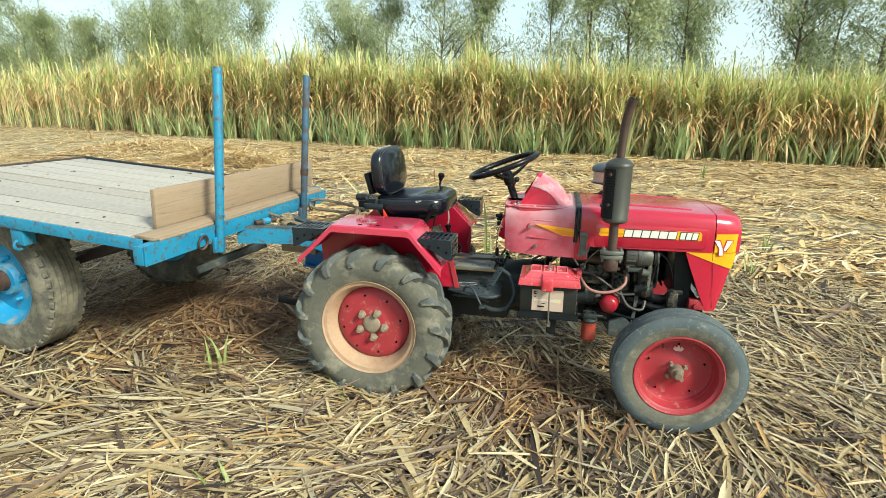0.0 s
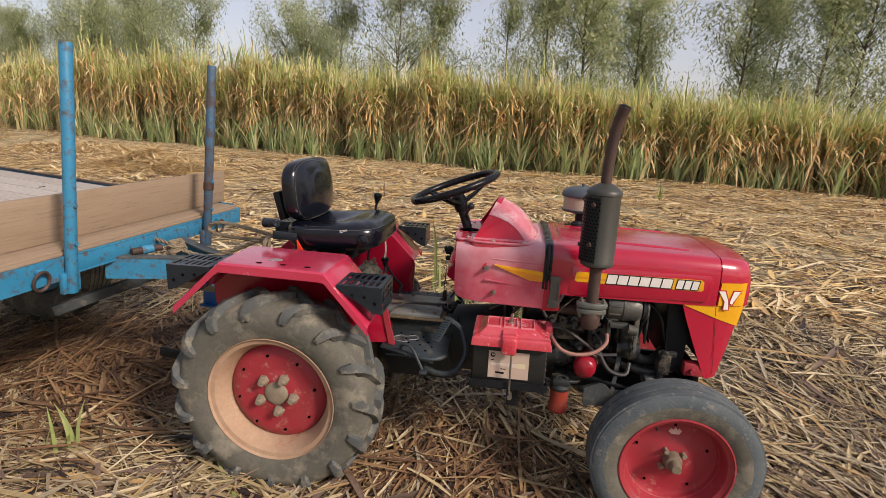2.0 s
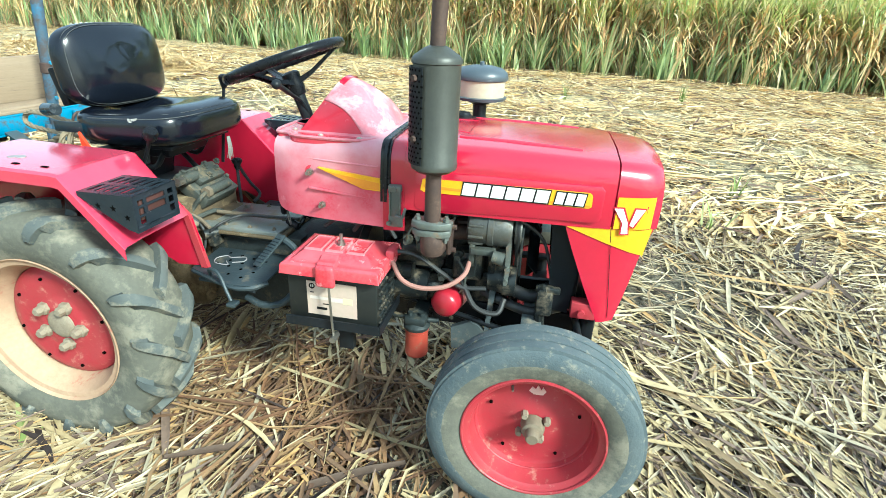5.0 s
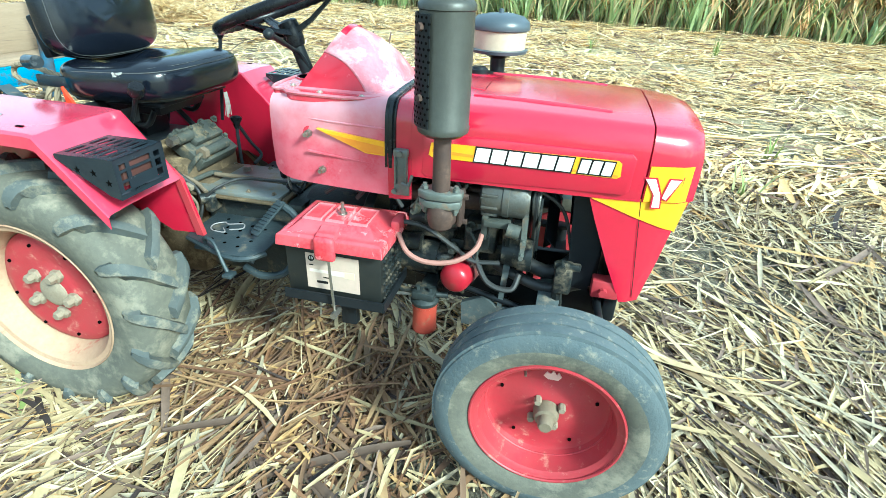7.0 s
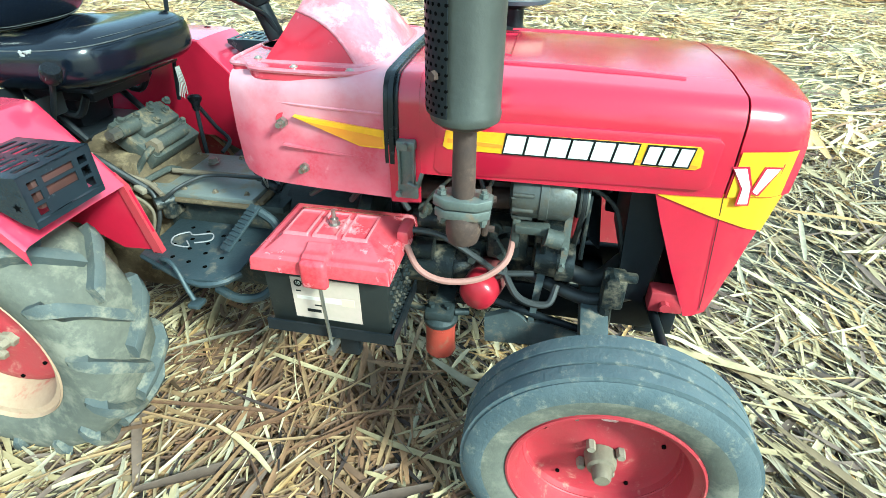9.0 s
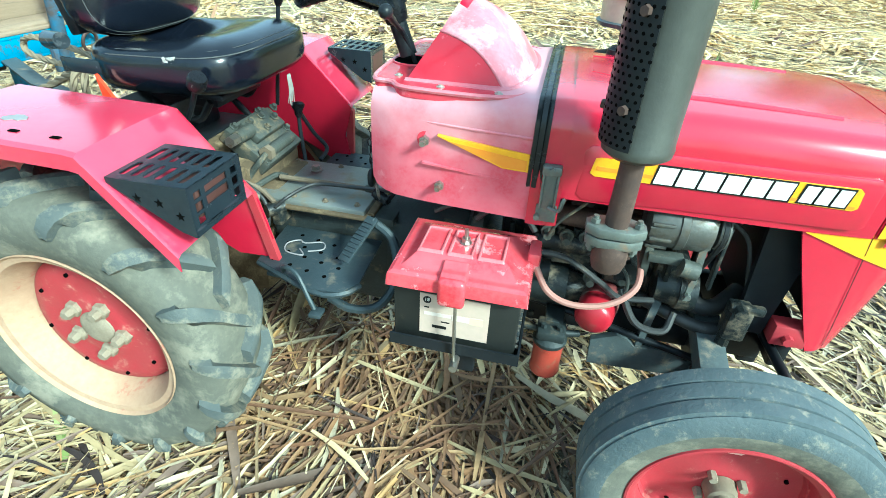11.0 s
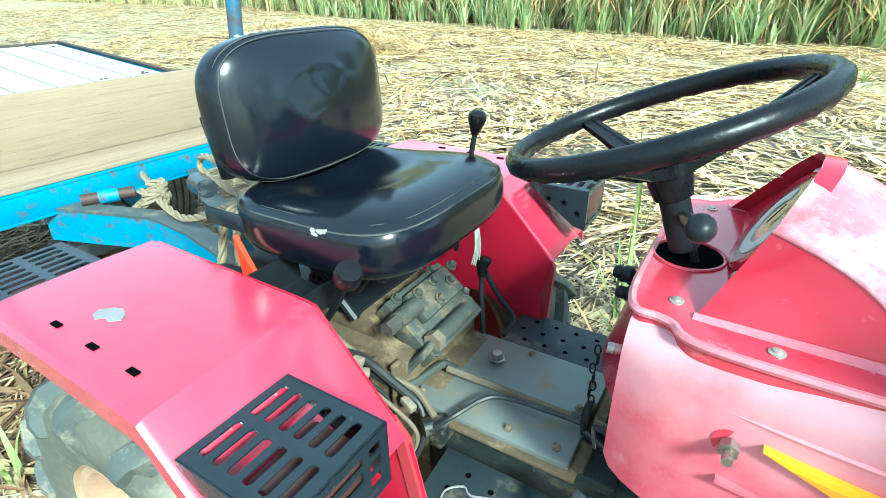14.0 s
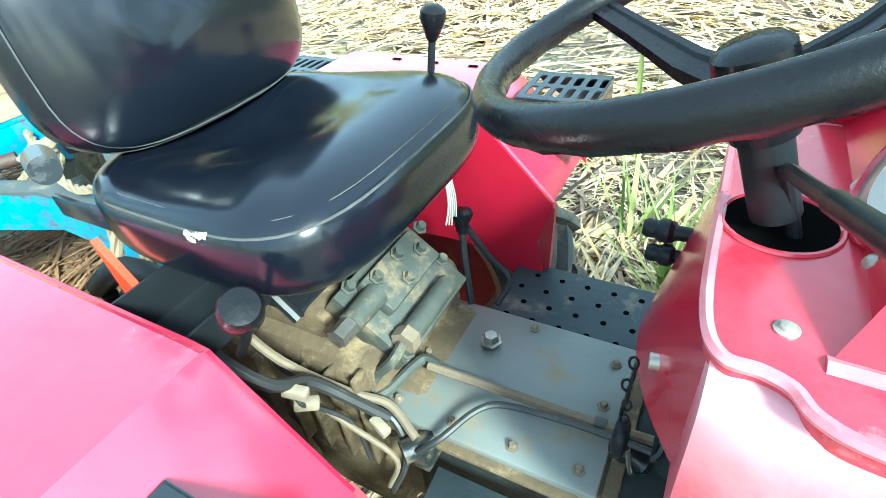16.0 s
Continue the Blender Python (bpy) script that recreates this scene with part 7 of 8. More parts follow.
for pts, r in (([(1.60, -0.10, 0.93), (1.54, -0.12, 0.90), (1.48, -0.08, 0.88), (1.42, -0.03, 0.86)], 0.024), ([(1.62, -0.12, 0.60), (1.56, -0.17, 0.57), (1.50, -0.17, 0.575), (1.42, -0.14, 0.60)], 0.022),
               ([(1.64, -0.19, 0.55), (1.55, -0.215, 0.535), (1.47, -0.20, 0.545), (1.38, -0.16, 0.56)], 0.017)):
    bm = bmesh.new()
    tube(bm, pts, r, 12, 5)
    part("radiator_hose", bm, M_HOSE, tractor, "black rubber hose")
bm = bmesh.new()
cyl(bm, (1.45, -0.20, 0.63), (1.49, -0.20, 0.63), 0.05, None, 24)
cyl(bm, (1.40, -0.19, 0.63), (1.45, -0.19, 0.63), 0.042, 0.05, 20)
box(bm, (1.43, -0.17, 0.68), (0.07, 0.06, 0.07), 0.01)
box(bm, (1.415, -0.205, 0.735), (0.012, 0.05, 0.15), 0.003)
box(bm, (1.498, -0.255, 0.760), (0.008, 0.020, 0.16), 0.002)
part("water_pump", bm, M_ENGINE, tractor, "grey pump housing with adjuster strap")
bm = bmesh.new()
box(bm, (1.16, -0.15, 0.665), (0.18, 0.06, 0.07), 0.012)
cyl(bm, (1.10, -0.185, 0.70), (1.26, -0.185, 0.70), 0.026, None, 14)
for k in range(4):
    cyl(bm, (1.12 + 0.04 * k, -0.185, 0.70), (1.12 + 0.04 * k, -0.185, 0.745), 0.010, None, 8)
box(bm, (1.33, -0.165, 0.66), (0.10, 0.07, 0.10), 0.012)
cyl(bm, (1.33, -0.20, 0.66), (1.33, -0.225, 0.66), 0.034, None, 6)
part("fuel_pump", bm, M_ENGINE, tractor, "dusty injection pump")
bm = bmesh.new()
cyl(bm, (1.02, -0.16, 0.555), (1.20, -0.16, 0.555), 0.055, None, 22)
cyl(bm, (1.20, -0.16, 0.555), (1.25, -0.16, 0.555), 0.045, 0.03, 22)
cyl(bm, (1.04, -0.205, 0.625), (1.15, -0.205, 0.625), 0.028, None, 16)
part("starter_motor", bm, M_ENGINE, tractor, "oily starter motor")
bm = bmesh.new()
fm = pose(1.286, -0.205, 0.550, 90, 0, -14)
lathe(bm, [(0.034, -0.04), (0.044, -0.04), (0.047, -0.034), (0.047, 0.056), (0.044, 0.070), (0.033, 0.080), (0.001, 0.084)], fm, 28)
oil_ = part("oil_filter", bm, M_REDCAP, tractor, "bright red oil filter can")
bm = bmesh.new()
lathe(bm, [(0.034, -0.042), (0.0455, -0.042), (0.0485, -0.034), (0.0485, 0.018), (0.046, 0.020)], fm, 14)
part("filter_grip", bm, M_OILGRIP, oil_, "dusty dark red fluted collar")
bm = bmesh.new()
lathe(bm, [(0.001, 0.338), (0.030, 0.338), (0.038, 0.345), (0.040, 0.352), (0.038, 0.358), (0.038, 0.435), (0.041, 0.438), (0.041, 0.446)], pose(1.180, -0.262, 0), 28)
fuel = part("fuel_filter", bm, M_FILTER, tractor, "rust-red hanging fuel filter")
bm = bmesh.new()
lathe(bm, [(0.042, 0.446), (0.044, 0.450), (0.044, 0.458), (0.034, 0.470), (0.020, 0.476)], pose(1.180, -0.262, 0), 24)
box(bm, (1.180, -0.262, 0.482), (0.072, 0.070, 0.030), 0.008)
box(bm, (1.185, -0.20, 0.49), (0.05, 0.10, 0.018), 0.004)
cyl(bm, (1.145, -0.262, 0.478), (1.09, -0.25, 0.475), 0.009, None, 10)
cyl(bm, (1.215, -0.262, 0.478), (1.25, -0.25, 0.475), 0.009, None, 10)
for d in (-0.02, 0.02):
    cyl(bm, (1.18 + d, -0.275, 0.49), (1.18 + d, -0.275, 0.508), 0.008, None, 6)
part("filter_head", bm, M_GEARBOX, fuel, "dusty cast filter head")
for pts, r, mat in (([(1.112, -0.325, 0.715), (1.150, -0.355, 0.668), (1.21, -0.36, 0.648), (1.285, -0.345, 0.655), (1.335, -0.315, 0.685), (1.345, -0.265, 0.712), (1.345, -0.19, 0.72)], 0.0075, M_WIRE),
                    ([(1.10, -0.30, 0.735), (1.18, -0.28, 0.715), (1.27, -0.27, 0.655), (1.32, -0.25, 0.61), (1.40, -0.24, 0.61)], 0.0075, M_HOSE),
                    ([(1.24, -0.24, 0.90), (1.275, -0.255, 0.82), (1.255, -0.25, 0.76), (1.23, -0.22, 0.70)], 0.006, M_HOSE),
                    ([(1.32, -0.24, 0.63), (1.37, -0.26, 0.55), (1.44, -0.25, 0.53), (1.46, -0.22, 0.57)], 0.009, M_HOSE),
                    ([(0.96, -0.24, 0.76), (1.0, -0.25, 0.80), (1.06, -0.24, 0.80), (1.10, -0.24, 0.75)], 0.007, M_HOSE),
                    ([(0.86, -0.24, 0.765), (0.92, -0.25, 0.80), (0.98, -0.24, 0.78)], 0.006, M_HOSE),
                    ([(1.30, -0.18, 0.86), (1.36, -0.22, 0.87), (1.42, -0.26, 0.88), (1.55, -0.21, 0.80), (1.60, -0.20, 0.66)], 0.005, M_HOSE)):
    bm = bmesh.new()
    tube(bm, pts, r, 8, 6)
    part("cable", bm, mat, tractor)

# battery --------------------------------------------------------------------
bm = bmesh.new()
box(bm, (0.955, -0.335, 0.602), (0.285, 0.180, 0.180), 0.006)
battery = part("battery", bm, M_BATTERY, tractor, "black battery with a faded label")
bm = bmesh.new()
for i in range(9):
    for j in range(6):
        y, z = -0.405 + 0.0175 * i, 0.535 + 0.024 * j
        d = 0.006
        prism(bm, [(y - d, z), (y, z - d), (y + d, z), (y, z + d)], 1.096, 1.1035, "yz")
part("grip_pattern", bm, M_ENGINE, battery)
bm = bmesh.new()
prism(bm, [(0.875, 0.661), (1.033, 0.661), (1.033, 0.548), (0.875, 0.548)], -0.4275, -0.4255)
lab = part("label", bm, M_LABEL, battery, "faded pinkish battery label")
for (x0, x1, z0, z1, mt) in ((0.885, 0.948, 0.602, 0.611, M_PALE_PRINT), (0.950, 0.990, 0.598, 0.613, M_PALE_PRINT), (0.990, 1.02, 0.595, 0.615, M_BARE_BAR), (0.905, 0.938, 0.567, 0.575, M_INK), (0.925, 0.945, 0.586, 0.589, M_INK), (0.885, 0.897, 0.6225, 0.6255, M_INK)):
    bm = bmesh.new()
    prism(bm, [(x0, z0), (x1, z0), (x1, z1), (x0, z1)], -0.4285, -0.427)
    part("print_bar", bm, mt, battery)
bm = bmesh.new()
lathe(bm, [(0.001, 0.0012), (0.0095, 0.0012), (0.0095, 0.0)], pose(0.892, -0.4273, 0.645, 90, 0, 0), 20)
part("badge", bm, M_INK, battery)
txt = bpy.data.curves.new("badge_number", "FONT")
txt.body, txt.size, txt.align_x, txt.align_y, txt.extrude = "18", 0.0125, "CENTER", "CENTER", 0.0003
txt.materials.append(M_WHITE)
num = new("badge_number", txt)
num.parent = battery
num.matrix_basis = pose(0.892, -0.4290, 0.646, 90, 0, 0)
bm = bmesh.new()
box(bm, (0.956, -0.340, 0.688), (0.296, 0.200, 0.012), 0.003)
part("case_rim", bm, M_ORANGE_RIM, battery, "orange rim under the lid")
bm = bmesh.new()


def ease(w):
    w = min(1.0, max(0.0, w))
    return w * w * (3 - 2 * w)


def panel_edge(x, y, cx):
    """1 on the raised frame round one of the lid's sunk panels."""
    q = min(0.030 - abs(x - cx), 0.052 - abs(y + 0.340))
    return ease(q / 0.003) * (1 - ease((q - 0.006) / 0.003))


def lid(u, v):
    """Moulded battery lid, u along, v across: rolled rim, sloping shoulders, flat top with three sunk panels."""
    x, y = 0.804 + 0.308 * u, -0.456 + 0.250 * v
    e, g = min(u, 1 - u) * 0.308, min(v, 1 - v) * 0.250
    rim = min(e, g)
    z = 0.690 + 0.030 * ease(rim / 0.003) + 0.005 * ease((rim - 0.003) / 0.012)
    z += 0.024 * min(ease((e - 0.020) / 0.045), ease((g - 0.022) / 0.055))
    for cx in (0.886, 0.953, 1.020):
        z += 0.0050 * panel_edge(x, y, cx)
    # clip block in the middle of the front
    z += 0.012 * ease((0.031 - abs(x - 0.950)) / 0.006) * ease((-0.400 - y) / 0.010) * ease((y + 0.4555) / 0.004)
    return Vector((x, y, z))


sheet(bm, 150, 120, lid)
for f in bm.faces:
    c_ = f.calc_center_median()
    worn = max(panel_edge(c_.x, c_.y, cx) for cx in (0.886, 0.953, 1.020)) > 0.5
    f.material_index = 1 if worn or c_.z < 0.696 else 0
batlid = part("battery_lid", bm, [M_BATLID, M_BATRIB], tractor, "scuffed red plastic battery lid", 50)
bm = bmesh.new()
box(bm, (0.950, -0.456, 0.697), (0.060, 0.024, 0.070), 0.011, None, 3)
part("clip_tongue", bm, M_BATLID, batlid)
bm = bmesh.new()
box(bm, (1.108, -0.30, 0.722), (0.03, 0.07, 0.05), 0.010)
part("terminal_hood", bm, M_BATLID, batlid)
bm = bmesh.new()
cyl(bm, (0.955, -0.336, 0.744), (0.955, -0.336, 0.752), 0.013, None, 14)
cyl(bm, (0.955, -0.336, 0.75), (0.955, -0.336, 0.764), 0.010, None, 6)
cyl(bm, (0.955, -0.336, 0.76), (0.955, -0.336, 0.785), 0.005, None, 10)
part("hold_down_nut", bm, M_STEEL, battery)
bm = bmesh.new()
tube(bm, [(0.962, -0.462, 0.665), (0.962, -0.458, 0.60), (0.964, -0.452, 0.50), (0.966, -0.448, 0.475)], 0.004, 8, 3)
cyl(bm, (0.966, -0.470, 0.488), (0.966, -0.430, 0.488), 0.010, None, 8)
part("hold_down_rod", bm, M_STEEL, battery, "thin steel hold-down rod")
bm = bmesh.new()
box(bm, (0.957, -0.335, 0.512), (0.306, 0.212, 0.008))
box(bm, (0.957, -0.441, 0.526), (0.300, 0.005, 0.030))
box(bm, (1.108, -0.335, 0.526), (0.005, 0.212, 0.030))
box(bm, (0.98, -0.38, 0.455), (0.05, 0.03, 0.09), 0.006)
box(bm, (0.97, -0.22, 0.49), (0.06, 0.25, 0.02), 0.004)
part("battery_tray", bm, M_BLACK, tractor, "black steel battery tray")

# front axle and frame -------------------------------------------------------
bm = bmesh.new()
for s in SIDES:
    box(bm, (1.42, s * 0.115, 0.445), (0.62, 0.03, 0.10), 0.006)
box(bm, (1.735, 0, 0.50), (0.04, 0.40, 0.12), 0.008)
box(bm, (1.71, 0, 0.42), (0.05, 0.24, 0.10), 0.008)
part("front_frame", bm, M_BLACK, tractor, "black front frame rails")
bm = bmesh.new()
prism(bm, [(-0.40, 0.335), (-0.28, 0.335), (-0.10, 0.385), (0.10, 0.385), (0.28, 0.335), (0.40, 0.335), (0.40, 0.405), (0.26, 0.405), (0.10, 0.455), (-0.10, 0.455), (-0.26, 0.405), (-0.40, 0.405)], 1.545, 1.605, "yz", 0.006)
for s in SIDES:
    cyl(bm, (1.575, s * 0.395, 0.25), (1.575, s * 0.395, 0.47), 0.028, None, 16)
    cyl(bm, (1.588, s * 0.39, 0.316), (1.588, s * 0.47, 0.316), 0.026, None, 14)
    box(bm, (1.54, s * 0.37, 0.475), (0.14, 0.045, 0.018), 0.005)
part("front_axle", bm, M_BLACK, tractor, "black front axle beam")
bm = bmesh.new()
prism(bm, [(1.292, 0.350), (1.555, 0.365), (1.545, 0.418), (1.46, 0.440), (1.40, 0.432), (1.375, 0.455), (1.35, 0.462), (1.288, 0.432)], -0.215, -0.195)
prism(bm, [(1.40, 0.42), (1.415, 0.42), (1.43, 0.60), (1.41, 0.60)], -0.21, -0.20)
box(bm, (0, 0, 0), (0.064, 0.27, 0.010), 0.002, pose(1.553, -0.255, 0.522, 9.5, 0, -1))
for dx in (-0.029, 0.029):
    box(bm, (dx, 0, -0.022), (0.006, 0.27, 0.044), 0.0, pose(1.553, -0.255, 0.522, 9.5, 0, -1))
for dy in (-0.10, -0.125):
    cyl(bm, Vector((1.54, -0.255 + dy, 0.507)), Vector((1.54, -0.255 + dy, 0.528)), 0.012, None, 6)
part("axle_bracket", bm, M_BRACKET, tractor, "grey steel axle bracket")
bm = bmesh.new()
tube(bm, [(1.585, -0.245, 0.64), (1.575, -0.25, 0.56), (1.58, -0.235, 0.46), (1.555, -0.22, 0.40)], 0.016, 8, 4)
box(bm, (1.585, -0.248, 0.60), (0.05, 0.05, 0.09), 0.008)
box(bm, (1.592, -0.262, 0.645), (0.075, 0.02, 0.022), 0.006)
cyl(bm, (1.575, -0.25, 0.645), (1.575, -0.29, 0.645), 0.014, None, 8)
part("steering_arm", bm, M_ENGINE, tractor, "dark steering drop arm")
bm = bmesh.new()
cyl(bm, (1.69, -0.14, 0.515), (1.70, -0.385, 0.527), 0.012, None, 12)
cyl(bm, (1.60, -0.23, 0.43), (1.10, -0.16, 0.50), 0.010, None, 10)
part("drag_link", bm, M_BLACK, tractor, "black steering rods")
bm = bmesh.new()
box(bm, (1.705, -0.235, 0.582), (0.075, 0.045, 0.055), 0.004)
cyl(bm, (1.70, -0.258, 0.578), (1.70, -0.272, 0.578), 0.012, None, 8)
part("grille_bracket", bm, M_WHEELRED, tractor, "dusty red mounting bracket")

# rear linkage
bm = bmesh.new()
for s in SIDES:
    box(bm, (-0.40, s * 0.22, 0.36), (0.60, 0.022, 0.045), 0.006, Matrix.Translation((-0.4, 0, 0.36)) @ Matrix.Rotation(0.14 * 1, 4, "Y") @ Matrix.Translation((0.4, 0, -0.36)))
    cyl(bm, (-0.30, s * 0.205, 0.36), (-0.22, s * 0.20, 0.78), 0.014, None, 10)
    tube(bm, [(-0.05, s * 0.15, 0.80), (-0.16, s * 0.18, 0.84), (-0.24, s * 0.20, 0.79)], 0.022, 10, 4)
box(bm, (-0.22, 0, 0.40), (0.14, 0.10, 0.05), 0.008)
box(bm, (-0.24, 0.0, 0.70), (0.10, 0.08, 0.18), 0.01)
part("rear_linkage", bm, M_BLACK, tractor, "black rear linkage arms")
bm = bmesh.new()
tube(bm, [(-0.30, -0.20, 0.30), (-0.36, -0.22, 0.25), (-0.42, -0.23, 0.27)], 0.022, 8, 4)
part("link_ball", bm, M_ENGINE, tractor)
bm = bmesh.new()
box(bm, (-0.235, 0.05, 0.62), (0.04, 0.34, 0.17), 0.008)
part("rear_guard", bm, M_BLUE, tractor, "blue rear plate")
bm = bmesh.new()
prism(bm, [(0.030, 0.925), (0.024, 1.010), (0.064, 0.940)], -0.268, -0.258)
part("reflector", bm, M_REFLECT, tractor, "small orange reflector")


# ---- the trailer ----
TM = pose(-1.011, -0.073, 0.929, -0.30, 3.21, -1.23)
trailer = thing("trailer", TM, "flat farm trailer with weathered plank deck and chipped blue frame", "trailer")
DW, DL = 0.88, 2.42
# frame
for s in SIDES:
    bm = bmesh.new()
    box(bm, (-DL / 2, s * (DW - 0.006), -0.026), (DL, 0.012, 0.062), 0.003)
    box(bm, (-DL / 2, s * (DW - 0.028), -0.054), (DL, 0.05, 0.008), 0.002)
    part("side_rail", bm, M_BLUE, trailer, "chipped blue side rail")
bm = bmesh.new()
box(bm, (-DL * 0.55, DW - 0.012, 0.012), (DL * 0.88, 0.022, 0.012), 0.003)
part("edge_strip", bm, M_DARKBEAM, trailer, "dark steel strip along the deck edge")
bm = bmesh.new()
box(bm, (-DL, 0, -0.024), (0.03, 2 * DW, 0.075), 0.004)
part("rear_rail", bm, M_DARKBEAM, trailer, "dark steel rear rail")
# channel beam across the front, deeper towards its near end
BX0, BX1 = 0.008, 0.062
for za, zb, name in ((-0.012, -0.022, "top"), (-0.092, -0.102, "low")):
    bm = bmesh.new()
    box(bm, ((BX0 + BX1) / 2, -0.045, (za + zb) / 2), (BX1 - BX0, 1.78, 0.010), 0.002)
    part("beam_flange", bm, M_BLUE, trailer)
bm = bmesh.new()
box(bm, (BX1 - 0.004, -0.045, -0.057), (0.008, 1.78, 0.070), 0.001)
part("front_beam", bm, M_BLUE, trailer, "blue channel-section front beam")
for y in (-0.937, 0.848):
    bm = bmesh.new()
    box(bm, (0.035, y, -0.057), (0.056, 0.006, 0.094), 0.002)
    part("beam_end", bm, M_BLUE, trailer)
bm = bmesh.new()
prism(bm, [(0.066, -0.108), (0.072, -0.108), (0.072, -0.008), (0.066, -0.008)], -0.935, -0.42)
part("beam_gusset", bm, M_BLUE, trailer, "chipped blue plate stiffening the beam end")
bm = bmesh.new()
box(bm, (-0.022, -0.01, 0.000), (0.120, 1.66, 0.020), 0.004)
part("front_plank", bm, M_BOARD, trailer, "worn edge plank on the front beam")
bm = bmesh.new()
box(bm, (0.050, -0.01, -0.004), (0.012, 1.62, 0.014), 0.003)
part("plank_edge", bm, M_BOARD, trailer)
for y in (-0.30, 0.30):
    bm = bmesh.new()
    box(bm, (-DL / 2, y, -0.105), (DL - 0.1, 0.06, 0.10), 0.006)
    part("chassis_beam", bm, M_DARKBEAM, trailer, "dark rusty chassis member")
for x in (-0.50, -1.17, -1.85, -2.3):
    bm = bmesh.new()
    box(bm, (x, 0, -0.052), (0.06, 1.68, 0.05), 0.004)
    part("cross_member", bm, M_DARKBEAM, trailer)
# deck planks, lengthwise
r9 = random.Random(3)
n = 10
pw_ = 1.70 / n
PX0, PX1 = -DL + 0.02, -0.116
bm = bmesh.new()
box(bm, (0, 0, -0.011), (PX1 - PX0, pw_ - 0.014, 0.022), 0.0022, None, 1)
plank = part("plank", bm, M_DECK, trailer)
for k in range(n):
    m = pose((PX0 + PX1) / 2, -0.85 + pw_ * (k + 0.5), r9.uniform(-0.002, 0.003), r9.uniform(-0.4, 0.4), 0, 0)
    if k == 0:
        plank.matrix_basis = m
    else:
        twin(plank, m)
bm = bmesh.new()
lathe(bm, [(0.001, 0.006), (0.007, 0.005), (0.009, 0.002), (0.009, -0.004)], None, 8)
bolt_ = part("deck_bolt", bm, M_DARKBEAM, trailer)
for k in range(26):
    y = -0.85 + pw_ * (r9.randrange(n) + 0.5) + r9.uniform(-0.05, 0.05)
    x = r9.choice((-0.50, -1.17, -1.85, -2.3)) + r9.uniform(-0.02, 0.02)
    m = pose(x, y, 0.0)
    if k == 0:
        bolt_.matrix_basis = m
    else:
        twin(bolt_, m)
# headboard
bm = bmesh.new()
box(bm, (-0.098, 0.104, 0.110), (0.026, 1.59, 0.205), 0.003)
part("headboard", bm, M_BOARD, trailer, "plain dry wooden headboard")
# posts
for y, mat in ((-0.425, M_BLUE), (0.475, M_BLUE_RUSTY)):
    bm = bmesh.new()
    lathe(bm, [(0.022, -0.165), (0.024, -0.16), (0.024, 0.842), (0.022, 0.847), (0.017, 0.842), (0.017, 0.76)], pose(0.092, y, 0, -3.5, 0, 0), 20)
    post = part("post", bm, mat, trailer, "chipped blue steel stake post" if mat is M_BLUE else "rust-stained blue steel stake post")
    for z in (0.21, 0.05):
        bm = bmesh.new()
        cyl(bm, (0.112, y + 0.06 * z, z), (0.124, y + 0.06 * z, z), 0.009, None, 6)
        part("bolt", bm, M_BLUE, post)
    bm = bmesh.new()
    box(bm, (0.082, y - 0.006, -0.12), (0.022, 0.085, 0.09), 0.004)
    part("post_socket", bm, mat, post)
    if mat is M_BLUE_RUSTY:
        bm = bmesh.new()
        lathe(bm, [(0.0245, 0.16), (0.028, 0.163), (0.028, 0.205), (0.0245, 0.208)], pose(0.092, y, 0, -3.5, 0, 0), 20)
        part("band", bm, M_RUST, post, "rusty band round the post")
# rings on the beam
for y in (-0.56, 0.60):
    bm = bmesh.new()
    tube(bm, [(0.088 + 0.006 * math.sin(a), y + 0.034 * math.cos(a), -0.080 + 0.040 * math.sin(a)) for a in np.linspace(0, 2 * math.pi, 21)], 0.0065, 8, 1)
    ring_ = part("tie_ring", bm, M_RUST, trailer, "rusty tie ring")
    bm = bmesh.new()
    box(bm, (0.080, y, -0.040), (0.022, 0.032, 0.022), 0.004)
    part("ring_bracket", bm, M_BLUE, ring_)
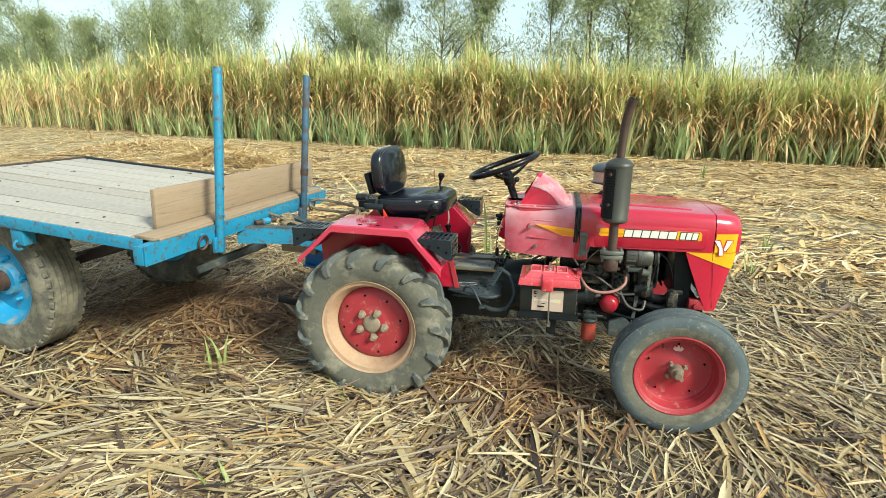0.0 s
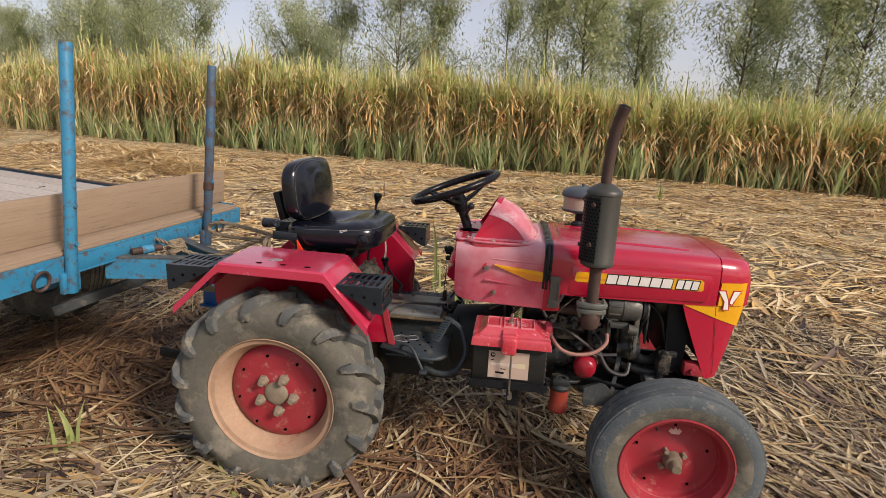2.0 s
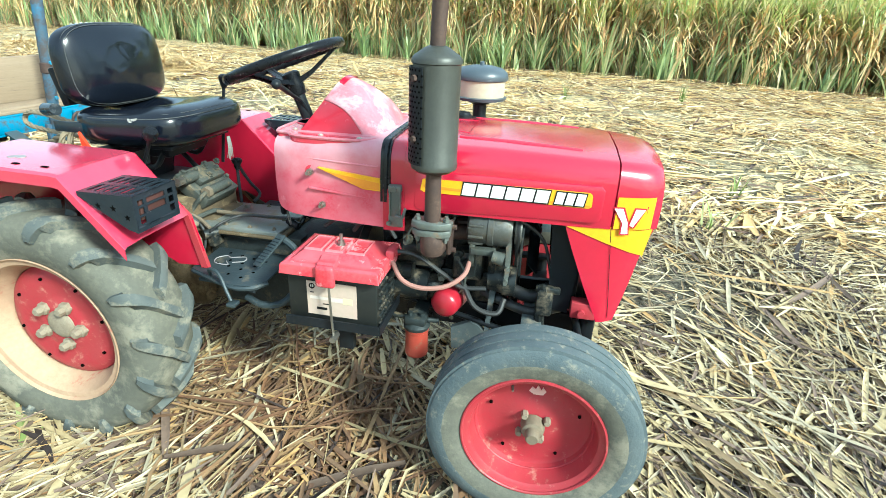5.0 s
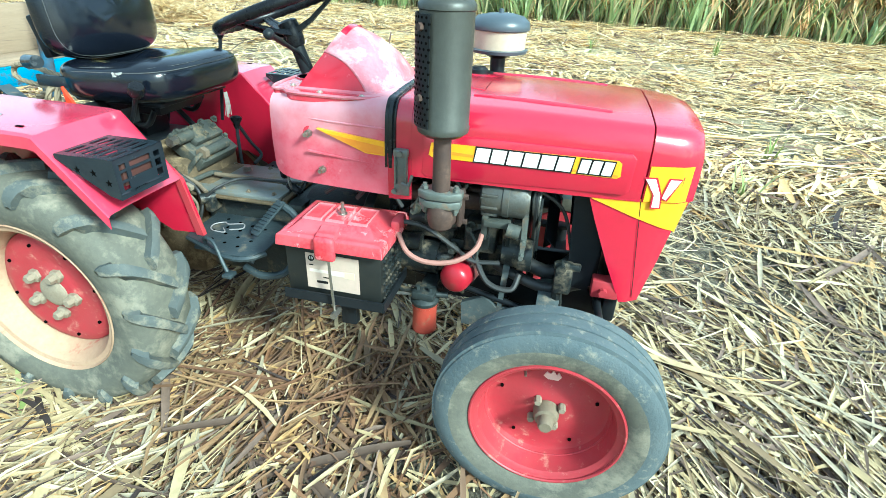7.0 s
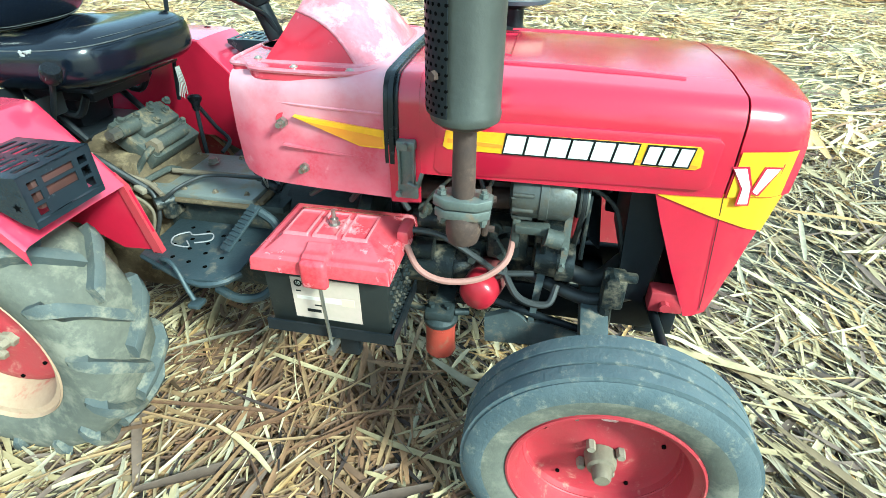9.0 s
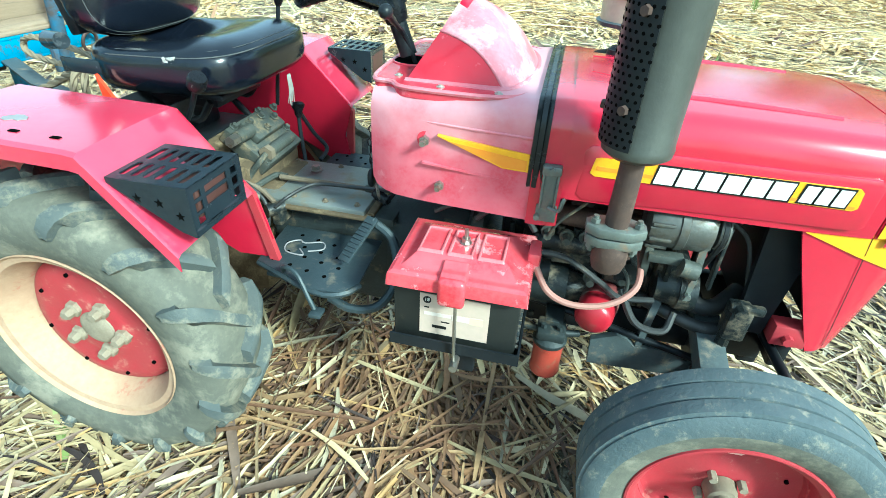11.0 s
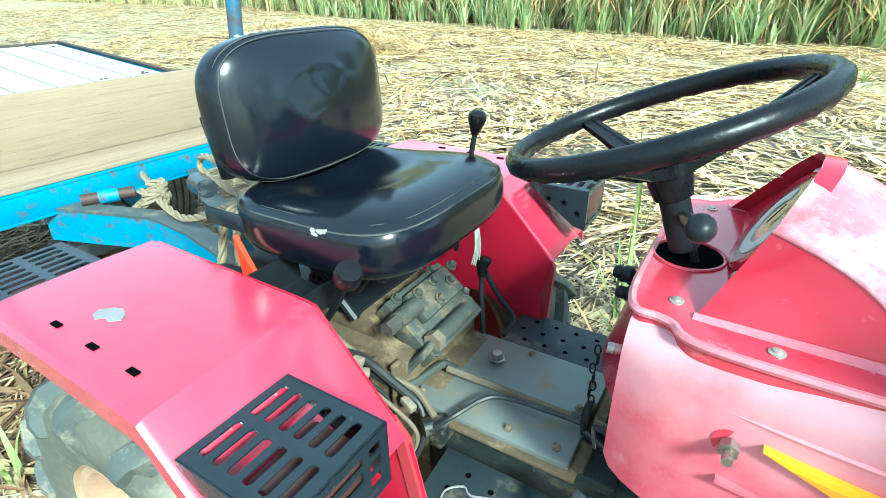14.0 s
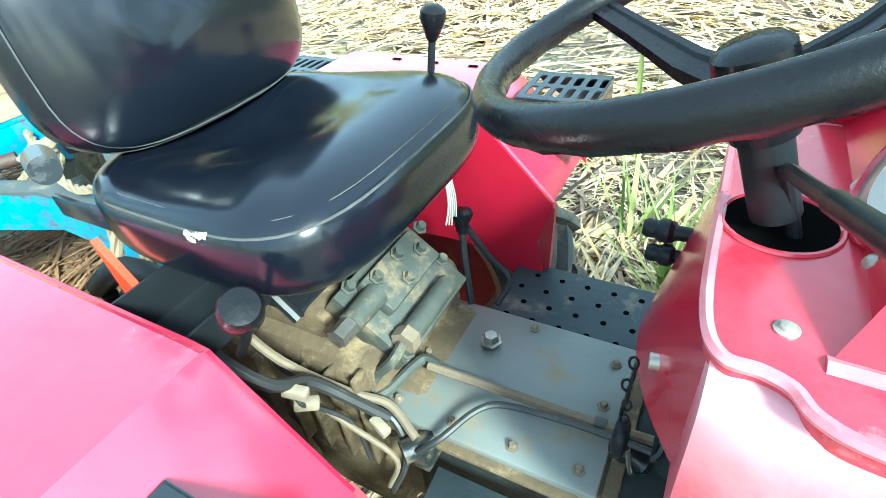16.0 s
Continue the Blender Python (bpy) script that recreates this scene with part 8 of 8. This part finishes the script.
# drawbar: two curved channels closing towards the hitch
for rows_, tag in ((((0.02, -0.175, -0.140, 0.10), (0.12, -0.122, -0.140, 0.10), (0.31, -0.010, -0.145, 0.10), (0.45, 0.006, -0.155, 0.105), (0.57, 0.012, -0.180, 0.11), (0.66, 0.035, -0.24, 0.12), (0.74, 0.055, -0.31, 0.13)), 0),
                   (((0.02, 0.300, -0.140, 0.10), (0.12, 0.260, -0.140, 0.10), (0.31, 0.180, -0.145, 0.10), (0.45, 0.160, -0.155, 0.105), (0.57, 0.150, -0.180, 0.11), (0.66, 0.135, -0.24, 0.12), (0.74, 0.115, -0.31, 0.13)), 1)):
    bm = bmesh.new()
    sec = []
    w_ = 0.013
    for x, y, z, h in rows_:
        sec.append([(x, y - w_, z - h / 2), (x, y + w_, z - h / 2), (x, y + w_, z + h / 2), (x, y - w_, z + h / 2)])
    vs = loft(bm, sec, close=True)
    bm.faces.new(vs[0])
    bm.faces.new(vs[-1])
    bar_ = part("drawbar", bm, M_BLUE, trailer, "curved blue drawbar arm with chipped paint")
    bm = bmesh.new()
    sec = []
    for x, y, z, h in rows_:
        o = 0.014 if tag == 0 else -0.014
        sec.append([(x, y + o - 0.029, z + h / 2 + 0.001), (x, y + o + 0.029, z + h / 2 + 0.001), (x, y + o + 0.029, z + h / 2 + 0.009), (x, y + o - 0.029, z + h / 2 + 0.009)])
    vs = loft(bm, sec, close=True)
    bm.faces.new(vs[0])
    bm.faces.new(vs[-1])
    part("top_flange", bm, M_BRACKET, bar_, "worn bare steel top flange")
bm = bmesh.new()
box(bm, (0.76, 0.085, -0.33), (0.10, 0.13, 0.12), 0.008)
tube(bm, [(0.79, 0.085, -0.34), (0.86, 0.085, -0.36), (0.92, 0.085, -0.36)], 0.03, 10, 3)
part("coupling", bm, M_DARKBEAM, trailer, "dark steel hitch coupling")
bm = bmesh.new()
foot_, head_ = Vector((-0.30, -0.19, -0.415)), Vector((-0.05, 0.20, -0.298))
lie_ = (head_ - foot_).to_track_quat("X", "Z").to_matrix().to_4x4()
box(bm, (0, 0, 0), ((head_ - foot_).length, 0.035, 0.055), 0.004, Matrix.Translation((foot_ + head_) / 2) @ lie_)
part("prop_bar", bm, M_BRACKET, trailer, "grey-green square prop bar hung below the drawbar")
bm = bmesh.new()
box(bm, (0.40, 0.165, -0.315), (0.23, 0.014, 0.16), 0.004)
box(bm, (0.40, 0.148, -0.389), (0.23, 0.045, 0.012), 0.003)
part("hitch_plate", bm, M_BLUE_HITCH, trailer, "deep blue sheet-steel plate of the hitch")
bm = bmesh.new()
box(bm, (0.30, 0.09, -0.255), (0.24, 0.12, 0.05), 0.006, Matrix.Rotation(0.1, 4, "Z"))
part("wood_block", bm, M_BOARD, trailer, "rough wooden block wedged under the drawbar")
bm = bmesh.new()
tube(bm, [(0.098, -0.110, -0.066), (0.125, -0.045, -0.064), (0.155, 0.020, -0.062)], 0.017, 14, 3)
pin_ = part("jack_pin", bm, M_RUST, trailer, "rusty pin lying on the drawbar")
bm = bmesh.new()
tube(bm, [(0.116, -0.068, -0.065), (0.137, -0.020, -0.063)], 0.0215, 14, 1)
part("sleeve", bm, M_BLUE, pin_, "chipped blue sleeve")
# axle and wheels
AXX, AXZ = -1.29, -0.485
bm = bmesh.new()
box(bm, (AXX, 0, AXZ), (0.07, 1.24, 0.07), 0.008)
for s in SIDES:
    prism(bm, [(AXX - 0.28, -0.155), (AXX + 0.28, -0.155), (AXX + 0.10, AXZ + 0.03), (AXX - 0.10, AXZ + 0.03)], s * 0.40, s * 0.44)
    box(bm, (AXX + 0.35, s * 0.35, -0.36), (0.75, 0.04, 0.05), 0.004, Matrix.Translation((AXX + 0.35, 0, -0.36)) @ Matrix.Rotation(-0.42, 4, "Y") @ Matrix.Translation((-AXX - 0.35, 0, 0.36)))
part("axle", bm, M_DARKBEAM, trailer, "dark axle beam with hangers")
for s in SIDES:
    bm = bmesh.new()
    box(bm, (AXX + 0.44, s * 0.835, -0.10), (0.09, 0.07, 0.10), 0.006)
    tube(bm, [(AXX + 0.44, s * 0.86 + 0.030 * math.cos(a), -0.15 + 0.026 * math.sin(a)) for a in np.linspace(0, 2 * math.pi, 17)], 0.008, 8, 1)
    part("rail_bracket", bm, M_BLUE, trailer, "blue bracket with a ring")
bm = bmesh.new()
lathe(bm, [(0.03, 0.05), (0.085, 0.045), (0.10, 0.015), (0.16, 0.005), (0.195, 0.0), (0.215, 0.03), (0.235, 0.075), (0.252, 0.085), (0.258, 0.075), (0.235, 0.03), (0.23, -0.06), (0.03, -0.04)], seg=56)
tw = part("wheel", bm, M_BLUE_WHEEL, trailer, "bright blue trailer wheel")
bm = bmesh.new()
prof = [(0.240, -0.075), (0.275, -0.098), (0.33, -0.108), (0.385, -0.100), (0.408, -0.082)]
for z in (-0.065, -0.033, 0.0, 0.033, 0.065):
    prof += [(0.422, z - 0.012), (0.422, z + 0.012), (0.412, z + 0.0145), (0.412, z + 0.0175)]
prof = prof[:-2] + [(0.408, 0.082), (0.385, 0.100), (0.33, 0.108), (0.275, 0.098), (0.240, 0.075)]
lathe(bm, prof, None, 80, True)
for k in range(44):
    a = 2 * math.pi * k / 44
    for z in (-0.088, 0.088):
        m = Matrix.Rotation(a, 4, "Z") @ Matrix.Translation((0.405, 0, z)) @ Matrix.Rotation(math.copysign(0.6, z), 4, "Y")
        box(bm, (0, 0, 0), (0.022, 0.034, 0.026), 0.0, m)
part("tyre", bm, M_RUBBER, tw, "dusty worn trailer tyre")
bm = bmesh.new()
lathe(bm, [(0.001, 0.112), (0.030, 0.110), (0.040, 0.10), (0.042, 0.085), (0.056, 0.080), (0.058, 0.045)], None, 20)
part("hub", bm, M_RUST, tw, "rusty greased hub")
bm = bmesh.new()
lathe(bm, [(0.001, 0.128), (0.020, 0.126), (0.024, 0.110)], None, 14)
part("hub_cap", bm, M_BLUE_WHEEL, tw)
bm = bmesh.new()
lathe(bm, [(0.001, 0.034), (0.011, 0.034), (0.014, 0.024), (0.014, 0.0)], None, 6)
nut = part("wheel_nut", bm, M_BLUE_WHEEL, tw)
for k in range(5):
    a = 2 * math.pi * k / 5 + 0.2
    m = pose(0.125 * math.cos(a), 0.125 * math.sin(a), 0.008)
    if k == 0:
        nut.matrix_basis = m
    else:
        twin(nut, m)
tw.matrix_basis = pose(AXX, -0.645, AXZ, 90, 0, 0) @ Matrix.Scale(1.1, 4)
copy_thing(tw, pose(AXX, 0.645, AXZ, -90, 0, 0))


# ---- small things ----
rope = thing("rope", pose(-0.055, 0.0, -0.012), "frayed hemp rope coiled over the drawbar", "rope")
rr_ = random.Random(2)


def cord(pts, r=0.011, name="strand"):
    """A twisted rope of three strands along a line."""
    line = smooth_line(pts, 14)
    bm_ = bmesh.new()
    for s_ in range(3):
        out = []
        side_ = None
        dist = 0.0
        for i, p in enumerate(line):
            d = (line[min(i + 1, len(line) - 1)] - line[max(i - 1, 0)]).normalized()
            if side_ is None:
                side_ = d.orthogonal().normalized()
            side_ = (side_ - d * side_.dot(d)).normalized()
            if i:
                dist += (p - line[i - 1]).length
            a = dist / 0.018 + s_ * 2.094
            out.append(p + 0.5 * r * (math.cos(a) * side_ + math.sin(a) * d.cross(side_)))
        tube(bm_, out, 0.56 * r, 5, 1)
    return part(name, bm_, M_ROPE, rope)


cord([(-0.945, -0.050, 0.872), (-0.935, -0.005, 0.885), (-0.905, 0.020, 0.885), (-0.83, 0.000, 0.880), (-0.745, -0.030, 0.872), (-0.665, -0.052, 0.858), (-0.56, -0.066, 0.848), (-0.460, -0.072, 0.872), (-0.363, -0.066, 0.912), (-0.26, -0.085, 0.962), (-0.195, -0.105, 0.990)])
coil = [(-0.735 + 0.042 * math.cos(a) * rr_.uniform(0.8, 1.1), -0.035 + 0.030 * math.sin(a) * rr_.uniform(0.8, 1.1), 0.868 + 0.018 * math.sin(1.7 * a)) for a in np.linspace(0, 4.4 * math.pi, 24)]
cord(coil, 0.011, "coil")
cord([(-0.775, -0.03, 0.890), (-0.735, 0.000, 0.897), (-0.700, -0.040, 0.880), (-0.725, -0.078, 0.852), (-0.765, -0.060, 0.842), (-0.78, -0.085, 0.826)], 0.012, "knot")
cord([(-0.195, -0.100, 0.990), (-0.190, -0.150, 0.97), (-0.192, -0.175, 0.90), (-0.195, -0.196, 0.81), (-0.17, -0.205, 0.72), (-0.11, -0.20, 0.67), (-0.05, -0.19, 0.71)], 0.010)
cord([(-0.20, -0.080, 0.990), (-0.195, -0.115, 0.965), (-0.192, -0.135, 0.88), (-0.190, -0.150, 0.79), (-0.17, -0.17, 0.70), (-0.10, -0.17, 0.68)], 0.010)
cord([(-0.185, -0.12, 0.98), (-0.165, -0.150, 0.93), (-0.150, -0.165, 0.83), (-0.11, -0.18, 0.74), (-0.06, -0.18, 0.73)], 0.010)
cord([(-0.17, -0.02, 0.962), (-0.34, 0.015, 0.985), (-0.52, 0.040, 1.000), (-0.605, 0.060, 0.975), (-0.585, 0.050, 0.942), (-0.44, 0.020, 0.935), (-0.24, -0.03, 0.945)], 0.010)

# green regrowth in the trash
M_GRASS = scattered("fresh_cane_shoot", [(0.0, (0.16, 0.25, 0.05)), (0.5, (0.27, 0.36, 0.10)), (1.0, (0.45, 0.46, 0.20))], 0.5, 0.3, 0.1)
g5 = np.random.default_rng(12)


def tuft(x, y, n, high, label, spread=0.4, lean=None):
    base = np.stack([x + g5.normal(0, 0.03, n), y + g5.normal(0, 0.03, n), np.full(n, float(level(x, y)))], 1)
    yaw_ = g5.uniform(0, 2 * np.pi, n) if lean is None else lean + g5.normal(0, 0.5, n)
    v, f = blades(base, yaw_, g5.uniform(0.5, 1.0, n) * high, g5.uniform(0.010, 0.024, n), g5.uniform(0.0, spread, n), g5.uniform(0.1, 1.2, n))
    return tagged(raw("grass_tuft", v, f, M_GRASS), label, "grass tuft", "green regrowth")


for (x, y, n, h, sp) in ((-0.97, -0.62, 7, 0.26, 0.15), (3.43, 8.75, 12, 0.5, 0.5), (1.4, 8.3, 12, 0.5, 0.5), (0.55, 0.95, 26, 0.55, 0.7), (0.85, 0.85, 22, 0.5, 0.8),
                         (0.35, 1.25, 14, 0.6, 0.5), (0.95, 1.6, 9, 0.6, 0.3), (0.15, 2.2, 5, 0.8, 0.2), (2.6, 2.1, 8, 0.3, 0.6), (2.2, 4.2, 10, 0.35, 0.6), (-0.3, -1.5, 4, 0.2, 0.5), (3.0, 3.0, 9, 0.3, 0.6)):
    tuft(x, y, n, h, "fresh green cane shoots growing through dry trash", sp)
base = np.array([(-0.05, -0.76, 0.03), (-0.08, -0.73, 0.03), (-0.03, -0.74, 0.03)])
v, f = blades(base, np.array([2.30, 2.42, 2.15]), np.array([0.55, 0.46, 0.38]), np.array([0.018, 0.014, 0.012]), np.array([1.32, 1.25, 1.38]), np.array([0.1, 0.15, 0.1]))
tagged(raw("grass_tuft", v, f, M_GRASS), "fresh green cane blades lying beside the rear wheel", "grass tuft", "green regrowth")
